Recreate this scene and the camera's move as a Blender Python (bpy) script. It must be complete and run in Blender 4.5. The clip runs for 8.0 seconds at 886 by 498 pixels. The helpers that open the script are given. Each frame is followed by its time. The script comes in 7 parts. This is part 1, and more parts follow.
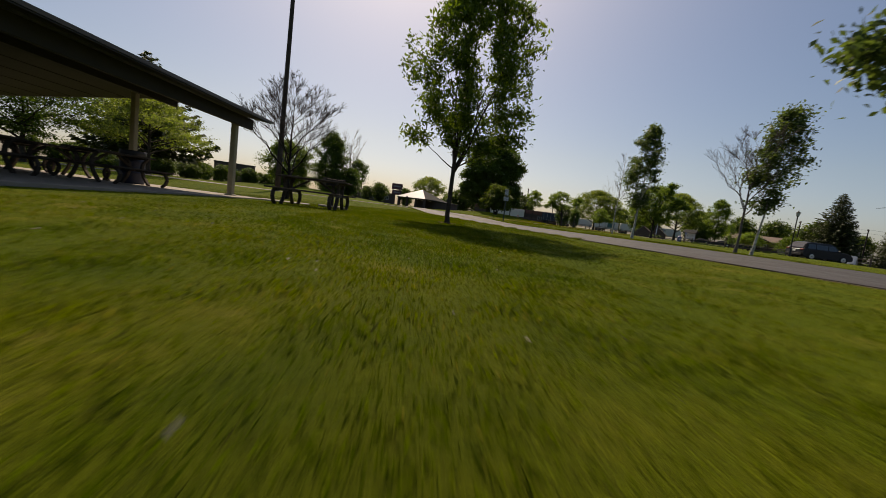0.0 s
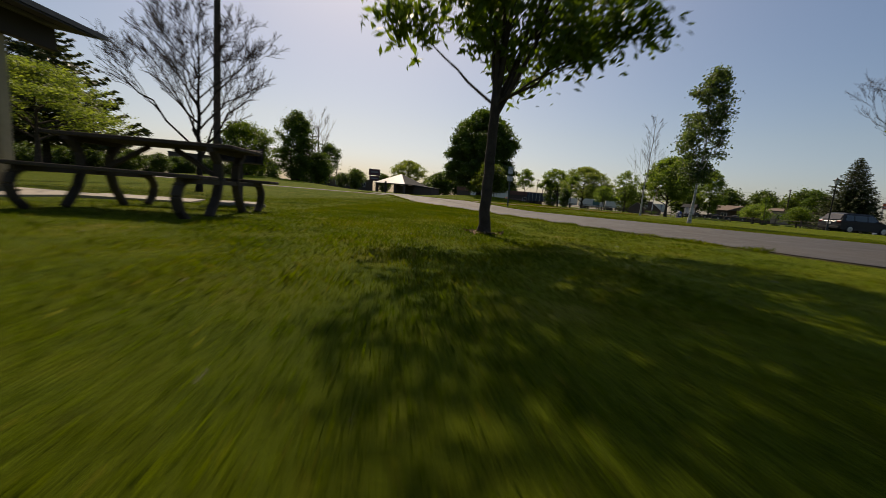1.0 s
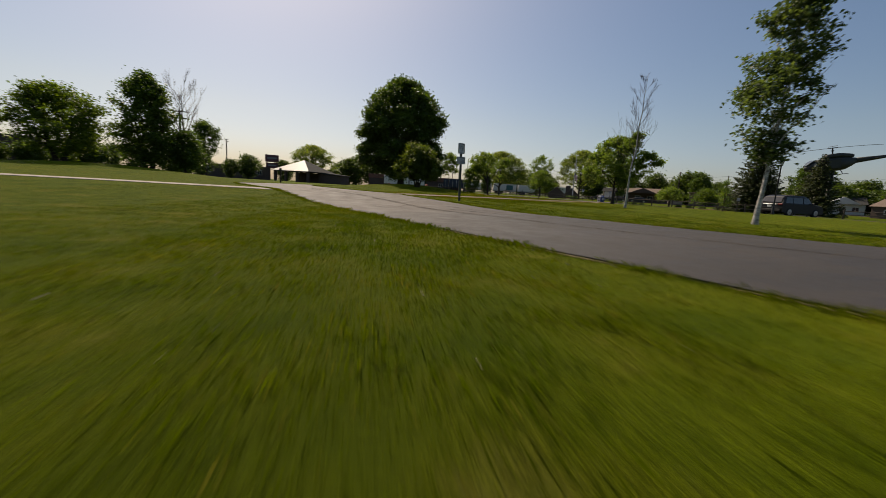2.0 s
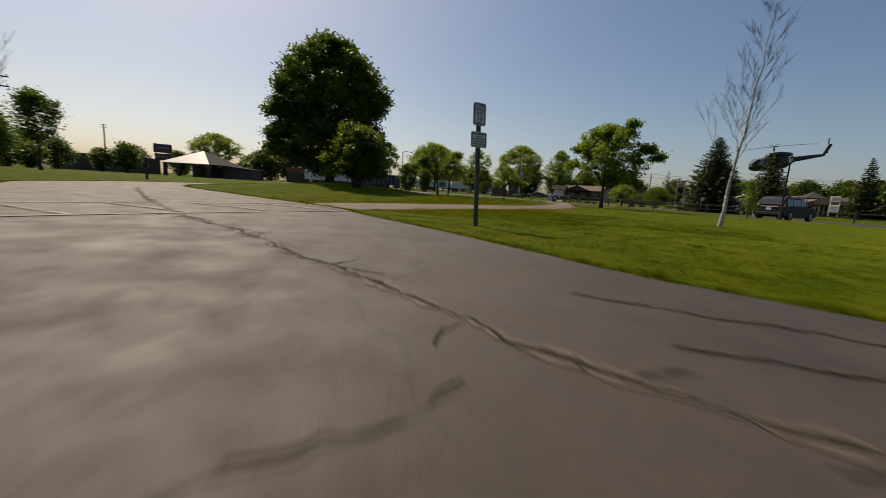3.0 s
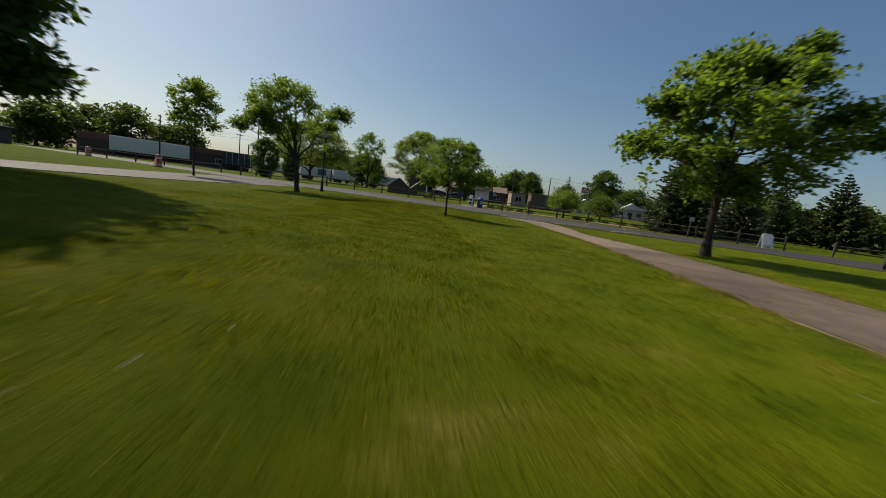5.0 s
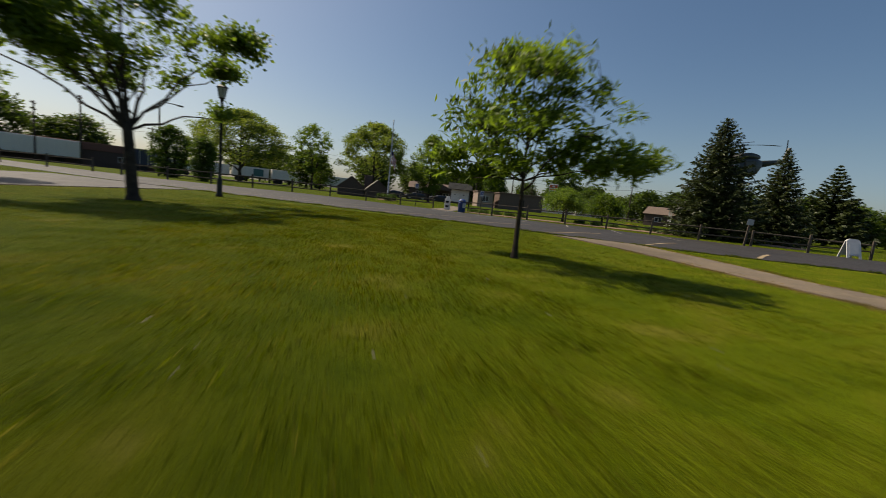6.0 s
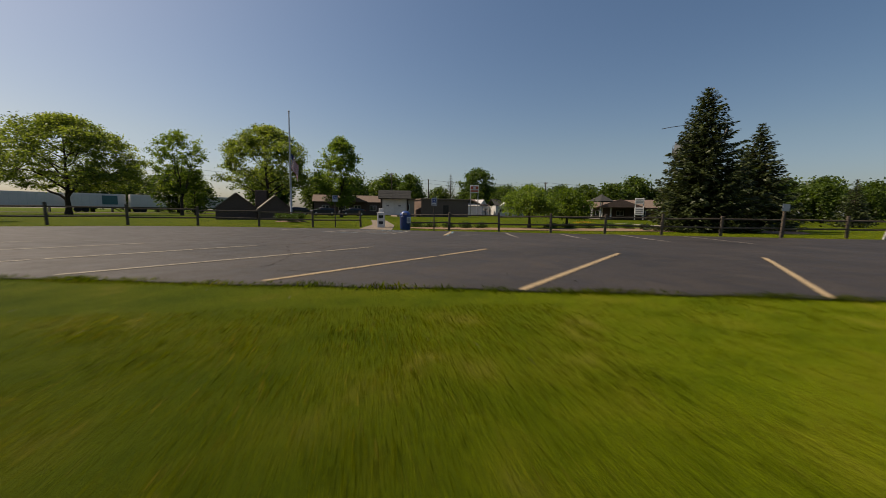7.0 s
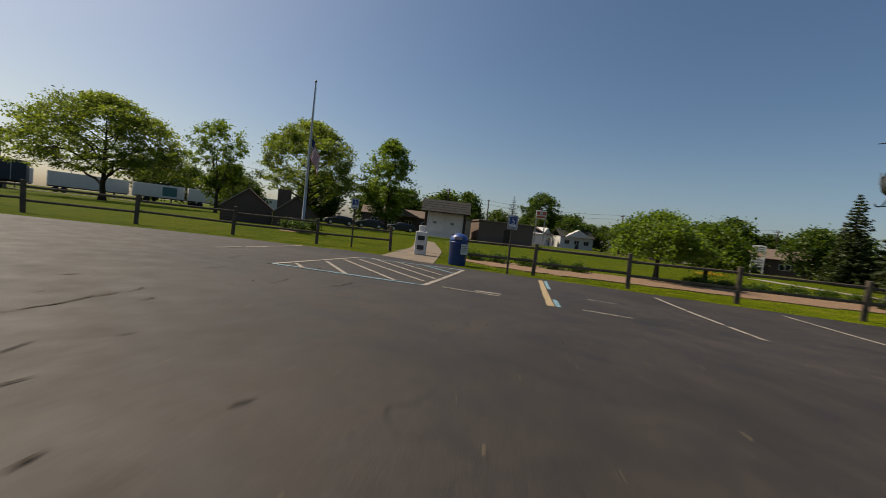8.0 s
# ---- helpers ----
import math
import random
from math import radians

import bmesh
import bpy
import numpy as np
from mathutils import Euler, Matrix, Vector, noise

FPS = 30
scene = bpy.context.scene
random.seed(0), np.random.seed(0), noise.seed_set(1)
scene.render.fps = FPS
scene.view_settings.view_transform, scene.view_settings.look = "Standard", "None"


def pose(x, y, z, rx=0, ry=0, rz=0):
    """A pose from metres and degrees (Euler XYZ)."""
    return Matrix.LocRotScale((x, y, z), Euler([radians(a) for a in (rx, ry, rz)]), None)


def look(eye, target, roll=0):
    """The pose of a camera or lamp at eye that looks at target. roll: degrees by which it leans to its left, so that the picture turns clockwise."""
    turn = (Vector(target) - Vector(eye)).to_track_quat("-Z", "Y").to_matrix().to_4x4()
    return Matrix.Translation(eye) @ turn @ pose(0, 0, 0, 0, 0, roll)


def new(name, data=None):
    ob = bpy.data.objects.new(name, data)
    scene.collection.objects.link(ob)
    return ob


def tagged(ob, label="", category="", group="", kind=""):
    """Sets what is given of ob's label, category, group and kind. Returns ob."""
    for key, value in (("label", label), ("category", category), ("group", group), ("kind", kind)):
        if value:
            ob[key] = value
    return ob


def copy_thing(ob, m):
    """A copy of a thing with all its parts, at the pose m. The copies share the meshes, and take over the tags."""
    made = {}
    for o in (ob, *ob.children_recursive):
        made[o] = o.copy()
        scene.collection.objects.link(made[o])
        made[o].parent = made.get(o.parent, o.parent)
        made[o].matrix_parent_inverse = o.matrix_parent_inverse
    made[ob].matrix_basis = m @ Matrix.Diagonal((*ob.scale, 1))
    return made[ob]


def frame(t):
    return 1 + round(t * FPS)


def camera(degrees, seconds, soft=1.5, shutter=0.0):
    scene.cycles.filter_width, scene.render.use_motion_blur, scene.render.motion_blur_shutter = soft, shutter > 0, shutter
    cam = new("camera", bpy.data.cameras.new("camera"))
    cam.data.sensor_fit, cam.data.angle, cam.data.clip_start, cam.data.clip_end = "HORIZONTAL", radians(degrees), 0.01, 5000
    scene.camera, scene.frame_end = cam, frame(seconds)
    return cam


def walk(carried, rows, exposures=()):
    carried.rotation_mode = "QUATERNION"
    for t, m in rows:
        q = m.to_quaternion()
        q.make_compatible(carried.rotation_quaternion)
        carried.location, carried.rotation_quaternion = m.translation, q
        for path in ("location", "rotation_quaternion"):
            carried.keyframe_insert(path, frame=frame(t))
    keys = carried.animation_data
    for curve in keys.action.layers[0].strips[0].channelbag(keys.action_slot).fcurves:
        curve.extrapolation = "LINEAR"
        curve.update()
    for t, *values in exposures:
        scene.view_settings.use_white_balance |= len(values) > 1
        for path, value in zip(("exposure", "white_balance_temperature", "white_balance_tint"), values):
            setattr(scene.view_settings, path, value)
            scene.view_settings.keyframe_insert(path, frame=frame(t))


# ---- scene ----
cam = camera(98.3, 8.0, soft=0.2, shutter=0.28)
PATH = [
    (0, (0.124, -2.311, 0.132), (0.062, -0.322, -0.068), 7.3),
    (0.5, (-0.228, 0.345, 0.218), (-0.282, 2.33, -0.02), 5.7),
    (1, (-0.733, 3.423, 0.178), (-0.692, 5.404, -0.093), 4.7),
    (1.2, (-0.914, 4.698, 0.181), (-0.8, 6.675, -0.101), 4.1),
    (1.5, (-1.179, 6.818, 0.176), (-0.914, 8.779, -0.116), 3.7),
    (1.7, (-1.128, 8.541, 0.221), (-0.766, 10.485, -0.077), 3.6),
    (2.8, (-0.661, 18.275, 0.574), (0.101, 20.098, 0.263), 3.4),
    (3, (-0.363, 20.07, 0.572), (0.478, 21.858, 0.266), 3.5),
    (3.2, (0.016, 21.91, 0.584), (0.962, 23.646, 0.283), 3.5),
    (3.5, (0.719, 24.588, 0.623), (1.828, 26.226, 0.327), 3.0),
    (3.6, (0.974, 25.483, 0.63), (2.132, 27.087, 0.334), 3.1),
    (3.7, (1.272, 26.379, 0.679), (2.47, 27.953, 0.384), 3.1),
    (4, (2.308, 28.976, 0.72), (3.587, 30.485, 0.427), 3.7),
    (4.1, (2.797, 29.816, 0.73), (4.094, 31.311, 0.438), 4.1),
    (4.4, (4.532, 32.182, 0.771), (5.847, 33.661, 0.484), 5.4),
    (4.5, (5.141, 32.943, 0.782), (6.456, 34.422, 0.499), 5.6),
    (4.7, (6.378, 34.484, 0.799), (7.699, 35.959, 0.516), 6.5),
    (5.8, (12.356, 43.45, 0.703), (13.803, 44.804, 0.433), 7.0),
    (6, (13.329, 45.077, 0.687), (14.845, 46.357, 0.43), 6.0),
    (6.2, (14.35, 46.677, 0.677), (15.947, 47.857, 0.439), 4.6),
    (6.4, (15.329, 48.228, 0.685), (17.003, 49.299, 0.464), 2.9),
    (6.5, (15.833, 48.961, 0.659), (17.541, 49.978, 0.443), 2.4),
    (6.8, (17.682, 50.999, 0.757), (19.444, 51.923, 0.556), 0.7),
    (7, (19.1, 52.264, 0.801), (20.876, 53.164, 0.611), 0.7),
    (7.1, (19.866, 52.838, 0.811), (21.641, 53.742, 0.638), 0.8),
    (7.4, (22.134, 54.383, 0.841), (23.885, 55.339, 0.703), 2.6),
    (7.5, (22.896, 54.868, 0.844), (24.633, 55.851, 0.715), 3.7),
    (7.7, (24.369, 55.859, 0.859), (26.077, 56.894, 0.753), 4.9),
    (8, (26.686, 57.124, 0.886), (28.328, 58.262, 0.791), 6.4),
]
# the film's own drift of white balance
BALANCE = [(0.0, 1.25), (1.5, 1.05), (3.0, 0.95), (3.5, 0.0), (4.0, -0.4), (4.5, -0.15), (6.0, 0.5), (6.5, 0.9), (7.0, 0.95), (7.5, 1.1), (8.0, 0.6)]
walk(cam, [(t, look(eye, target, roll)) for t, eye, target, roll in PATH], [(t, 0.0, 7400 + 700 * w, 5 + 8 * w) for t, w in BALANCE])

# ---- world, sun, exposure ----
SUN_ELEV, SUN_AZ = radians(50), radians(-13)          # azimuth from +y towards +x
world = bpy.data.worlds.new("sky")
scene.world = world
world.use_nodes = True
wn = world.node_tree.nodes
sky = wn.new("ShaderNodeTexSky")
sky.sky_type, sky.sun_disc = 'NISHITA', False
sky.sun_elevation, sky.sun_rotation = SUN_ELEV, SUN_AZ
sky.air_density, sky.dust_density, sky.ozone_density = 1.0, 1.75, 2.7
wn["Background"].inputs[1].default_value = 0.098
# a clear spell of air: fuller blue overhead, pale bluish haze at the horizon
wl_ = world.node_tree.links
clear = wn.new("ShaderNodeHueSaturation")
clear.inputs["Saturation"].default_value = 1.2
where_ = wn.new("ShaderNodeTexCoord")
split = wn.new("ShaderNodeSeparateXYZ")
low = wn.new("ShaderNodeMapRange")
low.inputs["From Min"].default_value, low.inputs["From Max"].default_value = 0.0, 0.16
low.inputs["To Min"].default_value, low.inputs["To Max"].default_value = 1.0, 0.0
haze = wn.new("ShaderNodeMix")
haze.data_type, haze.blend_type = 'RGBA', 'MULTIPLY'
haze.inputs[7].default_value = (0.85, 0.95, 1.18, 1)
wl_.new(where_.outputs["Generated"], split.inputs[0])
wl_.new(split.outputs["Z"], low.inputs["Value"])
wl_.new(low.outputs[0], haze.inputs[0])
wl_.new(sky.outputs[0], clear.inputs["Color"])
wl_.new(clear.outputs[0], haze.inputs[6])
air = wn.new("ShaderNodeMix")
air.data_type, air.blend_type = 'RGBA', 'MULTIPLY'
air.inputs[0].default_value = 1.0
air.inputs[7].default_value = (1.0, 0.992, 1.01, 1)
wl_.new(haze.outputs[2], air.inputs[6])
wl_.new(air.outputs[2], wn["Background"].inputs[0])
sun_data = bpy.data.lights.new("sun", 'SUN')
sun_data.energy, sun_data.angle, sun_data.color = 4.8, radians(0.55), (1.0, 0.95, 0.87)
sun = new("sun", sun_data)
sd = Vector((math.sin(SUN_AZ) * math.cos(SUN_ELEV), math.cos(SUN_AZ) * math.cos(SUN_ELEV), math.sin(SUN_ELEV)))
sun.matrix_world = look(sd * 60, (0, 0, 0))


# ---- materials ----
def nodes_of(name):
    m = bpy.data.materials.new(name)
    m.use_nodes = True
    nt = m.node_tree
    return m, nt, nt.nodes["Principled BSDF"]


def noise_node(nt, scale, detail=4.0, rough=0.6, kind='OBJECT'):
    n = nt.nodes.new("ShaderNodeTexNoise")
    n.inputs["Scale"].default_value, n.inputs["Detail"].default_value, n.inputs["Roughness"].default_value = scale, detail, rough
    if kind == 'WORLD':
        gm = nt.nodes.new("ShaderNodeNewGeometry")
        nt.links.new(gm.outputs["Position"], n.inputs["Vector"])
    else:
        tc = nt.nodes.new("ShaderNodeTexCoord")
        nt.links.new(tc.outputs["Object"], n.inputs["Vector"])
    return n


def ramp(nt, src, stops):
    r = nt.nodes.new("ShaderNodeValToRGB")
    el = r.color_ramp.elements
    while len(el) < len(stops):
        el.new(0.5)
    for e, (p, c) in zip(el, stops):
        e.position, e.color = p, (*c, 1)
    nt.links.new(src, r.inputs[0])
    return r.outputs[0]


def mixc(nt, a, b, fac, mode='MIX'):
    m = nt.nodes.new("ShaderNodeMix")
    m.data_type, m.blend_type = 'RGBA', mode
    for sock, v in ((m.inputs[0], fac), (m.inputs[6], a), (m.inputs[7], b)):
        if isinstance(v, (int, float)):
            sock.default_value = v
        elif isinstance(v, tuple):
            sock.default_value = (*v, 1)
        else:
            nt.links.new(v, sock)
    return m.outputs[2]


def bump(nt, bsdf, height, strength=0.3, dist=0.02):
    b = nt.nodes.new("ShaderNodeBump")
    b.inputs["Strength"].default_value, b.inputs["Distance"].default_value = strength, dist
    nt.links.new(height, b.inputs["Height"])
    nt.links.new(b.outputs[0], bsdf.inputs["Normal"])


def plain(name, col, rough=0.6, metal=0.0, var=0.25, scale=6.0, bumpy=0.15, fine=60.0, spec=0.5):
    """Paint, wood, stone or metal with grain at two scales."""
    m, nt, b = nodes_of(name)
    n1, n2 = noise_node(nt, scale), noise_node(nt, fine, 3)
    dark = tuple(c * (1 - var) for c in col)
    lite = tuple(min(1, c * (1 + var)) for c in col)
    c = ramp(nt, n1.outputs[0], [(0.3, dark), (0.7, lite)])
    c = mixc(nt, c, ramp(nt, n2.outputs[0], [(0.35, (0.7, 0.7, 0.7)), (0.65, (1, 1, 1))]), 0.5, 'MULTIPLY')
    nt.links.new(c, b.inputs["Base Color"])
    b.inputs["Roughness"].default_value, b.inputs["Metallic"].default_value = rough, metal
    b.inputs["Specular IOR Level"].default_value = spec
    if bumpy:
        bump(nt, b, n2.outputs[0], bumpy, 0.01)
    return m


def leaf_mat(name, col, trans=0.45, var=0.35, straw=None):
    """Leaves: lit through as well as from above, each with its own shade."""
    m, nt, b = nodes_of(name)
    gm = nt.nodes.new("ShaderNodeNewGeometry")
    dark = tuple(c * (1 - var) for c in col)
    lite = (min(1, col[0] * (1 + 1.3 * var)), min(1, col[1] * (1 + var)), col[2] * (1 + 0.3 * var))
    c = ramp(nt, gm.outputs["Random Per Island"], [(0.0, dark), (0.6, col), (1.0, lite)] if straw is None else [(0.0, dark), (0.5, col), (0.86, lite), (0.97, straw)])
    big = noise_node(nt, 0.7, 2)
    c = mixc(nt, c, ramp(nt, big.outputs[0], [(0.35, (0.7, 0.75, 0.7) if straw is None else (0.68, 0.8, 0.8)), (0.65, (1.15, 1.1, 1.0) if straw is None else (1.2, 1.1, 1.0))]), 1.0, 'MULTIPLY')
    nt.links.new(c, b.inputs["Base Color"])
    b.inputs["Roughness"].default_value = 0.5
    b.inputs["Specular IOR Level"].default_value = 0.3 if straw is None else 0.06
    tr = nt.nodes.new("ShaderNodeBsdfTranslucent")
    tc = mixc(nt, c, (2.0, 1.95, 0.9) if straw is None else (2.4, 2.3, 0.9), 1.0, 'MULTIPLY')
    nt.links.new(tc, tr.inputs[0])
    mx = nt.nodes.new("ShaderNodeMixShader")
    mx.inputs[0].default_value = trans
    nt.links.new(b.outputs[0], mx.inputs[1])
    nt.links.new(tr.outputs[0], mx.inputs[2])
    nt.links.new(mx.outputs[0], nt.nodes["Material Output"].inputs[0])
    return m


def grass_ground():
    m, nt, b = nodes_of("lawn")
    a, c2, f, st = (noise_node(nt, s, d, r, 'WORLD') for s, d, r in ((0.22, 4, .6), (1.4, 4, .65), (26, 4, .7), (90, 2, .6)))
    c = ramp(nt, a.outputs[0], [(0.3, (0.0200, 0.0315, 0.0014)), (0.52, (0.0330, 0.0425, 0.0018)), (0.75, (0.0530, 0.0510, 0.0034))])
    c = mixc(nt, c, ramp(nt, c2.outputs[0], [(0.3, (0.62, 0.72, 0.6)), (0.7, (1.25, 1.15, 1.05))]), 1.0, 'MULTIPLY')
    c = mixc(nt, c, ramp(nt, f.outputs[0], [(0.3, (0.66, 0.7, 0.62)), (0.7, (1.22, 1.2, 1.12))]), 1.0, 'MULTIPLY')
    dry = ramp(nt, c2.outputs[0], [(0.60, (0, 0, 0)), (0.74, (1, 1, 1))])
    c = mixc(nt, c, (0.1634, 0.1290, 0.0473), mixc(nt, dry, (0.36, 0.36, 0.36), 1.0, 'MULTIPLY'))
    nt.links.new(c, b.inputs["Base Color"])
    b.inputs["Roughness"].default_value = 0.85
    b.inputs["Specular IOR Level"].default_value = 0.04
    b.inputs["Sheen Weight"].default_value, b.inputs["Sheen Roughness"].default_value = 0.47, 0.42
    nt.links.new(ramp(nt, c2.outputs[0], [(0.32, (0.33, 0.48, 0.01)), (0.5, (0.50, 0.64, 0.02)), (0.68, (0.70, 0.69, 0.05))]), b.inputs["Sheen Tint"])
    h = mixc(nt, f.outputs[0], st.outputs[0], 0.4)
    bump(nt, b, h, 0.9, 0.05)
    return m


def asphalt(name, col, worn, lo=0.66, hi=1.38, spec=0.5):
    m, nt, b = nodes_of(name)
    a, c2, f = (noise_node(nt, s, d, r, 'WORLD') for s, d, r in ((0.35, 5, .6), (2.3, 5, .65), (150, 2, .6)))
    c = ramp(nt, a.outputs[0], [(0.3, tuple(v * lo for v in col)), (0.7, tuple(v * hi for v in col))])
    c = mixc(nt, c, ramp(nt, c2.outputs[0], [(0.3, (0.75, 0.74, 0.73)), (0.7, (1.15, 1.14, 1.1))]), 1.0, 'MULTIPLY')
    c = mixc(nt, c, ramp(nt, f.outputs[0], [(0.35, (0.7, 0.7, 0.7)), (0.7, (1.3, 1.28, 1.25))]), worn, 'MULTIPLY')
    g1, g2 = noise_node(nt, 11, 5, .7, 'WORLD'), noise_node(nt, 48, 3, .7, 'WORLD')
    c = mixc(nt, c, ramp(nt, g1.outputs[0], [(0.33, (0.68, 0.67, 0.66)), (0.67, (1.3, 1.28, 1.24))]), 0.5, 'MULTIPLY')
    c = mixc(nt, c, ramp(nt, g2.outputs[0], [(0.3, (0.55, 0.54, 0.53)), (0.72, (1.5, 1.47, 1.42))]), 0.45, 'MULTIPLY')
    vo = nt.nodes.new("ShaderNodeTexVoronoi")
    vo.feature = 'DISTANCE_TO_EDGE'
    vo.inputs["Scale"].default_value = 0.75
    gm = nt.nodes.new("ShaderNodeNewGeometry")
    wob = nt.nodes.new("ShaderNodeTexNoise")
    wob.inputs["Scale"].default_value, wob.inputs["Detail"].default_value = 1.6, 5
    nt.links.new(gm.outputs["Position"], wob.inputs["Vector"])
    warp = mixc(nt, gm.outputs["Position"], wob.outputs["Color"], 0.55)
    nt.links.new(warp, vo.inputs["Vector"])
    line = ramp(nt, vo.outputs["Distance"], [(0.0, (1, 1, 1)), (0.012, (0, 0, 0))])
    where = ramp(nt, a.outputs[0], [(0.48, (0, 0, 0)), (0.62, (1, 1, 1))])
    crack = mixc(nt, line, where, 1.0, 'MULTIPLY')
    c = mixc(nt, c, tuple(v * 0.3 for v in col), crack)
    stain = noise_node(nt, 0.9, 6, .7, 'WORLD')
    c = mixc(nt, c, tuple(v * 1.45 for v in (col[0] * 1.1, col[1], col[2] * 0.85)), mixc(nt, ramp(nt, stain.outputs[0], [(0.55, (0, 0, 0)), (0.75, (1, 1, 1))]), (0.5, 0.5, 0.5), 1.0, 'MULTIPLY'))
    nt.links.new(c, b.inputs["Base Color"])
    r = ramp(nt, c2.outputs[0], [(0.3, (0.62,) * 3), (0.7, (0.85,) * 3)])
    nt.links.new(r, b.inputs["Roughness"])
    b.inputs["Specular IOR Level"].default_value = spec
    bump(nt, b, mixc(nt, f.outputs[0], g2.outputs[0], 0.5), 0.5, 0.008)
    return m


def glass_mat(name, col=(0.02, 0.025, 0.03), rough=0.06):
    m, nt, b = nodes_of(name)
    b.inputs["Base Color"].default_value = (*col, 1)
    b.inputs["Roughness"].default_value = rough
    b.inputs["Specular IOR Level"].default_value = 0.8
    return m


def worn_paint(name, col, lo=0.40, hi=0.55):
    """Road paint, rubbed through to the asphalt in places."""
    m, nt, b = nodes_of(name)
    a = noise_node(nt, 9, 6, .75, 'WORLD')
    c = ramp(nt, a.outputs[0], [(lo, (0.05, 0.043, 0.037)), (hi, col)])
    nt.links.new(c, b.inputs["Base Color"])
    b.inputs["Roughness"].default_value = 0.75
    return m


def crumbled_tar():
    """Old tar seam: dark filler broken up by dust and crumbs."""
    m, nt, b = nodes_of("tar")
    a, f = noise_node(nt, 13, 6, .75, 'WORLD'), noise_node(nt, 90, 3, .7, 'WORLD')
    c = ramp(nt, a.outputs[0], [(0.38, (0.070, 0.055, 0.042)), (0.52, (0.021, 0.0165, 0.013))])
    c = mixc(nt, c, ramp(nt, f.outputs[0], [(0.35, (0.6, 0.58, 0.56)), (0.65, (1.5, 1.45, 1.4))]), 0.8, 'MULTIPLY')
    nt.links.new(c, b.inputs["Base Color"])
    b.inputs["Roughness"].default_value = 0.9
    b.inputs["Specular IOR Level"].default_value = 0.15
    bump(nt, b, mixc(nt, a.outputs[0], f.outputs[0], 0.5), 0.8, 0.02)
    return m


M = {}
M["lawn"] = grass_ground()
M["drive"] = asphalt("drive_asphalt", (0.0375, 0.0293, 0.0246), 0.9, 0.58, 1.42)
M["drive_old"] = asphalt("old_drive_asphalt", (0.0215, 0.0176, 0.0152), 0.9, 0.62, 1.35)
M["lot"] = asphalt("lot_asphalt", (0.0243, 0.0192, 0.0164), 0.85, 0.5, 1.6)
M["path"] = asphalt("path_asphalt", (0.118, 0.0905, 0.0745), 0.7, 0.72, 1.3, 0.25)
M["walk_tan"] = plain("tan_concrete", (0.185, 0.145, 0.105), 0.9, 0, .18, 1.5, .25, 80)
M["path_sandy"] = asphalt("sandy_asphalt", (0.190, 0.152, 0.111), 0.7, 0.75, 1.25, 0.25)
M["concrete"] = plain("concrete", (0.2580, 0.2236, 0.1806), 0.85, 0, .12, 1.5, .25, 80)
M["soil"] = plain("dry_soil", (0.185, 0.142, 0.076), 0.95, 0, .35, 5, .6, 50)
M["mulch"] = plain("mulch", (0.21, 0.128, 0.075), 0.95, 0, .35, 7, .8, 40)
M["tar"] = crumbled_tar()
M["lip"] = asphalt("crumbled_asphalt", (0.064, 0.052, 0.042), 0.9)
M["white_line"] = worn_paint("white_line", (0.30, 0.265, 0.22), 0.36, 0.52)
M["cross_line"] = worn_paint("cross_line", (0.235, 0.195, 0.150), 0.42, 0.58)
M["yellow_line"] = worn_paint("yellow_line", (0.34, 0.250, 0.140), 0.33, 0.45)
M["pale_line"] = worn_paint("pale_line", (0.31, 0.27, 0.20), 0.34, 0.47)
M["blue_line"] = worn_paint("blue_line", (0.15, 0.29, 0.36), 0.36, 0.5)
M["bark"] = plain("bark", (0.10, 0.075, 0.055), 0.9, 0, .4, 8, .8, 45, 0.12)
M["bark_dark"] = plain("dark_bark", (0.055, 0.043, 0.035), 0.9, 0, .4, 8, .8, 45, 0.12)
M["bark_birch"] = plain("birch_bark", (0.40, 0.38, 0.35), 0.8, 0, .75, 9, .5, 30)
M["bark_black"] = plain("black_bark", (0.026, 0.021, 0.018), 0.9, 0, .35, 8, .6, 45, 0.1)
M["bark_twig"] = plain("twig_bark", (0.095, 0.078, 0.066), 0.9, 0, .35, 8, .6, 45, 0.15)
M["bark_grey"] = plain("grey_bark", (0.13, 0.11, 0.095), 0.9, 0, .35, 8, .6, 45, 0.15)
M["leaf"] = leaf_mat("leaf_green", (0.075, 0.125, 0.016))
M["leaf_lite"] = leaf_mat("leaf_bright", (0.108, 0.170, 0.034), 0.52)
M["leaf_locust"] = leaf_mat("leaf_locust", (0.132, 0.180, 0.046), 0.50)
M["leaf_oak"] = leaf_mat("leaf_oak", (0.060, 0.108, 0.017), 0.34)
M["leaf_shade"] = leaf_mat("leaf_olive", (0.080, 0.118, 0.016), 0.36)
M["leaf_birch"] = leaf_mat("leaf_birch", (0.075, 0.115, 0.045), 0.4)
M["leaf_far"] = leaf_mat("leaf_far", (0.06, 0.10, 0.02), 0.35)
M["needle"] = leaf_mat("needle", (0.046, 0.064, 0.022), 0.2)
M["blade"] = leaf_mat("grass_blade", (0.0410, 0.0600, 0.0020), 0.50, 0.16, (0.085, 0.08, 0.025))
M["blade_dry"] = leaf_mat("dry_grass_blade", (0.0540, 0.0660, 0.0024), 0.50, 0.16, (0.15, 0.118, 0.042))
M["blade_straw"] = leaf_mat("straw_blade", (0.19, 0.145, 0.06), 0.25, 0.3, (0.09, 0.09, 0.015))
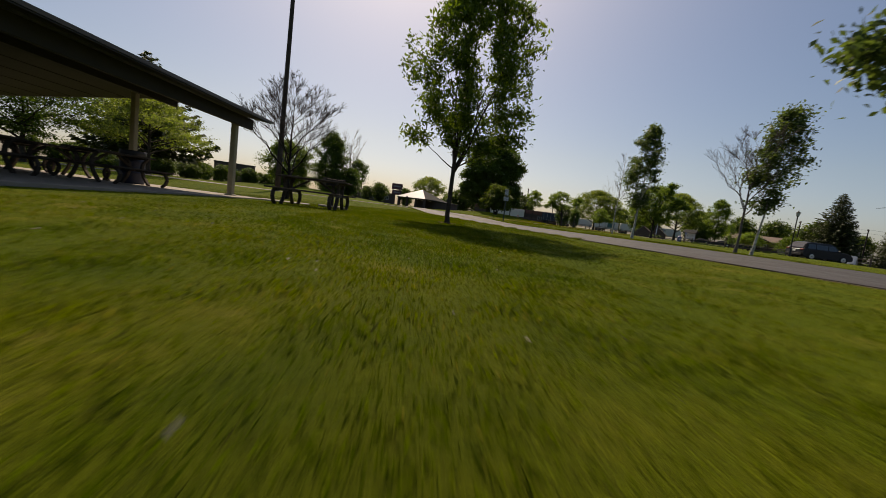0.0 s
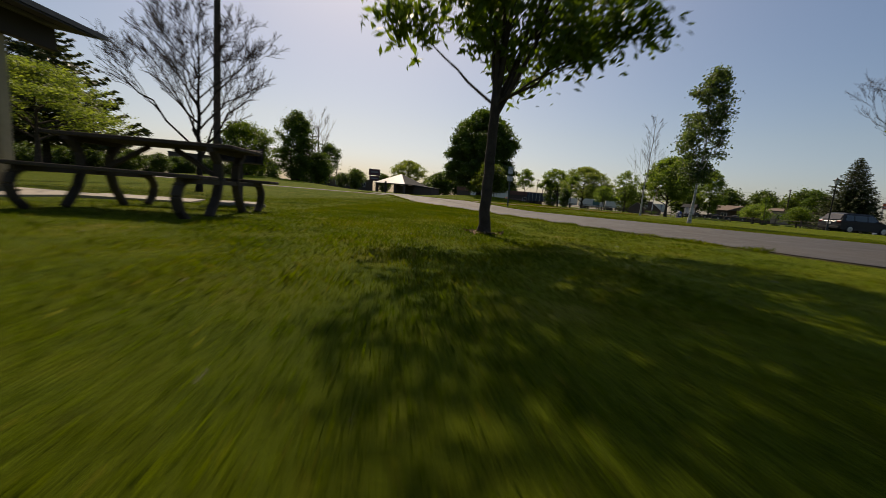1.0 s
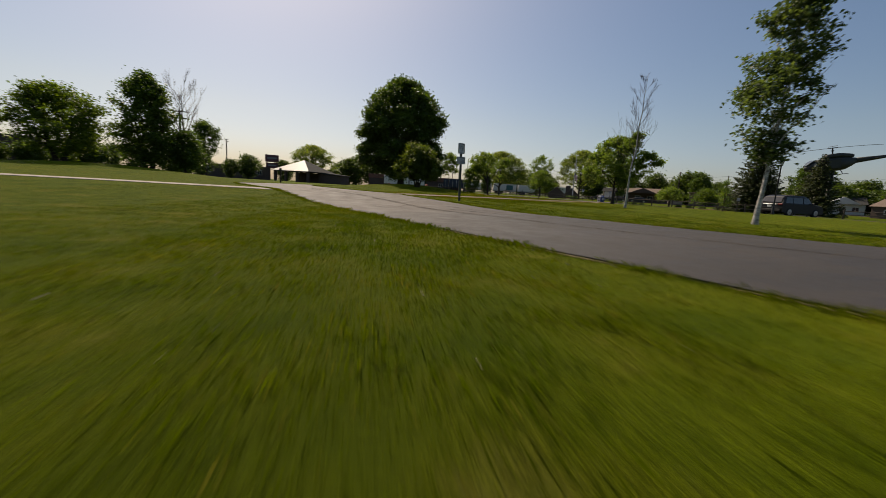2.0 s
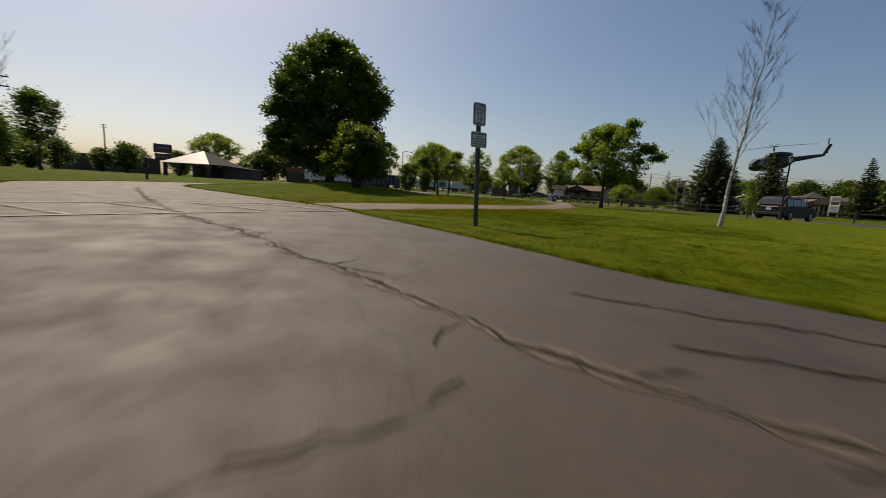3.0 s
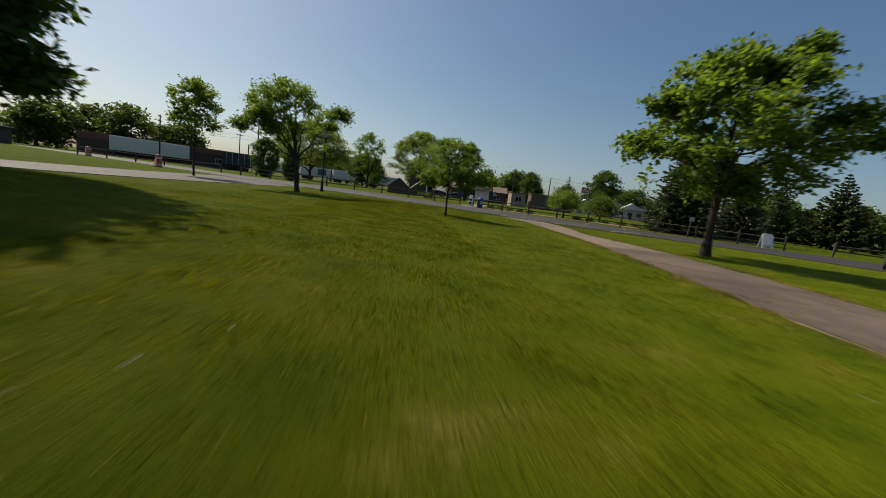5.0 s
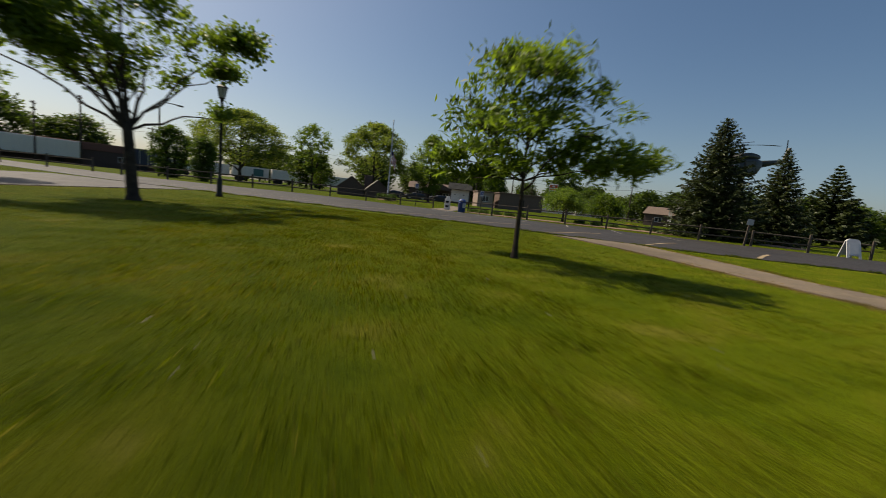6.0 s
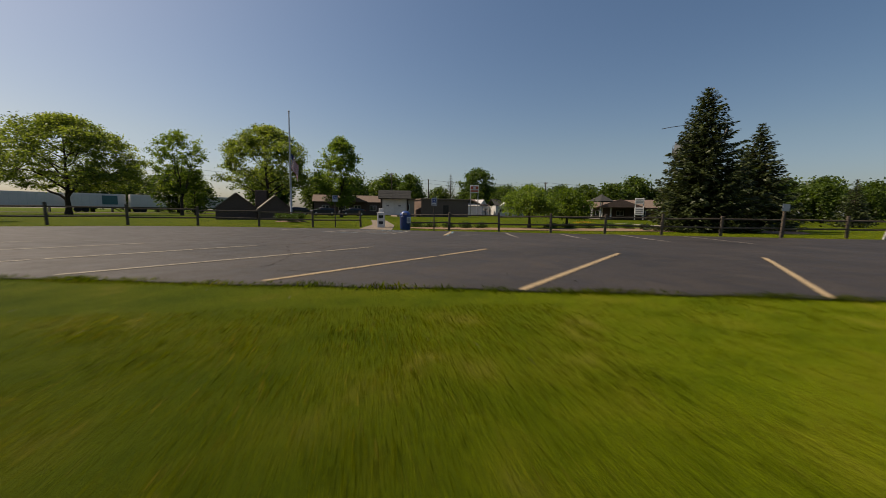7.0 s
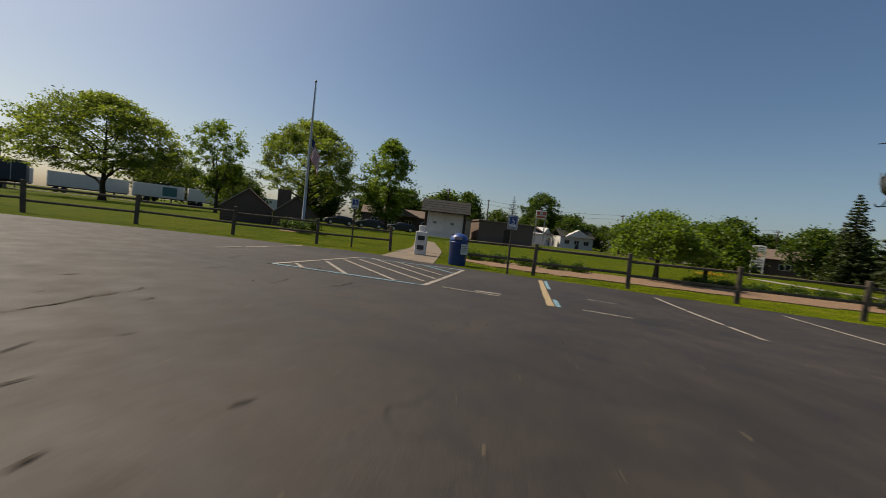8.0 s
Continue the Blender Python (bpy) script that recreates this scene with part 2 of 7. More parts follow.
M["blossom"] = leaf_mat("blossom", (0.62, 0.30, 0.03), 0.3, 0.2)
M["wood_dark"] = plain("weathered_dark_wood", (0.062, 0.047, 0.037), 0.8, 0, .3, 5, .4, 70, 0.2)
M["wood_grey"] = plain("weathered_grey_wood", (0.105, 0.084, 0.064), 0.85, 0, .35, 5, .5, 60, 0.2)
M["wood_pole"] = plain("creosoted_pole", (0.06, 0.047, 0.04), 0.85, 0, .35, 3, .5, 60, 0.15)
M["post_tan"] = plain("tan_painted_post", (0.30, 0.26, 0.17), 0.7, 0, .12)
# brown of the roof underside, darkened so its shade is in the colour
M["roof_under"] = plain("shaded_brown_soffit", (0.022, 0.018, 0.014), 0.75, 0, .15)
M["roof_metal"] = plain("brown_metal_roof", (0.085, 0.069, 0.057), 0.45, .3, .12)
M["steel_black"] = plain("black_painted_steel", (0.018, 0.018, 0.018), 0.5, .3, .3)
M["steel_rust"] = plain("sooty_steel", (0.035, 0.028, 0.024), 0.7, .5, .4)
M["galv"] = plain("galvanised_steel", (0.35, 0.35, 0.36), 0.45, .8, .15)
M["sign_white"] = plain("sign_white", (0.62, 0.62, 0.60), 0.5, 0, .08)
M["sign_back"] = plain("sign_aluminium", (0.40, 0.40, 0.40), 0.4, .7, .1)
M["ink"] = plain("sign_ink", (0.03, 0.03, 0.035), 0.6, 0, .1)
M["ink_grey"] = plain("faded_ink", (0.18, 0.18, 0.19), 0.6, 0, .1)
M["white"] = plain("white_paint", (0.60, 0.59, 0.575), 0.55, 0, .06)
M["blue"] = plain("blue_plastic", (0.02, 0.06, 0.22), 0.4, 0, .12)
M["navy"] = plain("navy_drum", (0.02, 0.028, 0.06), 0.55, .1, .2)
M["green_post"] = plain("green_channel_post", (0.05, 0.06, 0.045), 0.6, .3, .2)
M["brick_dark"] = plain("dark_brick", (0.09, 0.06, 0.05), 0.85, 0, .3, 14, .5)
M["brick_tan"] = plain("tan_brick", (0.33, 0.25, 0.20), 0.85, 0, .18, 14, .4)
M["trailer_white"] = plain("trailer_white", (0.74, 0.70, 0.65), 0.5, 0, .05)
M["brick_red"] = plain("red_brick", (0.17, 0.075, 0.055), 0.85, 0, .2, 14, .4)
M["brick_brown"] = plain("brown_brick", (0.15, 0.10, 0.078), 0.85, 0, .2, 14, .4)
M["shingle"] = plain("grey_shingle", (0.052, 0.052, 0.05), 0.95, 0, .25, 10, .6, 40, 0.15)
M["shingle_brown"] = plain("brown_shingle", (0.15, 0.105, 0.08), 0.9, 0, .25, 10, .6, 40)
M["roof_lit"] = plain("pale_lit_roof", (0.25, 0.245, 0.24), 0.5, .1, .1)
M["glass"] = glass_mat("dark_glass")
M["rubber"] = plain("tyre_rubber", (0.018, 0.018, 0.018), 0.85, 0, .2)
M["rim"] = plain("alloy_rim", (0.45, 0.45, 0.46), 0.3, .9, .08)
M["olive"] = plain("olive_drab", (0.028, 0.030, 0.023), 0.55, .1, .15)
M["tail_red"] = plain("red_lens", (0.14, 0.012, 0.012), 0.2, 0, .1, bumpy=0)
M["flag_red"] = plain("flag_red", (0.40, 0.03, 0.05), 0.8, 0, .08)
M["flag_white"] = plain("flag_white", (0.72, 0.71, 0.70), 0.8, 0, .05)
M["flag_blue"] = plain("flag_blue", (0.02, 0.03, 0.12), 0.8, 0, .08)
M["orange"] = plain("orange_plastic", (0.50, 0.085, 0.022), 0.5, 0, .1)
M["sign_maroon"] = plain("maroon_panel", (0.10, 0.03, 0.04), 0.5, 0, .1)


def paint_car(name, col):
    m, nt, b = nodes_of(name)
    n = noise_node(nt, 5)
    nt.links.new(ramp(nt, n.outputs[0], [(0.3, tuple(c * 0.85 for c in col)), (0.7, tuple(c * 1.1 for c in col))]), b.inputs["Base Color"])
    b.inputs["Metallic"].default_value, b.inputs["Roughness"].default_value = 0.1, 0.45
    b.inputs["Coat Weight"].default_value = 0.05
    b.inputs["Specular IOR Level"].default_value = 0.3
    return m


M["car_grey"] = paint_car("grey_car_paint", (0.013, 0.012, 0.0125))
M["car_dark"] = paint_car("dark_car_paint", (0.03, 0.03, 0.035))


# ---- building helpers ----
def mesh_object(name, me, parent=None, mats=()):
    ob = new(name, me)
    for m in mats:
        me.materials.append(m)
    ob.parent = parent
    return ob


def part(name, bm, mat, parent, label="", smooth=False):
    me = bpy.data.meshes.new(name)
    bm.to_mesh(me)
    bm.free()
    if smooth:
        me.polygons.foreach_set("use_smooth", [True] * len(me.polygons))
    ob = mesh_object(name, me, parent, mat if isinstance(mat, (list, tuple)) else [mat])
    if label:
        tagged(ob, label)
    return ob


def thing(name, label, category, m=None, group="", kind=""):
    ob = new(name)
    ob.empty_display_size = 0.2
    if m is not None:
        ob.matrix_basis = m
    return tagged(ob, label, category, group, kind)


def box(bm, c, s, rot=None, bev=0.0, mi=0):
    """A box round c with sides s, turned by rot, with bevelled edges."""
    r = bmesh.ops.create_cube(bm, size=1.0)
    vs = r["verts"]
    mat = Matrix.Translation(c) @ (rot.to_4x4() if rot else Matrix()) @ Matrix.Diagonal((*s, 1))
    bmesh.ops.transform(bm, matrix=mat, verts=vs)
    faces = list({f for v in vs for f in v.link_faces})
    for f in faces:
        f.material_index = mi
    if bev:
        edges = list({e for v in vs for e in v.link_edges})
        bmesh.ops.bevel(bm, geom=edges, offset=bev, segments=1, affect='EDGES')
    return bm


def beam(bm, a, b, w, h, bev=0.0, mi=0):
    """A squared timber or bar from a to b, w wide and h high."""
    a, b = Vector(a), Vector(b)
    d = b - a
    q = d.to_track_quat('X', 'Z')
    return box(bm, (a + b) / 2, (d.length, w, h), q.to_matrix(), bev, mi)


def rod(bm, a, b, r0, r1=None, n=10, mi=0):
    """A round bar from a to b, with closed ends."""
    a, b = Vector(a), Vector(b)
    d = b - a
    r1 = r0 if r1 is None else r1
    res = bmesh.ops.create_cone(bm, cap_ends=True, segments=n, radius1=r0, radius2=r1, depth=d.length)
    m = Matrix.Translation((a + b) / 2) @ d.to_track_quat('Z', 'Y').to_matrix().to_4x4()
    bmesh.ops.transform(bm, matrix=m, verts=res["verts"])
    for f in {f for v in res["verts"] for f in v.link_faces}:
        f.material_index = mi
    return bm


def lathe(bm, prof, n=16, centre=(0, 0, 0)):
    """A turned body from (radius, height) pairs."""
    rings = []
    for r, z in prof:
        rings.append([bm.verts.new((centre[0] + r * math.cos(2 * math.pi * k / n), centre[1] + r * math.sin(2 * math.pi * k / n), centre[2] + z)) for k in range(n)])
    for p, q in zip(rings, rings[1:]):
        for k in range(n):
            bm.faces.new((p[k], p[(k + 1) % n], q[(k + 1) % n], q[k]))
    bm.faces.new(rings[0][::-1])
    bm.faces.new(rings[-1])
    return bm


def loft(bm, rings, closed=True, caps=True):
    """A skin over rings of equal count."""
    vs = [[bm.verts.new(p) for p in r] for r in rings]
    n = len(vs[0])
    for p, q in zip(vs, vs[1:]):
        for k in range(n if closed else n - 1):
            bm.faces.new((p[k], p[(k + 1) % n], q[(k + 1) % n], q[k]))
    if caps:
        bm.faces.new(vs[0][::-1])
        bm.faces.new(vs[-1])
    bmesh.ops.recalc_face_normals(bm, faces=bm.faces[:])
    return bm


def prism(bm, outline, y0, y1, mi=0):
    """An upright outline in x and z, drawn out from y0 to y1."""
    a = [bm.verts.new((x, y0, z)) for x, z in outline]
    b = [bm.verts.new((x, y1, z)) for x, z in outline]
    n = len(a)
    fs = [bm.faces.new(a), bm.faces.new(b[::-1])]
    for k in range(n):
        fs.append(bm.faces.new((a[k], b[k], b[(k + 1) % n], a[(k + 1) % n])))
    for f in fs:
        f.material_index = mi
    bmesh.ops.recalc_face_normals(bm, faces=bm.faces[:])
    return bm


def lettering(name, body, size, mat, parent, m):
    """Words in the built-in font as a thin mesh."""
    cu = bpy.data.curves.new(name, 'FONT')
    cu.body, cu.size, cu.align_x, cu.align_y, cu.extrude = body, size, 'CENTER', 'CENTER', 0.001
    tmp = bpy.data.objects.new(name, cu)
    me = bpy.data.meshes.new_from_object(tmp)
    bpy.data.objects.remove(tmp)
    ob = mesh_object(name, me, parent, [mat])
    ob.matrix_basis = m
    return ob


# ---- lie of the land ----
def smooth01(a):
    a = np.clip(a, 0, 1)
    return a * a * (3 - 2 * a)


def land(x, y):
    """Height of the lawn."""
    x, y = np.asarray(x, float), np.asarray(y, float)
    south = smooth01((26.3 - y) / 6)
    z = -(0.21 - 0.12 * smooth01((x - 2) / 8) + 0.05 * smooth01((-2.5 - x) / 4)) * south - 0.10 * np.clip((6 - y) / 10, 0, 1)
    z = z - 0.20 * smooth01((80 - y) / 12) * smooth01((x - 27) / 10)
    z = z + 0.60 * np.exp(-((x - 3.9) ** 2 + (y - 43.8) ** 2) / (2 * 3.6 ** 2))
    z = z + 0.8 * np.exp(-((x + 22) ** 2 + (y - 50) ** 2) / (2 * 6.0 ** 2))
    z = z + 0.18 * np.exp(-((x - 38.8) ** 2 + (y - 74.5) ** 2) / (2 * 1.0 ** 2))
    z = z - 0.12 * np.exp(-((x - 3.5) ** 2 + (y - 26.2) ** 2) / (2 * 1.5 ** 2))
    z = z - 0.11 * np.exp(-((x - 22.3) ** 2 + (y - 45.6) ** 2) / (2 * 3.0 ** 2))
    return z


def gz(x, y):
    return float(land(x, y))


def on_land(x, y, turn=0.0, dz=0.0):
    return pose(x, y, gz(x, y) + dz, 0, 0, turn)


DRIVE_L = [(13.5, -14.0), (9.2, -3.0), (5.2, 4.4), (3.81, 7.4), (2.96, 9.5), (1.84, 12.3), (1.0, 14.4), (0.39, 15.9), (-0.59, 18.34), (-1.3, 20.1), (-2.36, 22.75), (-3.3, 25.2), (-4.1, 27.1), (-6.6, 33.6), (-7.5, 38.5), (-5.0, 47.0), (1.0, 54.0), (9.0, 61.0), (15.0, 70.0)]
DRIVE_R = [(19.0, -12.0), (15.0, -1.0), (11.4, 7.0), (9.8, 9.6), (8.5, 11.8), (7.43, 13.6), (6.45, 15.5), (5.45, 17.4), (4.4, 19.7), (3.55, 21.3), (2.9, 22.5), (2.4, 24.0), (2.17, 25.2), (1.85, 26.4), (1.45, 27.5), (1.25, 28.35), (0.9, 29.5), (-1.0, 33.8), (-3.5, 40.0), (-2.0, 44.5), (4.0, 50.0), (12.0, 56.5), (18.5, 63.0)]
PATH_L = [(0.62, 30.5), (1.4, 31.2), (2.2, 31.7), (3.75, 32.5), (5.7, 33.3), (8.4, 34.45), (10.0, 35.15), (11.7, 36.0), (13.45, 37.5), (17.0, 40.85), (18.9, 42.75), (21.7, 45.5), (23.3, 47.7), (24.0, 49.9)]
PATH_R = [(1.3, 28.75), (2.4, 29.25), (2.97, 29.56), (3.7, 29.93), (4.37, 30.27), (5.4, 30.78), (7.1, 31.5), (9.4, 32.6), (11.3, 33.42), (12.7, 34.35), (14.4, 35.6), (16.2, 37.3), (18.4, 39.6), (20.6, 42.2), (22.4, 44.3), (24.1, 45.9), (25.5, 48.2)]
LOT = [(38.0, 14.0), (31.2, 34.5), (27.6, 42.9), (24.35, 50.2), (22.38, 54.55), (20.35, 59.2), (16.6, 68.0), (13.0, 80.0), (6.0, 100.0), (-2.0, 122.0), (8.0, 124.0), (14.0, 104.0), (20.5, 80.0), (25.5, 74.8), (30.4, 71.6), (33.2, 70.0), (35.9, 67.6), (36.6, 65.4), (36.8, 62.8), (38.0, 59.5), (39.6, 54.0), (42.4, 45.3), (45.4, 37.2), (52.2, 18.0)]


def resample(pts, step):
    p = np.array(pts, float)
    # a smooth line through the points
    q = [p[0]]
    for i in range(len(p) - 1):
        a, b, c, d = p[max(i - 1, 0)], p[i], p[i + 1], p[min(i + 2, len(p) - 1)]
        for t in np.linspace(0, 1, 9)[1:]:
            q.append(0.5 * (2 * b + (c - a) * t + (2 * a - 5 * b + 4 * c - d) * t * t + (3 * b - a - 3 * c + d) * t ** 3))
    q = np.array(q)
    s = np.r_[0, np.cumsum(np.hypot(*np.diff(q, axis=0).T))]
    u = np.linspace(0, s[-1], max(2, int(s[-1] / step)))
    return np.c_[np.interp(u, s, q[:, 0]), np.interp(u, s, q[:, 1])]


def same_count(l, r, step):
    a, b = resample(l, step), resample(r, step)
    n = max(len(a), len(b))
    pick = lambda p: np.c_[np.interp(np.linspace(0, 1, n), np.linspace(0, 1, len(p)), p[:, 0]), np.interp(np.linspace(0, 1, n), np.linspace(0, 1, len(p)), p[:, 1])]
    return pick(a), pick(b)


def fray(p, amount, seed):
    """Uneven edge: shift a line sideways by smooth noise."""
    d = np.gradient(p, axis=0)
    d /= np.hypot(d[:, 0], d[:, 1])[:, None] + 1e-9
    k = np.array([noise.noise((q[0] * 2.3 + seed, q[1] * 2.3, seed)) + 0.6 * noise.noise((q[0] * 7 + seed, q[1] * 7, seed)) for q in p])
    return p + np.c_[-d[:, 1], d[:, 0]] * (k * amount)[:, None]


def sheet(name, left, right, mat, dz, across=6, skirt=0.06, label="", category="", kind="structure", parent=None):
    """A paved ribbon between two lines, following the land, with a visible thickness at the edge."""
    n = len(left)
    w = np.linspace(0, 1, across + 1)
    pts = left[:, None, :] * (1 - w)[None, :, None] + right[:, None, :] * w[None, :, None]
    z = land(pts[..., 0], pts[..., 1]) + dz
    v = np.dstack([pts, z])
    rim0, rim1 = v[:, :1].copy(), v[:, -1:].copy()
    rim0[..., 2] -= skirt
    rim1[..., 2] -= skirt
    v = np.concatenate([rim0, v, rim1], axis=1)
    c = v.shape[1]
    idx = np.arange(n * c).reshape(n, c)
    f = np.stack([idx[:-1, :-1], idx[:-1, 1:], idx[1:, 1:], idx[1:, :-1]], -1).reshape(-1, 4)
    me = bpy.data.meshes.new(name)
    me.from_pydata(v.reshape(-1, 3).tolist(), [], f.tolist())
    ob = mesh_object(name, me, parent, [mat])
    return tagged(ob, label, category, "", kind)


def inside(poly, x, y):
    p = np.array(poly)
    r = np.zeros(len(x), bool)
    for (x0, y0), (x1, y1) in zip(p, np.roll(p, -1, axis=0)):
        hit = ((y0 > y) != (y1 > y)) & (x < (x1 - x0) * (y - y0) / (y1 - y0 + 1e-12) + x0)
        r ^= hit
    return r


# the lawn: one sheet out to the horizon, fine where the land is uneven
def axis(lo, hi, step, far):
    a = np.arange(lo, hi + step / 2, step)
    g = [step * 1.6 ** k for k in range(1, 30)]
    out = np.cumsum(g)
    out = out[out < far]
    return np.r_[lo - out[::-1], a, hi + out]


gx, gy = axis(-40, 70, 1.0, 2800), axis(-16, 100, 1.0, 2800)
X, Y = np.meshgrid(gx, gy)
Z = land(X, Y)
gi = np.arange(X.size).reshape(X.shape)
gf = np.stack([gi[:-1, :-1], gi[:-1, 1:], gi[1:, 1:], gi[1:, :-1]], -1).reshape(-1, 4)
gme = bpy.data.meshes.new("ground")
gme.from_pydata(np.c_[X.ravel(), Y.ravel(), Z.ravel()].tolist(), [], gf.tolist())
gme.polygons.foreach_set("use_smooth", [True] * len(gme.polygons))
tagged(mesh_object("ground", gme, None, [M["lawn"]]), "mown green park lawn with yellowish dry patches", "lawn", "", "structure")

dl, dr = same_count(DRIVE_L, DRIVE_R, 0.25)
dl, dr = fray(dl, 0.06, 3), fray(dr, 0.06, 5)
sheet("road", dl, dr, M["drive"], 0.02, 10, label="cracked grey asphalt park drive with frayed edges", category="road")
pl, pr = same_count(PATH_L, PATH_R, 0.15)
pl, pr = fray(pl, 0.035, 7), fray(pr, 0.045, 9)
sheet("pavement", pl, pr, M["path"], 0.017, 6, label="pale worn asphalt footpath across the lawn", category="path")
wl, wr = same_count([(-3.2, 27.0), (-9, 27.2), (-16, 26.4), (-30, 25.0)], [(-3.0, 25.4), (-9, 25.6), (-16, 24.9), (-30, 23.5)], 0.5)
sheet("walkway", wl, wr, M["concrete"], 0.012, 3, label="narrow concrete walk joining the drive", category="walkway")
for nm, l, w0, sd_ in (("drive", dl, 0.07, 1), ("drive", dr, -0.06, 2), ("path", pl, 0.06, 3), ("path", pr, -0.17, 4)):
    d = np.gradient(l, axis=0)
    d /= np.hypot(d[:, 0], d[:, 1])[:, None]
    nrm = np.c_[-d[:, 1], d[:, 0]]
    k = np.array([0.55 + 0.9 * noise.noise((q[0] * 1.1, q[1] * 1.1, sd_)) + 0.4 * noise.noise((q[0] * 6, q[1] * 6, sd_)) for q in l]).clip(0.05, 1.5)
    sheet("dirt_edge", l - nrm * 0.03 * np.sign(w0), l + nrm * (w0 * k)[:, None], M["soil"], 0.009, 2, 0.03, "strip of dry tan soil along the asphalt edge", "soil edge")

lot_me = bpy.data.meshes.new("parking_lot")
lp = np.array(LOT + LOT[:1])
bm = bmesh.new()
lv = []
for a, b in zip(lp, lp[1:]):
    for t in np.linspace(0, 1, max(2, int(np.hypot(*(b - a)) / 0.4)), endpoint=False):
        q = a + (b - a) * t
        j = 0.06 * noise.noise((q[0] * 2, q[1] * 2, 1)) + 0.04 * noise.noise((q[0] * 7, q[1] * 7, 1))
        lv.append(bm.verts.new((q[0] + j, q[1] + j, 0)))
top = bm.faces.new(lv)
bmesh.ops.triangulate(bm, faces=[top])
bmesh.ops.subdivide_edges(bm, edges=[e for e in bm.edges if e.calc_length() > 3], cuts=6, use_grid_fill=False)
bmesh.ops.triangulate(bm, faces=bm.faces[:])
bmesh.ops.subdivide_edges(bm, edges=[e for e in bm.edges if e.calc_length() > 3], cuts=2, use_grid_fill=False)
bmesh.ops.triangulate(bm, faces=bm.faces[:])
for v in bm.verts:
    v.co.z = gz(v.co.x, v.co.y) + 0.015
ext = bmesh.ops.extrude_edge_only(bm, edges=[e for e in bm.edges if e.is_boundary])
for v in ext["geom"]:
    if isinstance(v, bmesh.types.BMVert):
        v.co.z -= 0.05
bmesh.ops.recalc_face_normals(bm, faces=bm.faces[:])
bm.to_mesh(lot_me)
bm.free()
tagged(mesh_object("parking_lot", lot_me, None, [M["lot"]]), "dark sealed asphalt parking lot", "parking lot", "", "structure")


def stripe(name, pts, width, mat, dz, label, category="road marking", wob=0.0):
    """A painted or tarred line on the asphalt."""
    p = resample(pts, 0.07 if wob else 0.25)
    d = np.gradient(p, axis=0)
    d /= np.hypot(d[:, 0], d[:, 1])[:, None]
    nrm = np.c_[-d[:, 1], d[:, 0]]
    if wob:
        p = p + nrm * np.array([wob * (noise.noise((q[0] * 3, q[1] * 3, 2)) + 0.5 * noise.noise((q[0] * 11, q[1] * 11, 6))) for q in p])[:, None]
    k = np.array([(0.85 + 1.5 * noise.noise((q[0] * 4, q[1] * 4, 5 + width)) + 1.3 * noise.noise((q[0] * 17, q[1] * 17, 7 + width)) if wob else 1 + 0.12 * noise.noise((q[0] * 4, q[1] * 4, 5))) for q in p]).clip(0.06, 3)
    return sheet(name, p + nrm * (width / 2 * k)[:, None], p - nrm * (width / 2 * k)[:, None], mat, dz, 1, 0.0, label, category)


# darker older asphalt on the south part of the drive
al, ar = dl[dl[:, 1] < 19.35], dr[dr[:, 1] < 20.6]
n_ = max(len(al), len(ar))
al, ar = (np.c_[np.interp(np.linspace(0, 1, n_), np.linspace(0, 1, len(q)), q[:, 0]), np.interp(np.linspace(0, 1, n_), np.linspace(0, 1, len(q)), q[:, 1])] for q in (al, ar))
sheet("road_patch", al, ar, M["drive_old"], 0.0235, 14, 0.0, "older darker asphalt on the drive", "road")
# sandy trodden end of the footpath
al, ar = same_count(pl[pl[:, 1] > 41.0].tolist(), pr[pr[:, 1] > 40.0].tolist(), 0.2)
sheet("path_patch", al, ar, M["path_sandy"], 0.0205, 5, 0.0, "sandy tan worn end of the footpath", "path")
# crossing hatch on the drive
near_a, near_b, far_a, far_b = (1.2, 28.2), (-3.25, 25.4), (0.4, 30.2), (-3.9, 27.55)
lines = [(near_a, near_b), (far_a, far_b), (near_a, far_a)]
for k in range(4):
    x, y = 0.93 - 1.12 * k, 28.03 - 0.70 * k
    lines.append(((x, y), (x - 1.46, y + 1.57)))
for a, b in lines:
    stripe("crossing_line", [a, ((a[0] + b[0]) / 2, (a[1] + b[1]) / 2), b], 0.09, M["cross_line"], 0.03, "worn pale crossing line painted on the drive")
# tar-filled cracks on the drive
for pts in ([(-4.2, 36), (-2.9, 31), (-1.5, 26.6), (-0.65, 24.9), (-0.1, 23.6), (0.3, 22.85), (0.65, 21.9), (1.2, 20.8), (2.0, 19.5), (3.4, 16.8), (5.0, 14.0)],
            [(-0.95, 20.95), (-0.5, 21.05), (-0.1, 21.12), (0.35, 21.3)],
            [(1.6, 21.3), (2.2, 20.8), (2.8, 20.2), (3.3, 19.2)],
            [(1.7, 22.2), (2.5, 21.4), (3.1, 20.7), (3.9, 19.3)]):
    stripe("crack_lip", pts, 0.10 if len(pts) > 6 else 0.045, M["lip"], 0.0255, "pale crumbled lip along a crack in the asphalt", "crack edge", 0.06)
    stripe("tar_seam", pts, 0.030 if len(pts) > 6 else 0.018, M["tar"], 0.030, "dark cracked tar seam in the asphalt", "tar seam", 0.09)
cr_ = np.random.RandomState(75)
main_ = resample([(-2.9, 31), (-1.5, 26.6), (-0.65, 24.9), (-0.1, 23.6), (0.3, 22.85), (0.65, 21.9), (1.2, 20.8), (2.0, 19.5), (3.4, 16.8)], 0.2)
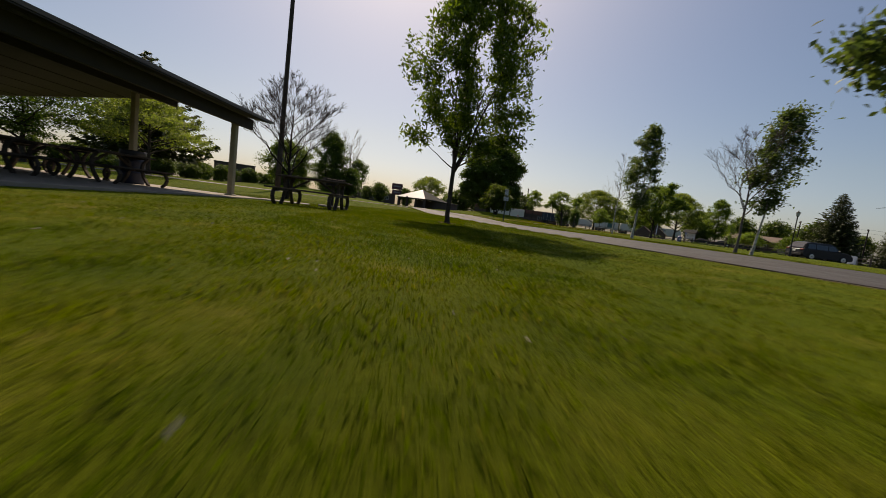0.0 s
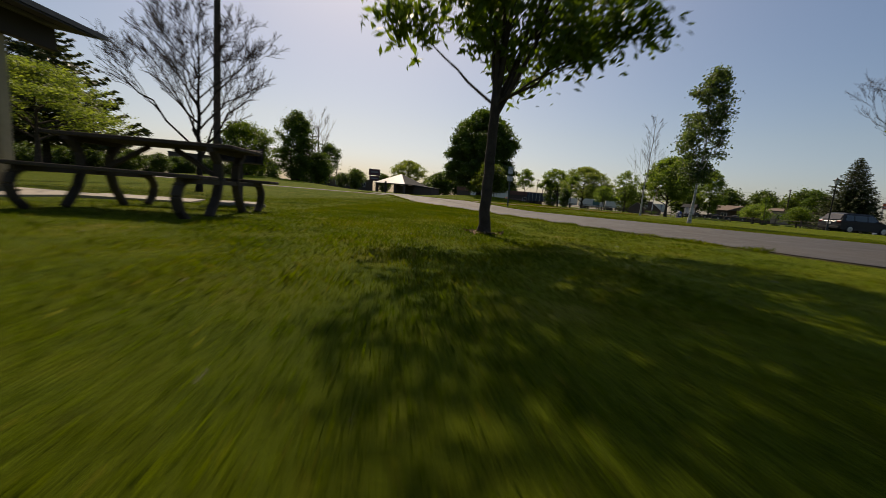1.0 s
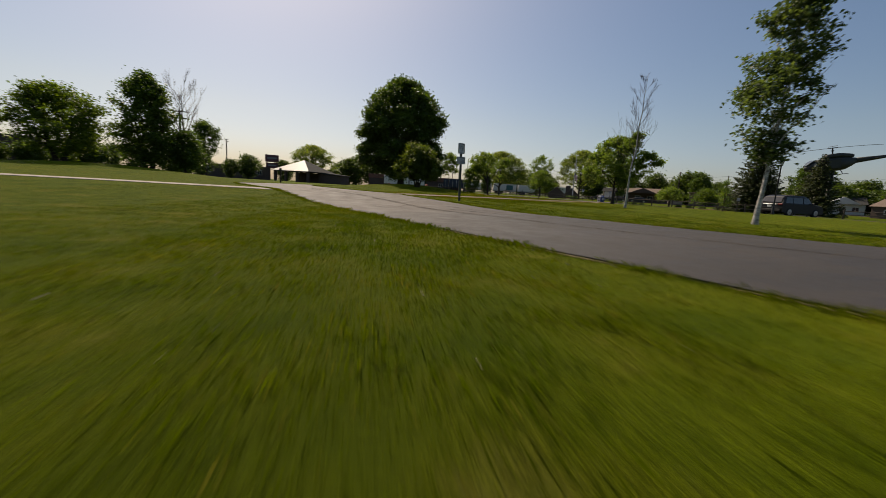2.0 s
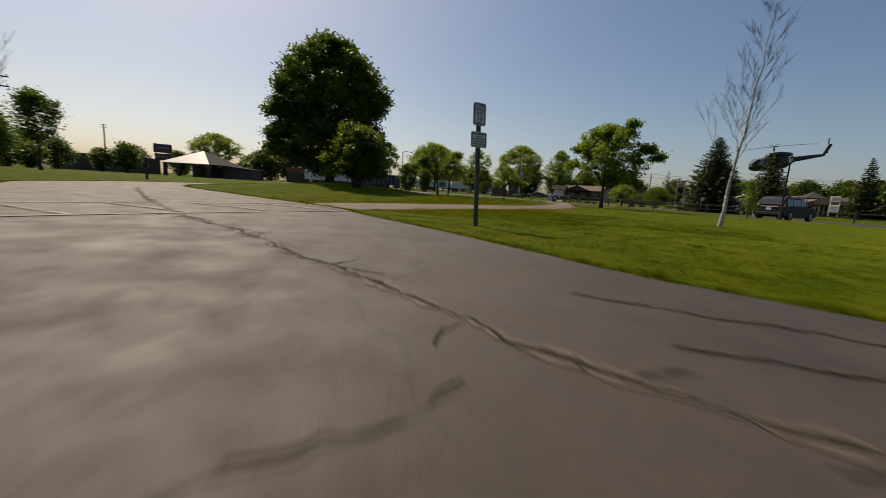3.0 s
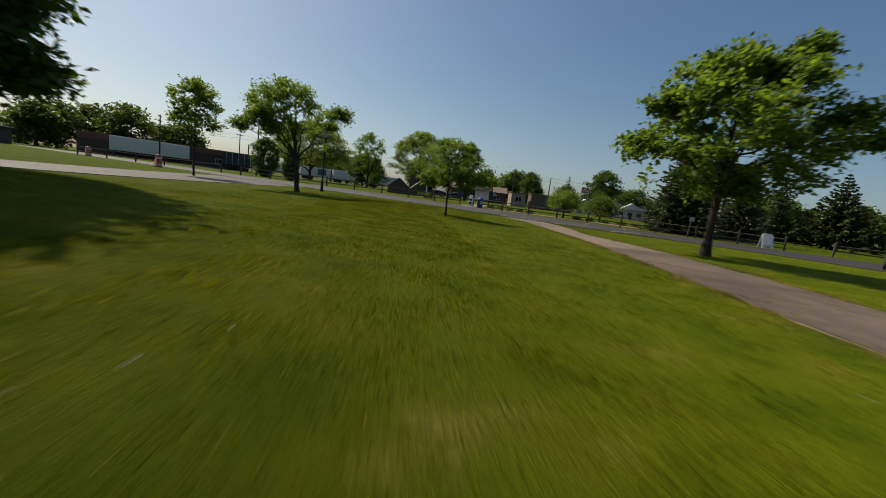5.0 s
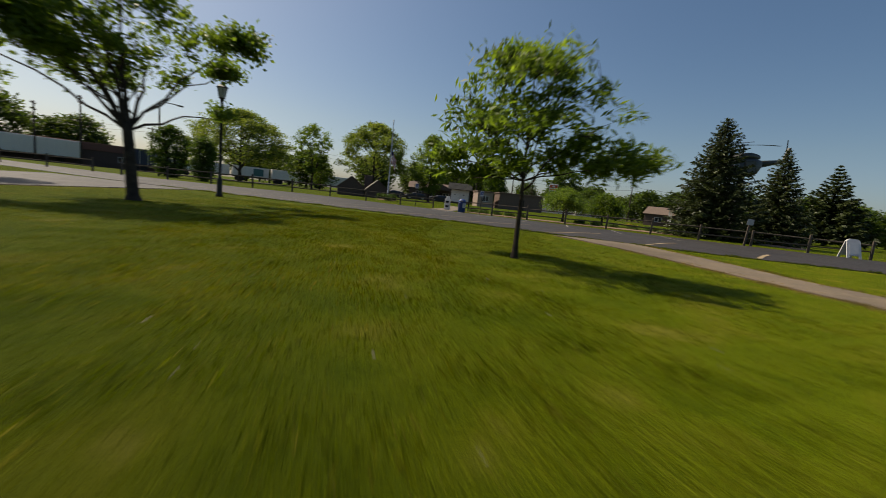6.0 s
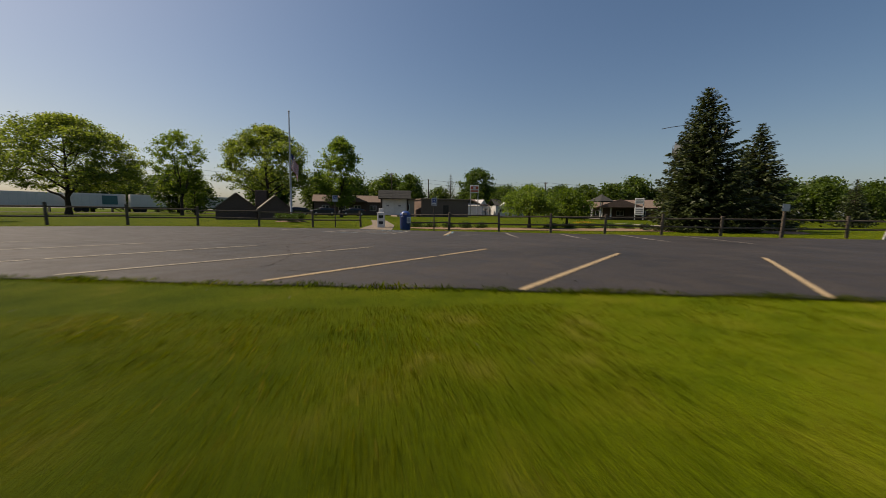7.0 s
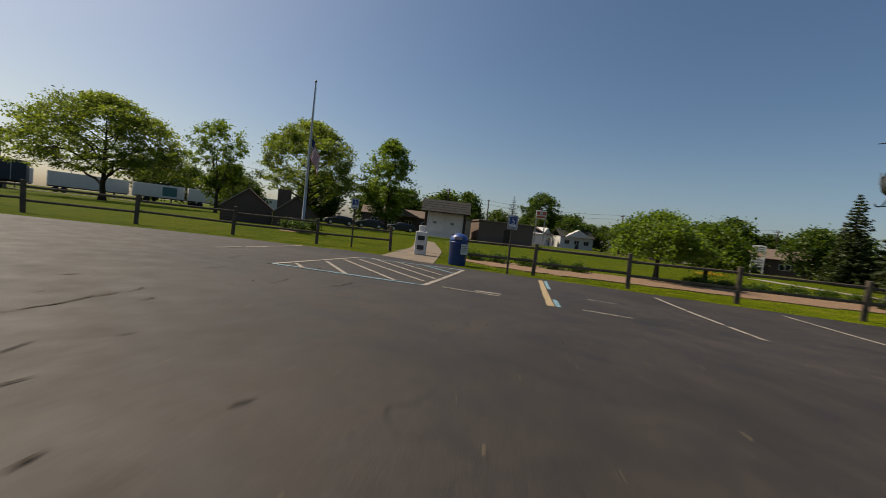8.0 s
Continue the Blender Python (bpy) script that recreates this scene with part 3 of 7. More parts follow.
for k in range(46):
    q = main_[cr_.randint(len(main_))] + cr_.normal(size=2) * 0.05
    a, l = cr_.uniform(0, 2 * math.pi), cr_.uniform(0.12, 0.5)
    e = q + l * np.array([math.cos(a), math.sin(a)])
    stripe("tar_seam", [tuple(q), tuple((q + e) / 2 + cr_.normal(size=2) * 0.03), tuple(e)], 0.014, M["tar"], 0.0275, "short side crack of the tar seam", "tar seam", 0.05)
# stalls of the lot
for x0, y0, dx, dy, cut in ((26.7, 45.25, 3.9, -0.2, 0), (25.4, 47.85, 3.9, -0.2, 0), (24.2, 50.5, 4.3, -0.45, 0), (22.95, 53.3, 4.65, -0.72, 0), (21.95, 55.95, 5.0, -0.78, 0.63), (21.0, 58.3, 4.95, -0.82, 0.73), (19.9, 60.6, 4.9, -0.8, 0.3), (18.9, 63.1, 4.9, -0.8, 0), (17.8, 65.6, 4.9, -0.8, 0), (16.8, 68.1, 4.9, -0.8, 0)):
    for a, e in (((0.0, cut), (cut + 0.028, 1.0)) if cut else ((0.0, 1.0),)):
        near_bay = y0 < 58
        stripe("stall_line", [(x0 + dx * a, y0 + dy * a), (x0 + dx * e, y0 + dy * e)], (0.115 if y0 < 47 else 0.08) if near_bay else 0.07, M["yellow_line" if near_bay else "pale_line"], 0.022, "faded yellowish stall line on asphalt")
for x0, y0 in ((37.5, 58.1), (38.35, 55.6), (39.3, 52.95), (40.2, 50.3), (34.7, 68.5)):
    for a, e in ((0.0, 0.74), (0.78, 1.0)):
        stripe("stall_line", [(x0 - 3.9 * a, y0 - (1.75 if y0 < 60 else 2.4) * a), (x0 - 3.9 * e, y0 - (1.75 if y0 < 60 else 2.4) * e)], 0.09, M["white_line"], 0.022, "worn stall line beside the rail fence")
stripe("stall_line", [(36.95, 60.86), (32.6, 59.06)], 0.12, M["yellow_line"], 0.022, "worn yellow stall line beside the rail fence")
stripe("stall_line", [(37.0, 60.74), (35.2, 60.0)], 0.08, M["blue_line"], 0.022, "worn blue stall line beside the rail fence")
stripe("stall_line", [(33.5, 59.3), (32.65, 58.95)], 0.08, M["blue_line"], 0.022, "worn blue stall line end beside the rail fence")
for a, e, wd in (((32.15, 60.85), (32.5, 59.9), 0.07), ((32.55, 60.4), (32.75, 60.0), 0.12), ((32.9, 58.65), (33.1, 57.95), 0.07), ((34.6, 59.0), (34.75, 58.5), 0.05)):
    stripe("bay_mark", [a, e], wd, M["white_line"], 0.022, "scrubbed white bay mark on the asphalt")
hq = [(30.6, 63.5), (31.9, 61.05), (36.1, 62.85), (34.45, 65.4)]
for a, b, k in ((hq[0], hq[1], "blue_line"), (hq[1], hq[2], "white_line"), (hq[2], hq[3], "blue_line"), (hq[0], hq[3], "white_line")):
    stripe("bay_line", [a, b], 0.095, M[k], 0.022, "worn blue and white accessible bay border")
for a, b, k in (((31.15, 63.62), (30.85, 62.95), "white_line"), ((32.26, 64.1), (31.25, 62.3), "white_line"), ((33.2, 64.6), (31.75, 61.6), "white_line"), ((33.95, 64.9), (32.36, 61.4), "white_line"),
                ((34.8, 65.2), (33.05, 61.65), "white_line"), ((35.05, 64.55), (33.9, 62.05), "white_line"), ((35.5, 63.9), (34.85, 62.45), "blue_line")):
    stripe("bay_hatch", [a, b], 0.085, M[k], 0.024, "worn hatch stripe of an accessible bay")
for pts in ([(22.7, 56.9), (23.04, 57.09), (23.4, 57.3), (23.9, 57.7), (24.5, 58.5), (25.1, 59.2)], [(23.85, 59.48), (23.96, 59.19), (24.14, 58.8)]):
    stripe("tar_seam", pts, 0.011, M["tar"], 0.0195, "dark crack in the lot asphalt", "tar seam", 0.1)
# short broken cracks scattered over the lot
cr_ = np.random.RandomState(77)
short = [((27.0, 60.0), (27.15, 60.12)), ((26.98, 59.5), (27.07, 59.56)), ((26.9, 58.83), (26.97, 58.86)), ((27.56, 58.76), (27.65, 58.78)), ((27.5, 60.05), (27.64, 60.08)),
         ((27.9, 61.0), (28.04, 61.1)), ((27.1, 60.9), (28.08, 61.6)), ((25.15, 58.2), (25.87, 58.48)), ((25.15, 59.57), (26.02, 59.36)), ((25.08, 58.49), (25.02, 57.52)),
         ((22.56, 56.47), (22.86, 55.74)), ((24.66, 59.62), (24.98, 59.66)), ((23.2, 59.3), (23.5, 59.3))]
for k in range(60):
    x, y, a, l = cr_.uniform(22.5, 31), cr_.uniform(58.5, 72), cr_.normal() * 0.35 + 0.35, cr_.uniform(0.12, 0.7)
    if y > 60.2 and inside(LOT, np.array([x, x + 1]), np.array([y, y + 1])).all():
        short.append(((x, y), (x + l * math.cos(a), y + l * math.sin(a))))
for a, b in short:
    stripe("tar_seam", [a, ((a[0] + b[0]) / 2 + 0.02, (a[1] + b[1]) / 2 - 0.02), b], 0.015, M["tar"], 0.0195, "short dark crack in the lot asphalt", "tar seam", 0.07)
# walk through the fence and the mulched beds behind it
wl, wr = same_count([(36.2, 66.25), (39.3, 68.2), (43, 70.5), (50, 76)], [(36.35, 64.15), (39.4, 66.1), (43.5, 68.9), (50.6, 74.6)], 0.5)
sheet("walkway", wl, wr, M["walk_tan"], 0.02, 3, label="tan concrete walk leading through the fence", category="walkway")
ml, mr = same_count([(39.5, 65.1), (39.0, 63.2), (39.5, 61.3), (40.6, 59.4), (42.0, 56.9), (43.4, 54.3), (45.1, 52.1), (46.4, 49.2)], [(41.2, 65.9), (42.4, 63.3), (43.6, 60.9), (45.2, 58.6), (46.8, 56.6), (48.6, 54.4), (50.4, 52.2), (51.0, 49.2)], 0.4)
sheet("mulch_bed", fray(ml, 0.3, 21), fray(mr, 0.35, 23), M["mulch"], 0.03, 6, label="long tan mulch bed behind the rail fence", category="mulch bed")
wl, wr = same_count([(66.0, 54.5), (61.5, 52.2), (57.5, 49.3), (55.0, 46.0)], [(66.8, 53.3), (62.4, 51.0), (58.6, 48.3), (56.2, 45.4)], 0.5)
sheet("walkway", wl, wr, M["concrete"], 0.02, 3, label="pale concrete walk across the memorial lawn", category="walkway")
for cx, cy, rx, ry in ((38.8, 74.5, 1.1, 1.0), (50.0, 44.5, 2.4, 1.6)):
    bm = bmesh.new()
    ring = []
    for k in range(28):
        a = 2 * math.pi * k / 28
        r = 1 + 0.25 * noise.noise((cx + math.cos(a), cy + math.sin(a), 3))
        x, y = cx + rx * r * math.cos(a), cy + ry * r * math.sin(a)
        ring.append((x, y))
    c0 = bm.verts.new((cx, cy, gz(cx, cy) + 0.09))
    o = [bm.verts.new((x, y, gz(x, y) + 0.005)) for x, y in ring]
    i_ = [bm.verts.new((cx + (x - cx) * .8, cy + (y - cy) * .8, gz(x, y) + 0.07)) for x, y in ring]
    for k in range(28):
        bm.faces.new((o[k], o[(k + 1) % 28], i_[(k + 1) % 28], i_[k]))
        bm.faces.new((i_[k], i_[(k + 1) % 28], c0))
    tagged(part("mulch_bed", bm, M["mulch"], None, smooth=True), "reddish brown mulch bed on the lawn", "mulch bed", "", "structure")


# ---- trees ----
def quads(name, v, mat, parent, label=""):
    """A mesh of loose quads from an array of n x 4 x 3 corners."""
    n = len(v)
    me = bpy.data.meshes.new(name)
    me.vertices.add(4 * n)
    me.vertices.foreach_set("co", np.ascontiguousarray(v, np.float32).ravel())
    me.loops.add(4 * n)
    me.loops.foreach_set("vertex_index", np.arange(4 * n, dtype=np.int32))
    me.polygons.add(n)
    me.polygons.foreach_set("loop_start", np.arange(0, 4 * n, 4, dtype=np.int32))
    me.polygons.foreach_set("loop_total", np.full(n, 4, np.int32))
    me.update(calc_edges=True)
    ob = mesh_object(name, me, parent, [mat])
    if label:
        tagged(ob, label)
    return ob


def leaf_quads(rng, c, length, width, up=0.5, droop=0.0):
    """Pointed leaves round the places c, each turned its own way."""
    n = len(c)
    a = rng.normal(size=(n, 3))
    a[:, 2] = a[:, 2] * 0.6 - droop
    a /= np.linalg.norm(a, axis=1)[:, None]
    nr = rng.normal(size=(n, 3))
    nr[:, 2] += up * 2
    b = np.cross(nr, a)
    b /= np.linalg.norm(b, axis=1)[:, None] + 1e-9
    nn = np.cross(a, b)
    s = rng.uniform(0.65, 1.3, n)[:, None]
    l, w = length * s / 2, width * s / 2
    fold = nn * w * 0.35
    return np.stack([c - a * l, c + b * w + fold, c + a * l, c - b * w + fold], axis=1)


class Tubes:
    """Tapered round branches collected into one mesh."""

    def __init__(self):
        self.v, self.f = [], []

    def add(self, pts, radii, n=6):
        pts = np.asarray(pts, float)
        d = np.gradient(pts, axis=0)
        base = len(self.v)
        ref = np.array([0.31, 0.95, 0.05])
        for p, t, r in zip(pts, d, radii):
            t = t / (np.linalg.norm(t) + 1e-9)
            u = np.cross(t, ref)
            u /= np.linalg.norm(u) + 1e-9
            w = np.cross(t, u)
            for k in range(n):
                a = 2 * math.pi * k / n
                self.v.append(p + r * (math.cos(a) * u + math.sin(a) * w))
        for i in range(len(pts) - 1):
            for k in range(n):
                a, b = base + i * n + k, base + i * n + (k + 1) % n
                self.f.append((a, b, b + n, a + n))
        self.f.append(tuple(base + (len(pts) - 1) * n + k for k in range(n)))

    def done(self, name, mat, parent, label=""):
        me = bpy.data.meshes.new(name)
        me.from_pydata([tuple(q) for q in self.v], [], self.f)
        me.polygons.foreach_set("use_smooth", [True] * len(me.polygons))
        ob = mesh_object(name, me, parent, [mat])
        if label:
            tagged(ob, label)
        return ob


def bend(rng, a, b, n, sag=0.0, wob=0.06):
    """A branch from a to b that rises in a curve."""
    a, b = np.asarray(a, float), np.asarray(b, float)
    t = np.linspace(0, 1, n)[:, None]
    l = np.linalg.norm(b - a)
    p = a + (b - a) * t
    p[:, 2] += (sag * l * np.sin(t * math.pi))[:, 0]
    p[1:-1] += rng.normal(size=(n - 2, 3)) * wob * l / n
    return p


PROFILE = {
    "round": lambda q: np.sqrt(np.clip(1 - (2 * q - 1) ** 2, 0, 1)),
    "egg": lambda q: np.sqrt(np.clip(1 - (2 * q ** 0.75 - 1) ** 2, 0, 1)),
    "oval": lambda q: np.clip(np.sin(math.pi * np.clip(q, 0, 1) ** 0.8), 0, 1) ** 0.6,
    "flat": lambda q: np.clip(1.25 * q + 0.45, 0, 1) * np.sqrt(np.clip(1 - q ** 3.2, 0, 1)),
    "dome": lambda q: np.sqrt(np.clip(1 - q ** 2.3, 0, 1)),
    "vase": lambda q: np.clip(0.35 + 0.95 * q, 0, 1) * np.sqrt(np.clip(1 - q ** 4, 0, 1)),
}


def broadleaf(name, label, x, y, h, cr, tr, fork, z0, shape="round", clusters=150, leaves=60, leaf=0.11, spread=0.3, seed=1,
              bark="bark", foliage="leaf", lean=(0, 0), stems=1, limbs=7, off=(0, 0), hollow=0.5, droop=0.15, gap=0.0, group="", category="tree", squash=0.7, turn=0, leaders=0, shag=0.6, full=0.82, boughs=(), sway=(0, 0), slim=0.75):
    rng = np.random.RandomState(seed)
    ob = thing(name, label, category, on_land(x, y, turn, -0.03), group)
    wood = Tubes()
    top = np.array([lean[0] + off[0] * 0.5, lean[1] + off[1] * 0.5, h * 0.86])
    nodes, rads = [], []
    for s in range(stems):
        a = 2 * math.pi * s / max(stems, 1) + seed
        foot = np.array([math.cos(a), math.sin(a), 0]) * (0.0 if stems == 1 else tr * 1.6)
        tip = top + (0 if stems == 1 else 1) * np.array([math.cos(a), math.sin(a), 0]) * cr * 0.45
        if leaders:
            tip = foot + (tip - foot) * (fork * 1.25 / h) + np.array([sway[0], sway[1], 0])
        p = bend(rng, foot, tip, 12, 0, 0.035)
        r = tr * (np.linspace(1, 0.78, 12) if leaders else np.linspace(1, 0.12, 12) ** 1.1)
        r[0] *= 1.45
        r[1] *= 1.05
        wood.add(p, r, 9)
        nodes += list(p[3:])
        rads += list(r[3:])
        for i in range(leaders):
            ang = seed + i * 2.4
            rr = cr * (0.18 + 0.5 * ((i * 0.618) % 1))
            e = np.array([off[0] + lean[0] + math.cos(ang) * rr, off[1] + lean[1] + math.sin(ang) * rr, h * (0.93 - 0.33 * rr / cr)])
            st = p[9 + i % 3]
            pb = bend(rng, st, e, 9, -0.04, 0.08)
            rb = tr * (0.5 - 0.025 * i) * np.linspace(1, 0.12, 9)
            wood.add(pb, rb, 7)
            nodes += list(pb[1:])
            rads += list(rb[1:])
            for j in range(4):
                k0 = 2 + j * 1.4
                k1 = int(k0)
                a2 = ang + rng.uniform(-1.3, 1.3)
                q = np.clip((pb[k1][2] + 0.12 * h - z0) / (h - z0), 0.05, 0.92)
                r2 = cr * PROFILE[shape](q) * rng.uniform(0.7, 0.95)
                e2 = np.array([off[0] + math.cos(a2) * r2, off[1] + math.sin(a2) * r2, z0 + q * (h - z0)])
                pc = bend(rng, pb[k1], e2, 6, 0.04, 0.1)
                rc = rb[k1] * 0.5 * np.linspace(1, 0.2, 6)
                wood.add(pc, rc, 5)
                nodes += list(pc[1:])
                rads += list(rc[1:])
        for i in range(0 if leaders else limbs):
            u = fork / h + (0.72 - fork / h) * (i + 0.3 * rng.rand()) / limbs
            k = u * 11 / 0.86
            k0 = min(int(k), 10)
            st = p[k0] + (p[k0 + 1] - p[k0]) * (k - k0)
            ang = seed + i * 2.4 + rng.rand() * 0.6
            q = np.clip((max(st[2] + 0.25 * h * rng.uniform(0.6, 1.2), z0) - z0) / (h - z0), 0.12, 0.9)
            rr = cr * PROFILE[shape](q) * rng.uniform(0.65, 0.9)
            e = np.array([off[0] + lean[0] * q + math.cos(ang) * rr, off[1] + lean[1] * q + math.sin(ang) * rr, z0 + q * (h - z0)])
            pb = bend(rng, st, e, 7, 0.06, 0.12)
            rb = np.interp(k, np.arange(12), r) * 0.62 * np.linspace(1, 0.16, 7)
            wood.add(pb, rb, 6)
            nodes += list(pb[1:])
            rads += list(rb[1:])
    for dx, dy, z, r, m in boughs:
        st = p[10] if leaders else p[5]
        pb = bend(rng, st, (dx, dy, z - 0.1), 8, 0.05, 0.1)
        rb = tr * 0.26 * np.linspace(1, 0.2, 8)
        wood.add(pb, rb, 6)
        nodes += list(pb[2:])
        rads += list(rb[2:])
    nodes, rads = np.array(nodes), np.array(rads)
    cs = []
    while len(cs) < clusters:
        q = rng.rand() ** 0.85
        ang = rng.rand() * 2 * math.pi
        lob = full + 0.42 * noise.noise((math.cos(ang) * 1.6 + seed * 3.1, math.sin(ang) * 1.6, q * 3.2 + seed))
        if gap and noise.noise((math.cos(ang) * 2.2, math.sin(ang) * 2.2 + seed, q * 5)) < gap - 0.5:
            continue
        rr = cr * PROFILE[shape](q) * lob * rng.rand() ** hollow
        cs.append((off[0] + lean[0] * q + math.cos(ang) * rr, off[1] + lean[1] * q + math.sin(ang) * rr, z0 + q * (h - z0)))
    for dx, dy, z, r, m in boughs:                           # boughs that stand out of the crown
        for g in rng.normal(size=(m, 3)):
            g *= 0.8 * r * rng.rand() ** 0.4 / np.linalg.norm(g)
            cs.append((dx + 1.2 * g[0], dy + 1.2 * g[1], z + 0.55 * g[2]))
    cs = np.array(cs)
    pts = []
    for c in cs:
        d2 = ((nodes - c) ** 2).sum(1) + 2.0 * np.clip(nodes[:, 2] - c[2], 0, None) ** 2
        j = int(d2.argmin())
        tw = bend(rng, nodes[j], c, 4, 0.05, 0.2)
        r0 = min(max(rads[j] * 0.55, 0.006), 0.03)
        wood.add(tw, r0 * np.linspace(1, 0.3, 4), 4)
        m = int(leaves * rng.uniform(0.6, 1.4))
        g = rng.normal(size=(m, 3)) * spread * np.array([1, 1, squash])
        u = rng.uniform(0.25, 1.2, m)[:, None]
        along = tw[0] + (c - tw[0]) * u
        pts.append(np.where(rng.rand(m, 1) > shag, c + g, along + g * (0.3 + 0.35 * u)))
    pts = np.concatenate(pts)
    wood.done("trunk", M[bark], ob)
    quads("crown", leaf_quads(rng, pts, leaf * 1.35, leaf * slim, 0.5, droop), M[foliage], ob)
    return ob


def bare_tree(name, label, x, y, h, tr, seed, fork=0.25, width=0.45, bark="bark_grey", lean=(0, 0), depth=4, reach=0.5, limbs=8, upright=0.35, twig=0.004, turn=0, low=1.0):
    """A leafless tree: a trunk and limbs that divide down to twigs."""
    rng = np.random.RandomState(seed)
    ob = thing(name, label, "tree", on_land(x, y, turn, -0.03))
    tb = Tubes()
    p = bend(rng, (0, 0, 0), (lean[0], lean[1], h * 0.96), 12, 0, 0.05)
    r = tr * np.linspace(1, 0.1, 12)
    r[0] *= 1.4
    tb.add(p, r, 9)
    tb.done("trunk", M[bark], ob)

    def grow(tubes, a, d, l, rad, lev):
        e = a + d * l
        q = bend(rng, a, e, 6, 0.04, 0.14)
        tubes.add(q, np.maximum(rad * np.linspace(1, 0.4, 6), twig), 6 if lev < 2 else 3)
        if lev >= depth:
            return
        for i in range(rng.randint(4, 7)):
            k = rng.uniform(0.25, 1.0)
            st = np.array([np.interp(k, np.linspace(0, 1, 6), q[:, c]) for c in range(3)])
            nd = rng.normal(size=3)
            nd[2] = nd[2] * 0.5 + 0.2
            nd = d + nd / np.linalg.norm(nd) * width * 1.5 + np.array([0, 0, upright * 0.5])
            nd /= np.linalg.norm(nd)
            grow(tubes, st, nd, l * rng.uniform(0.4, 0.62), rad * (1 - 0.55 * k) * 0.55, lev + 1)

    for i in range(limbs):
        k = fork + (0.93 - fork) * (i + 0.5 * rng.rand()) / limbs
        st = np.array([np.interp(k, np.linspace(0, 1, 12), p[:, c]) for c in range(3)])
        a = seed + i * 2.4 + rng.uniform(-0.4, 0.4)
        d = np.array([math.cos(a) * width * 2, math.sin(a) * width * 2, upright * 2 + 0.25])
        d /= np.linalg.norm(d)
        lt = Tubes()
        grow(lt, st, d, h * reach * (1.1 - 0.75 * (k - fork) / (1 - fork)) * rng.uniform(0.8, 1.15), np.interp(k, np.linspace(0, 1, 12), r) * 0.6 * low, 1)
        lt.done("limb", M["bark_twig" if bark == "bark_birch" else bark], ob)
    return ob


def spruce(name, label, x, y, h, cr, seed, whorls=34, per=13, z0=0.5, foliage="needle", dens=1.0, droop=0.28, group="", full=0.85, spray=1.0):
    """A conifer: whorls of drooping boughs with hanging sprays."""
    rng = np.random.RandomState(seed)
    ob = thing(name, label, "tree", on_land(x, y, 0, -0.03), group)
    wood = Tubes()
    wood.add(bend(rng, (0, 0, 0), (0, 0, h), 10, 0, 0.02), np.linspace(h * 0.022, 0.012, 10), 8)
    sp = []
    for i in range(whorls):
        q = i / (whorls - 1)
        z = z0 + (h * 0.985 - z0) * q ** 0.93
        rmax = cr * (1 - (z - z0) / (h - z0)) ** full + 0.12
        n = max(4, int(per * (0.5 + 0.5 * rmax / cr)))
        for k in range(n):
            a = 2 * math.pi * (k + rng.rand() * 0.7) / n + i * 1.7
            L = rmax * rng.uniform(0.72, 1.1) * (1 + 0.14 * math.sin(3 * a + seed))
            dz = -droop * L * rng.uniform(0.5, 1.1) + 0.12
            e = np.array([math.cos(a) * L, math.sin(a) * L, z + dz])
            p = bend(rng, (0, 0, z), e, 5, -0.07, 0.05)
            p[-1, 2] += 0.08 * L
            wood.add(p, np.linspace(0.022, 0.005, 5), 3)
            m = max(5, int(dens * 16 * L))
            u = rng.uniform(0.18, 1.03, m)
            c = np.stack([np.interp(u, np.linspace(0, 1, 5), p[:, j]) for j in range(3)], 1)
            side = np.array([-math.sin(a), math.cos(a), 0])
            w = rng.normal(size=m) * 0.16 * L * (1.1 - u)
            c = c + side * w[:, None]
            c[:, 2] -= rng.uniform(0, 0.1, m) + np.abs(w) * 0.3
            sp.append(np.c_[c, np.full(m, a), np.full(m, spray * (0.16 + 0.10 * L / cr))])
    sp = np.concatenate(sp)
    n = len(sp)
    c, a = sp[:, :3], sp[:, 3] + rng.normal(size=n) * 0.7
    ax = np.stack([np.cos(a), np.sin(a), rng.uniform(-0.75, 0.15, n)], 1)
    ax /= np.linalg.norm(ax, axis=1)[:, None]
    b = np.cross(ax, rng.normal(size=(n, 3)) + np.array([0, 0, 1.5]))
    b /= np.linalg.norm(b, axis=1)[:, None]
    l = sp[:, 4:5] * rng.uniform(0.7, 1.3, (n, 1))
    w = l * 0.22
    v = np.stack([c - ax * l * 0.5, c + b * w - ax * l * 0.1, c + ax * l * 0.6, c - b * w - ax * l * 0.1], 1)
    wood.done("trunk", M["bark_dark"], ob)
    quads("crown", v, M[foliage], ob)
    return ob


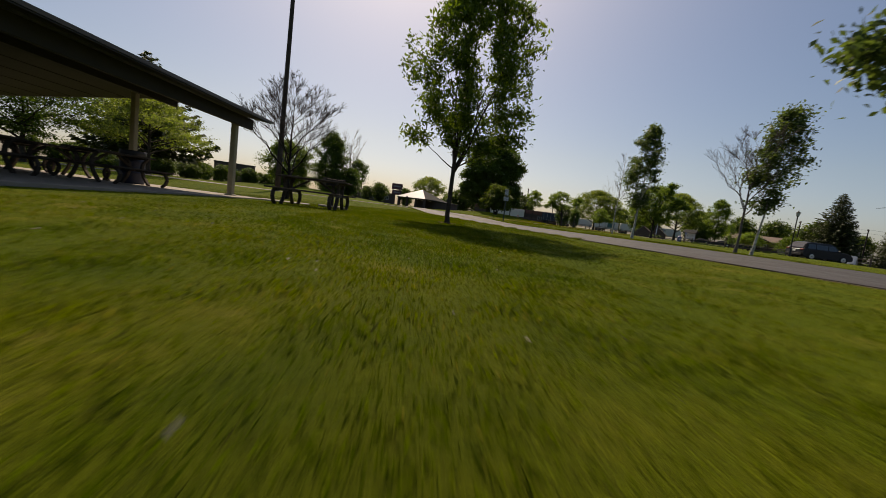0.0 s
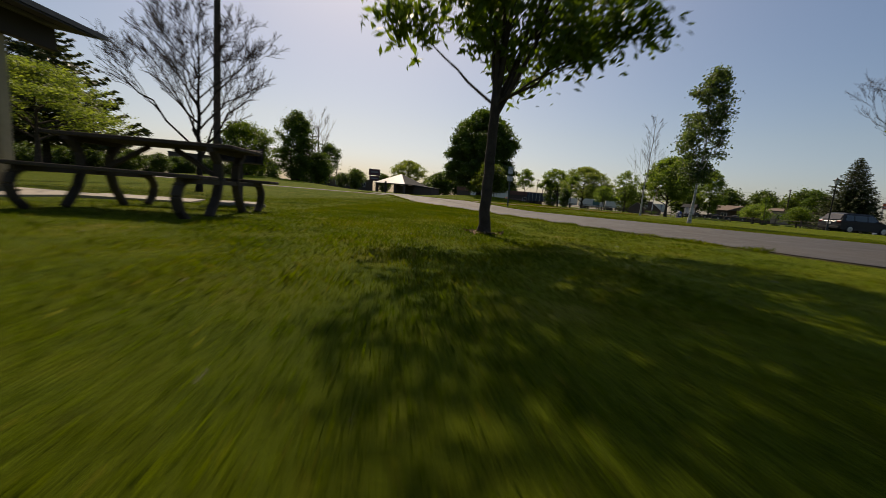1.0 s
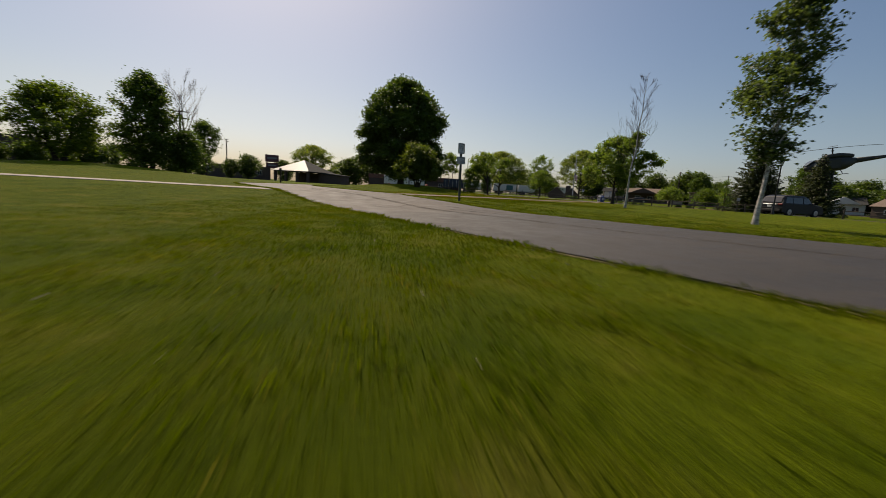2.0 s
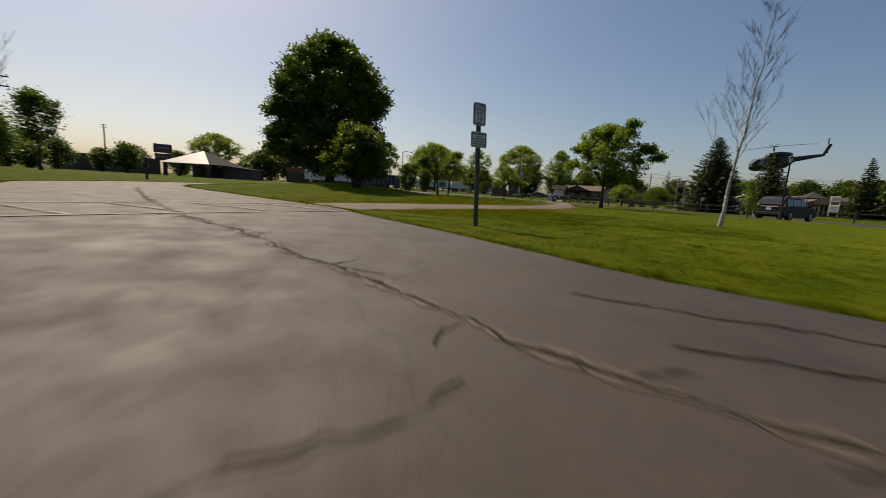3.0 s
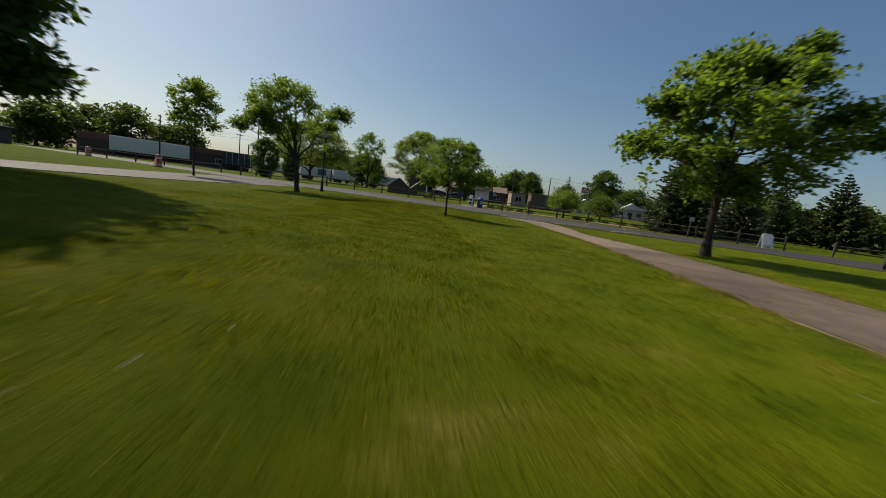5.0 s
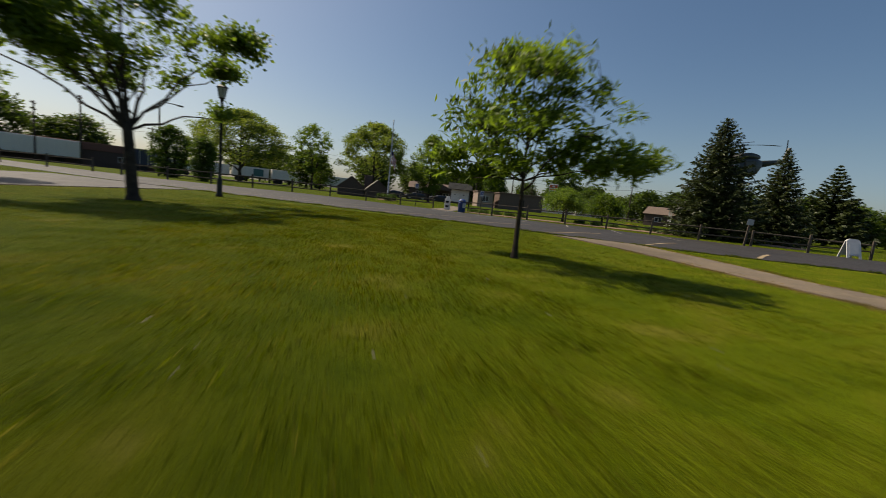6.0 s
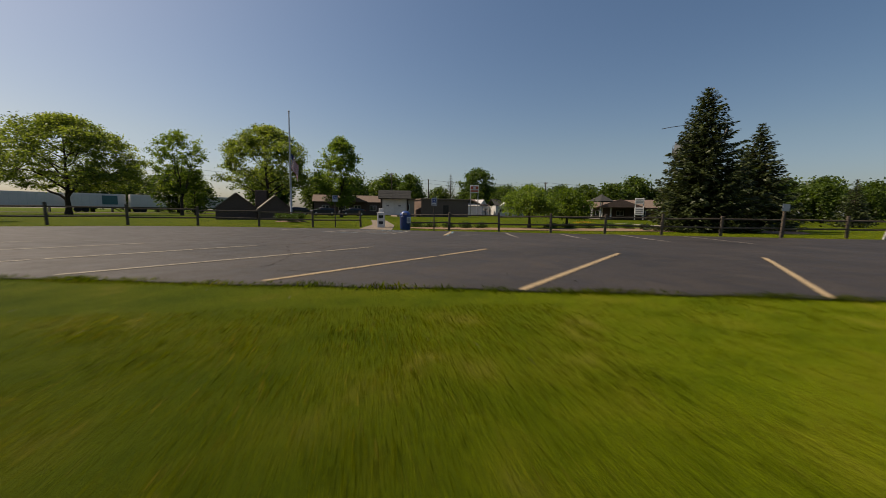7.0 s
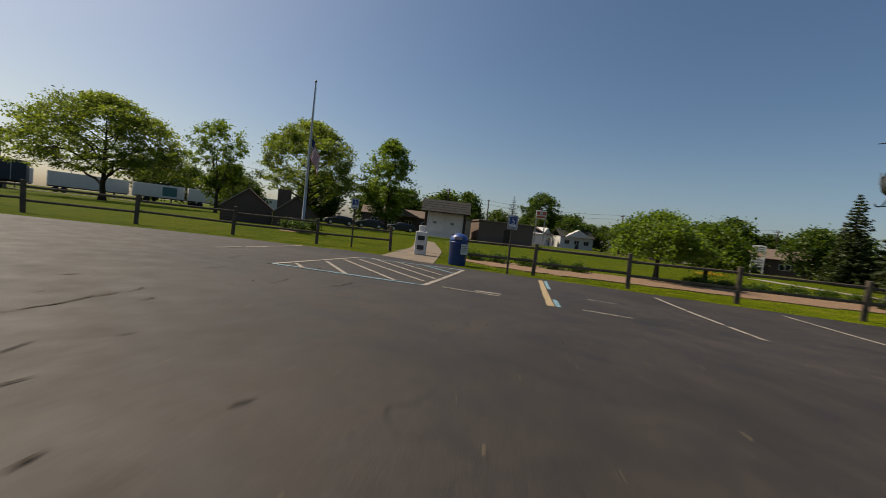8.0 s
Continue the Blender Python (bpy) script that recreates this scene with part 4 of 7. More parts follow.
# young trees along the way
broadleaf("young_tree", "young open-crowned tree with dark slim trunk on the lawn", -0.19, 7.86, 6.5, 1.75, 0.066, 1.5, 2.0, "oval", 520, 44, 0.098, 0.12, 11, "bark_dark", "leaf", leaders=8, hollow=0.36, droop=0.6, gap=0.2, shag=0.55, off=(0.28, 0.1), full=0.9, squash=1.0, sway=(-0.04, 0), slim=0.5,
          boughs=((1.35, -0.2, 2.35, 0.42, 9), (-1.05, -0.2, 2.2, 0.42, 9), (0.75, -0.5, 1.95, 0.35, 5), (0.5, 1.1, 2.1, 0.5, 6)))
broadleaf("young_tree", "small young tree with one low spreading bough", 18.09, 47.77, 2.85, 1.15, 0.042, 0.95, 1.2, "round", 150, 34, 0.10, 0.1, 23, "bark_dark", "leaf_lite", limbs=12, off=(-0.05, 0.05), slim=0.36, gap=0.12, droop=0.5, shag=0.6, full=0.95,
          boughs=((0.55, -0.65, 1.5, 0.66, 44), (1.0, -1.15, 1.5, 0.42, 18), (-0.25, 0.3, 2.7, 0.3, 10), (0.3, -0.2, 2.65, 0.3, 10), (0.05, 1.35, 1.5, 0.4, 18), (0.35, 0.95, 2.0, 0.45, 12), (0.3, 0.98, 1.3, 0.4, 18), (-0.08, 1.1, 1.15, 0.3, 8), (0.45, 1.3, 1.7, 0.35, 10)))
broadleaf("lawn_tree", "bright green lawn tree with forked trunk", 15.2, 55.15, 5.0, 1.95, 0.115, 1.45, 2.3, "round", 140, 60, 0.098, 0.16, 31, "bark_dark", "leaf_lite", leaders=7, off=(-0.45, 0.75), gap=0.32, droop=0.35, shag=0.6, hollow=0.38, full=0.95,
          boughs=((2.3, 1.0, 4.1, 0.7, 34), (2.1, 1.5, 2.3, 0.35, 6), (2.4, 2.2, 3.6, 0.55, 22), (-1.7, 0.3, 3.3, 0.7, 26), (-1.2, 0.2, 2.8, 0.55, 18), (-2.3, 0.4, 2.7, 0.55, 16), (-1.2, 0.5, 4.3, 0.6, 14)))
broadleaf("young_tree", "slim young tree beside the asphalt lot", 12.3, 63.1, 5.3, 1.5, 0.055, 1.9, 2.4, "round", 120, 50, 0.12, 0.15, 37, "bark_dark", "leaf_lite", gap=0.25, shag=0.6, full=0.92)
broadleaf("lawn_tree", "bright green lawn tree beside the footpath", 20.86, 39.84, 5.5, 2.55, 0.12, 1.4, 1.7, "egg", 290, 52, 0.13, 0.17, 41, "bark_dark", "leaf_lite", limbs=13, gap=0.32, droop=0.2, shag=0.6, full=0.93, hollow=0.42,
          boughs=((0.5, -0.8, 5.0, 0.65, 36), (0.68, -1.15, 5.6, 0.4, 22), (1.3, -2.3, 4.0, 0.6, 18), (1.6, -2.7, 3.4, 0.5, 14), (-1.2, 1.9, 2.9, 0.6, 16), (-1.0, 1.4, 4.0, 0.6, 12)))
# the large tree on its mound and its small companion
broadleaf("maple_tree", "large dark dense-crowned maple on a low mound", 3.75, 48.2, 9.6, 3.95, 0.29, 1.4, 1.0, "egg", 560, 125, 0.165, 0.26, 52, "bark_dark", "leaf_oak", limbs=16, hollow=0.38, shag=0.3, full=0.9,
          boughs=((3.1, -0.6, 1.8, 0.8, 28), (3.1, -0.4, 3.1, 0.85, 26), (2.4, -1.6, 5.3, 1.1, 28), (2.9, -0.4, 6.2, 1.0, 26), (2.9, 0.9, 6.0, 1.0, 28), (2.8, 0.5, 4.0, 0.9, 20), (2.1, 0.9, 7.7, 0.9, 20), (-3.0, 0.8, 2.4, 1.1, 28), (-3.4, 0.2, 3.4, 0.8, 20), (-3.1, -0.4, 4.8, 0.95, 26), (-2.7, 0.0, 6.2, 0.8, 18)))
broadleaf("small_tree", "small dense round tree under the maple", 4.05, 40.6, 3.0, 1.95, 0.07, 0.45, 0.62, "dome", 320, 78, 0.105, 0.17, 53, "bark_dark", "leaf_shade", stems=4, limbs=5, hollow=0.4,
          boughs=((-0.5, 0.0, 3.05, 0.35, 10), (0.6, 0.3, 2.9, 0.4, 10)))
# birches beside the drive
broadleaf("birch_tree", "leafy birch with pale leaning trunk beside the drive", 9.76, 19.35, 6.1, 1.25, 0.062, 1.8, 1.7, "oval", 210, 56, 0.085, 0.15, 61, "bark_birch", "leaf_birch", lean=(0.15, -0.1), limbs=12, hollow=0.6, gap=0.2, shag=0.7)
bare_tree("dead_birch", "leafless dead birch with pale leaning trunk", 11.56, 26.75, 6.1, 0.05, 65, 0.26, 0.34, "bark_birch", (-0.15, -0.55), 3, 0.19, 22, 0.42, 0.0028, low=0.4)
bare_tree("dead_birch", "leafless grey tree beside a leafy birch", 10.75, 12.75, 4.6, 0.055, 67, 0.28, 0.42, "bark_grey", (0.1, -0.1), 4, 0.36, 13, 0.4, 0.0028)
broadleaf("birch_tree", "leafy birch leaning away beside a bare one", 11.2, 12.55, 5.5, 0.95, 0.045, 1.8, 1.6, "oval", 150, 56, 0.085, 0.18, 69, "bark_birch", "leaf_birch", lean=(0.35, -0.3), limbs=10, gap=0.2, shag=0.7)
broadleaf("lawn_tree", "lawn tree with overhanging leafy boughs", 8.6, 2.0, 6.8, 2.5, 0.12, 2.2, 3.0, "round", 150, 50, 0.10, 0.24, 71, "bark", "leaf_birch", gap=0.25, droop=0.5, full=0.9,
          boughs=((-2.5, 1.3, 3.1, 0.5, 10), (-3.2, 1.1, 3.15, 0.5, 10), (-3.7, 0.9, 2.95, 0.3, 4), (-3.1, 1.1, 2.65, 0.3, 4), (-2.2, 1.2, 2.5, 0.4, 5)))
broadleaf("shrub", "small yellowish staked shrub on the lawn", 24.0, 32.4, 2.1, 0.46, 0.03, 0.2, 0.5, "egg", 36, 36, 0.075, 0.14, 73, "bark", "leaf_lite", stems=2, limbs=4, category="shrub")

# left of the lawn
bare_tree("bare_tree", "leafless spreading tree behind the picnic table", -7.68, 14.7, 4.7, 0.08, 81, 0.2, 0.46, "bark_black", (0, 0), 4, 0.46, 20, 0.34, 0.0055, turn=140)
broadleaf("locust_tree", "flat-topped bright locust tree beyond the shelter", -23.1, 25.4, 5.5, 4.1, 0.17, 1.4, 2.1, "dome", 330, 66, 0.10, 0.34, 83, "bark_dark", "leaf_locust", limbs=14, squash=0.28, gap=0.3, full=0.95, hollow=0.35)
broadleaf("locust_tree", "flat-topped locust tree behind the picnic shelter", -28.5, 21.8, 6.4, 5.4, 0.17, 1.4, 1.8, "flat", 400, 62, 0.12, 0.34, 85, "bark_dark", "leaf_oak", limbs=11, squash=0.4)
spruce("pine_tree", "tall dark feathery pine behind the locusts", -28.6, 31.4, 10.6, 5.4, 87, 20, 13, 2.4, dens=1.4, droop=0.12, full=0.8, spray=2.0)
broadleaf("bush_tree", "bushy green tree on a grassy bank", -23.5, 49.0, 5.7, 3.5, 0.16, 1.0, 0.6, "round", 280, 60, 0.17, 0.34, 89, "bark_dark", "leaf", stems=2, limbs=7, gap=0.16, full=0.95)
broadleaf("bush_tree", "bushy tree at the end of the bank", -17.0, 55.5, 4.0, 1.8, 0.12, 0.8, 0.3, "round", 150, 60, 0.17, 0.34, 90, "bark_dark", "leaf_oak", stems=2, limbs=7, gap=0.16, full=0.92)
broadleaf("bush_tree", "taller dark tree on a grassy bank", -19.3, 53.5, 8.3, 3.1, 0.18, 1.0, 0.4, "oval", 330, 65, 0.18, 0.36, 91, "bark_dark", "leaf_oak", stems=2, limbs=8, gap=0.1)
bare_tree("bare_tree", "leafless pale tree behind the bank bushes", -17.6, 57.0, 9.2, 0.14, 93, 0.25, 0.32, "bark_grey", (0, 0), 3, 0.42, 9, 0.5, 0.008)
broadleaf("bush_tree", "rounded dark tree beside the bank", -19.6, 69.7, 7.2, 2.1, 0.14, 2.0, 2.9, "round", 140, 50, 0.17, 0.34, 95, "bark_dark", "leaf_oak", gap=0.2)

# around the lot
spruce("spruce_tree", "tall dense blue-green spruce behind the rail fence", 48.2, 48.8, 8.9, 3.35, 101, 42, 18, 0.7, dens=1.6, full=0.72)
spruce("spruce_tree", "dense dark spruce beside a taller one", 52.5, 45.1, 7.3, 2.6, 103, 34, 16, 0.6, dens=1.5, full=0.8)
spruce("spruce_tree", "dark spruce far beyond the brick building", 100.0, 91.5, 9.6, 2.6, 104, 24, 10, 0.8, dens=0.9)
broadleaf("dark_tree", "tall dark round tree beyond the far houses", 135.0, 99.0, 14.5, 6.5, 0.35, 2.0, 2.0, "round", 260, 50, 0.42, 0.6, 106, "bark_dark", "leaf_oak", hollow=0.35)
broadleaf("dark_tree", "dark round tree behind the brick building", 91.5, 97.0, 8.7, 3.4, 0.2, 1.2, 1.0, "round", 190, 50, 0.3, 0.45, 108, "bark_dark", "leaf_oak", hollow=0.35)
spruce("spruce_tree", "small dark spruce far across the lawn", 70.8, 33.5, 4.7, 1.7, 105, 22, 10, 0.5)
spruce("sparse_spruce", "thin sparse spruce above the low trees", 80.0, 45.9, 9.1, 2.2, 107, 28, 11, 0.8, dens=1.3, spray=1.7)
spruce("pine_tree", "broad dark pine behind the parked car", 82.0, 40.0, 10.2, 4.8, 109, 22, 14, 1.2, dens=1.5, droop=0.1, full=1.0, spray=2.3)
broadleaf("weeping_tree", "low weeping tree with drooping mop crown", 45.2, 58.9, 2.75, 2.3, 0.12, 1.0, 1.0, "dome", 240, 60, 0.10, 0.2, 111, "bark_dark", "leaf_lite", limbs=10, droop=0.9, squash=0.8)
broadleaf("weeping_tree", "low spreading weeping tree on the lawn", 50.0, 57.2, 2.7, 2.4, 0.12, 1.0, 0.8, "dome", 230, 60, 0.11, 0.24, 113, "bark_dark", "leaf", limbs=10, droop=0.9, squash=0.8)
broadleaf("locust_tree", "wide spreading locust tree behind the lot fence", 40.0, 113.4, 11.4, 8.3, 0.3, 1.6, 3.0, "dome", 640, 62, 0.2, 0.42, 115, "bark_dark", "leaf_locust", limbs=15, squash=0.45, hollow=0.3, full=0.98, gap=0.14, group="locusts behind the fence")
broadleaf("ash_tree", "open upright tree with pointed leaf clumps", 48.2, 104.9, 10.4, 3.9, 0.2, 2.2, 2.8, "vase", 150, 56, 0.19, 0.22, 117, "bark_dark", "leaf_lite", gap=0.38, leaders=7, full=0.9, hollow=0.4, squash=1.1)
broadleaf("locust_tree", "wide locust tree behind the brick gables", 54.3, 96.4, 11.6, 6.1, 0.26, 1.8, 3.4, "dome", 420, 62, 0.2, 0.38, 119, "bark_dark", "leaf_locust", limbs=14, squash=0.45, hollow=0.3, full=0.98, gap=0.16, group="locusts behind the fence")
broadleaf("ash_tree", "upright dense green tree beside the walk", 58.5, 87.4, 10.2, 3.4, 0.18, 1.6, 1.5, "oval", 270, 60, 0.19, 0.3, 121, "bark_dark", "leaf_lite", gap=0.2, full=0.92)
broadleaf("round_shrub", "dark clipped rounded shrub near the road", 25.1, 92.4, 5.0, 1.75, 0.12, 0.3, 0.1, "round", 260, 60, 0.13, 0.24, 123, "bark_dark", "leaf_oak", stems=2, hollow=0.3, category="shrub", full=0.95)
broadleaf("round_shrub", "dark rounded evergreen shrub near the road", 26.0, 85.6, 3.9, 1.15, 0.12, 0.3, 0.1, "round", 190, 60, 0.12, 0.22, 125, "bark_dark", "leaf_oak", stems=2, hollow=0.3, category="shrub", full=0.95)
broadleaf("young_tree", "small feathery tree beside the fence", 50.5, 106.0, 6.0, 2.2, 0.1, 0.9, 0.8, "round", 130, 50, 0.13, 0.3, 127, "bark_dark", "leaf")

# far tree line, built once in three forms and set out in rows
far = [broadleaf("far_tree", "distant leafy green tree", 60 + 9 * k, 160 + 5 * k, 9.5, 5.0, 0.3, 1.5, 0.8, sh, 170, 26, 0.5, 0.75, 131 + k, "bark_dark", "leaf_far", hollow=0.35) for k, sh in enumerate(("round", "egg", "round"))]
rng = np.random.RandomState(5)


def far_row(x0, y0, x1, y1, n, lo, hi, jit=4.0):
    for k in range(n):
        t = (k + 0.5 * rng.rand()) / n
        x, y = x0 + (x1 - x0) * t + rng.normal() * jit, y0 + (y1 - y0) * t + rng.normal() * jit
        src = far[rng.randint(3)]
        sc = rng.uniform(lo, hi) / 9.5
        c = copy_thing(src, pose(x, y, gz(x, y) - 0.05, 0, 0, rng.uniform(0, 360)))
        c.scale = (sc * rng.uniform(0.85, 1.25), sc * rng.uniform(0.85, 1.25), sc)
        tagged(c, group="distant tree line")


broadleaf("locust_tree", "wide flat spreading tree behind the pavilion", -12.5, 143.0, 11.5, 7.0, 0.3, 2.5, 5.0, "dome", 260, 50, 0.3, 0.6, 139, "bark_dark", "leaf_locust", limbs=12, squash=0.4, hollow=0.35, full=0.95)
far_row(-75, 62, -48, 92, 34, 3.0, 4.0, 1.2)         # hedge at the far left
far_row(-48, 92, -30, 130, 8, 4, 7, 3)
far_row(-60, 150, 0, 175, 8, 6, 9)
far_row(-2, 150, 30, 165, 6, 8, 11)
far_row(60, 128, 95, 112, 9, 6, 9.5)
far_row(108, 128, 155, 92, 12, 7, 10)
far_row(130, 78, 140, 30, 12, 7, 11)
far_row(128, 94, 137, 78, 6, 6, 8.5, 2)
far_row(96, 40, 105, 5, 9, 4.5, 6.5)
far_row(70, 18, 84, 0, 6, 4, 5.5)
far_row(140, 30, 130, -30, 9, 7, 11)
far_row(-30, 40, -60, 56, 44, 1.5, 2.3, 0.9)
for o in far:
    tagged(o, group="distant tree line")


# ---- picnic place ----
def picnic_table(m, label, group=""):
    ob = thing("picnic_table", label, "picnic table", m, group)
    for k in range(5):
        bm = bmesh.new()
        box(bm, (0, -0.30 + 0.15 * k, 0.72), (1.80, 0.138, 0.04), None, 0.006)
        part("tabletop_plank", bm, M["wood_dark"], ob)
    for s in (-1, 1):
        for k in (0, 1):
            bm = bmesh.new()
            box(bm, (0, s * (0.69 + 0.15 * k), 0.40), (1.80, 0.138, 0.036), None, 0.006)
            part("bench_plank", bm, M["wood_dark"], ob)
    for s in (-1, 1):
        x = 0.68 * s
        for t in (-1, 1):
            bm = bmesh.new()                               # bowed bench leg
            pts = [(x, t * 0.76, 0.38), (x, t * 0.86, 0.31), (x, t * 0.90, 0.22), (x, t * 0.86, 0.10), (x, t * 0.76, 0.01)]
            for a, b in zip(pts, pts[1:]):
                beam(bm, a, b, 0.085, 0.05, 0.006)
            part("bench_leg", bm, M["wood_dark"], ob)
            bm = bmesh.new()                               # bowed leg under the top
            pts = [(x, t * 0.32, 0.69), (x, t * 0.20, 0.56), (x, t * 0.17, 0.40), (x, t * 0.24, 0.20), (x, t * 0.38, 0.01)]
            for a, b in zip(pts, pts[1:]):
                beam(bm, a, b, 0.085, 0.055, 0.006)
            part("leg", bm, M["wood_dark"], ob)
        bm = bmesh.new()
        beam(bm, (x, -0.36, 0.68), (x, 0.36, 0.68), 0.06, 0.045)
        beam(bm, (x, -0.86, 0.36), (x, 0.86, 0.36), 0.06, 0.045)
        part("cross_bar", bm, M["wood_dark"], ob)
        bm = bmesh.new()
        beam(bm, (x * 0.98, 0, 0.36), (x * 0.2, 0, 0.68), 0.05, 0.045)
        part("brace", bm, M["wood_dark"], ob)
    return ob


pt = picnic_table(on_land(-3.73, 7.66, 2.7, -0.01), "dark weathered picnic table standing on the lawn", "picnic tables")
for x, y, a in ((-8.6, 7.0, 88), (-10.4, 7.2, 92), (-9.2, 4.4, 90), (-11.4, 4.6, 88), (-12.4, 7.6, 90), (-10.6, 2.0, 90)):
    tagged(copy_thing(pt, pose(x, y, gz(x, y) + 0.035, 0, 0, a)), "dark picnic table on the shelter slab")


def shelter():
    """Low gabled picnic shelter: ridge along y."""
    x0, x1, y0, y1 = -16.2, -6.5, -5.0, 9.4
    zb = gz(-7, 8)
    ob = thing("picnic_shelter", "low open picnic shelter with brown gabled roof", "shelter", pose(0, 0, zb))
    xm = -8.9
    eave, ridge = 2.42, 2.8
    for a, b, low in ((x1 + 0.5, xm, eave), (x0 - 0.5, xm, 2.1)):
        bm = bmesh.new()
        prism(bm, [(a, low - 0.05), (b, ridge), (b, ridge + 0.07), (a, low + 0.02)], y0, y1 + 0.35)
        part("roof_slope", bm, M["roof_metal"], ob)
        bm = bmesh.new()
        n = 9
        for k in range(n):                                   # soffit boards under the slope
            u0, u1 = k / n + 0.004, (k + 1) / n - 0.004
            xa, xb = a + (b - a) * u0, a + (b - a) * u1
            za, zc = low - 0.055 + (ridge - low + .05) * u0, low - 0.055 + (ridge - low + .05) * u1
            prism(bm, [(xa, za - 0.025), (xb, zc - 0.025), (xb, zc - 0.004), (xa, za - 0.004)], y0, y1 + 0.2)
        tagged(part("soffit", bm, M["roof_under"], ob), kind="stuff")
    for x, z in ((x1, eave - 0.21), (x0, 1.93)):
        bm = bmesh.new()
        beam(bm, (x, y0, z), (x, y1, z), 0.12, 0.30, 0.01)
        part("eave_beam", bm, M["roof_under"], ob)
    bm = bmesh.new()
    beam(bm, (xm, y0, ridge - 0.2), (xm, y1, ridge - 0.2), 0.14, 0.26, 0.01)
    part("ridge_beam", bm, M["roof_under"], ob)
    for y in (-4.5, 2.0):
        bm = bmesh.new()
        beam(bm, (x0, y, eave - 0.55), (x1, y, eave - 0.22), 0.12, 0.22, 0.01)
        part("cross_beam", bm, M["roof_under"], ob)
    for x, y, hh in ((-6.62, 8.75, 2.14), (-9.62, 8.75, 2.66), (-16.0, 8.75, 1.9), (-6.62, -4.5, 2.14), (-9.62, 2.0, 2.66), (-16.0, 2.0, 1.9)):
        bm = bmesh.new()
        box(bm, (x, y, hh / 2 - 0.02), (0.15, 0.15, hh), None, 0.012)
        box(bm, (x, y, 0.05), (0.22, 0.22, 0.05), None, 0.008)
        part("post", bm, M["post_tan"], ob)
    bm = bmesh.new()
    box(bm, (-11.2, 2.4, -0.02), (10.4, 14.6, 0.11), None, 0.01)
    part("floor_slab", bm, M["concrete"], ob)
    return ob


shelter()
bm = bmesh.new()
prism(bm, [(-0.7, 0), (0.7, 0), (0.7, 0.05), (-0.7, 0.05)], -0.5, 0.5)
pad = part("concrete_apron", bm, M["concrete"], None)
pad.matrix_basis = on_land(-5.35, 9.6, 20, -0.015)
tagged(pad, "small concrete apron at the shelter corner", "apron", "", "structure")


def trash_drum(x, y):
    ob = thing("trash_barrel", "navy blue trash barrel with liner in the shelter", "trash barrel", pose(x, y, gz(x, y) + 0.035))
    bm = bmesh.new()
    lathe(bm, [(0.27, 0), (0.285, 0.02), (0.285, 0.28), (0.297, 0.3), (0.285, 0.32), (0.285, 0.58), (0.297, 0.6), (0.285, 0.62), (0.285, 0.85), (0.30, 0.87), (0.27, 0.88), (0.26, 0.80)], 20)
    part("drum", bm, M["navy"], ob, smooth=True)
    bm = bmesh.new()
    lathe(bm, [(0.302, 0.74), (0.306, 0.86), (0.29, 0.895), (0.262, 0.86)], 20)
    part("liner", bm, M["ink"], ob, "black plastic bag folded over the rim", smooth=True)


trash_drum(-9.0, 8.05)


def grill(x, y, turn):
    ob = thing("park_grill", "black steel park grill on a post", "grill", on_land(x, y, turn))
    bm = bmesh.new()
    box(bm, (0, 0, 0.02), (0.66, 0.6, 0.07), None, 0.01)
    part("pad", bm, M["concrete"], ob, "small square concrete pad")
    bm = bmesh.new()
    rod(bm, (0, 0, 0.04), (0, 0, 0.66), 0.05, n=12)
    part("pedestal", bm, M["steel_rust"], ob)
    bm = bmesh.new()
    box(bm, (0, 0, 0.67), (0.58, 0.42, 0.02))
    for s in (-1, 1):
        box(bm, (0.29 * s, 0, 0.78), (0.012, 0.42, 0.24))
    box(bm, (0, 0.21, 0.78), (0.58, 0.012, 0.24))
    part("firebox", bm, M["steel_rust"], ob)
    bm = bmesh.new()
    for k in range(13):
        rod(bm, (-0.27 + 0.045 * k, -0.22, 0.85), (-0.27 + 0.045 * k, 0.2, 0.85), 0.006, n=5)
    rod(bm, (-0.28, -0.22, 0.85), (0.28, -0.22, 0.85), 0.008, n=5)
    rod(bm, (-0.28, -0.22, 0.85), (-0.28, -0.34, 0.9), 0.008, n=5)
    rod(bm, (0.28, -0.22, 0.85), (0.28, -0.34, 0.9), 0.008, n=5)
    part("grate", bm, M["steel_rust"], ob)


grill(-3.85, 9.5, 35)


def utility_pole(x, y, h, r, label, arms=0, turn=0, boxy=False):
    ob = thing("utility_pole", label, "utility pole", on_land(x, y, turn, -0.05))
    bm = bmesh.new()
    n = 8
    loft(bm, [[(r * (1 - 0.35 * z / h) * math.cos(2 * math.pi * k / 12), r * (1 - 0.35 * z / h) * math.sin(2 * math.pi * k / 12), z) for k in range(12)] for z in np.linspace(0, h, n)])
    part("pole", bm, M["wood_pole"], ob, smooth=True)
    for k in range(arms):
        bm = bmesh.new()
        beam(bm, (-1.1, 0.05, h - 0.35 - 0.9 * k), (1.1, 0.05, h - 0.35 - 0.9 * k), 0.09, 0.12)
        for s in (-0.95, -0.4, 0.4, 0.95):
            rod(bm, (s, 0.05, h - 0.3 - 0.9 * k), (s, 0.05, h - 0.1 - 0.9 * k), 0.04, n=6)
        part("crossarm", bm, M["wood_pole"], ob)
    if boxy:
        bm = bmesh.new()
        box(bm, (r * 0.95, 0, 2.35), (0.16, 0.2, 0.3), None, 0.01)
        part("meter_box", bm, M["steel_black"], ob)
    return ob


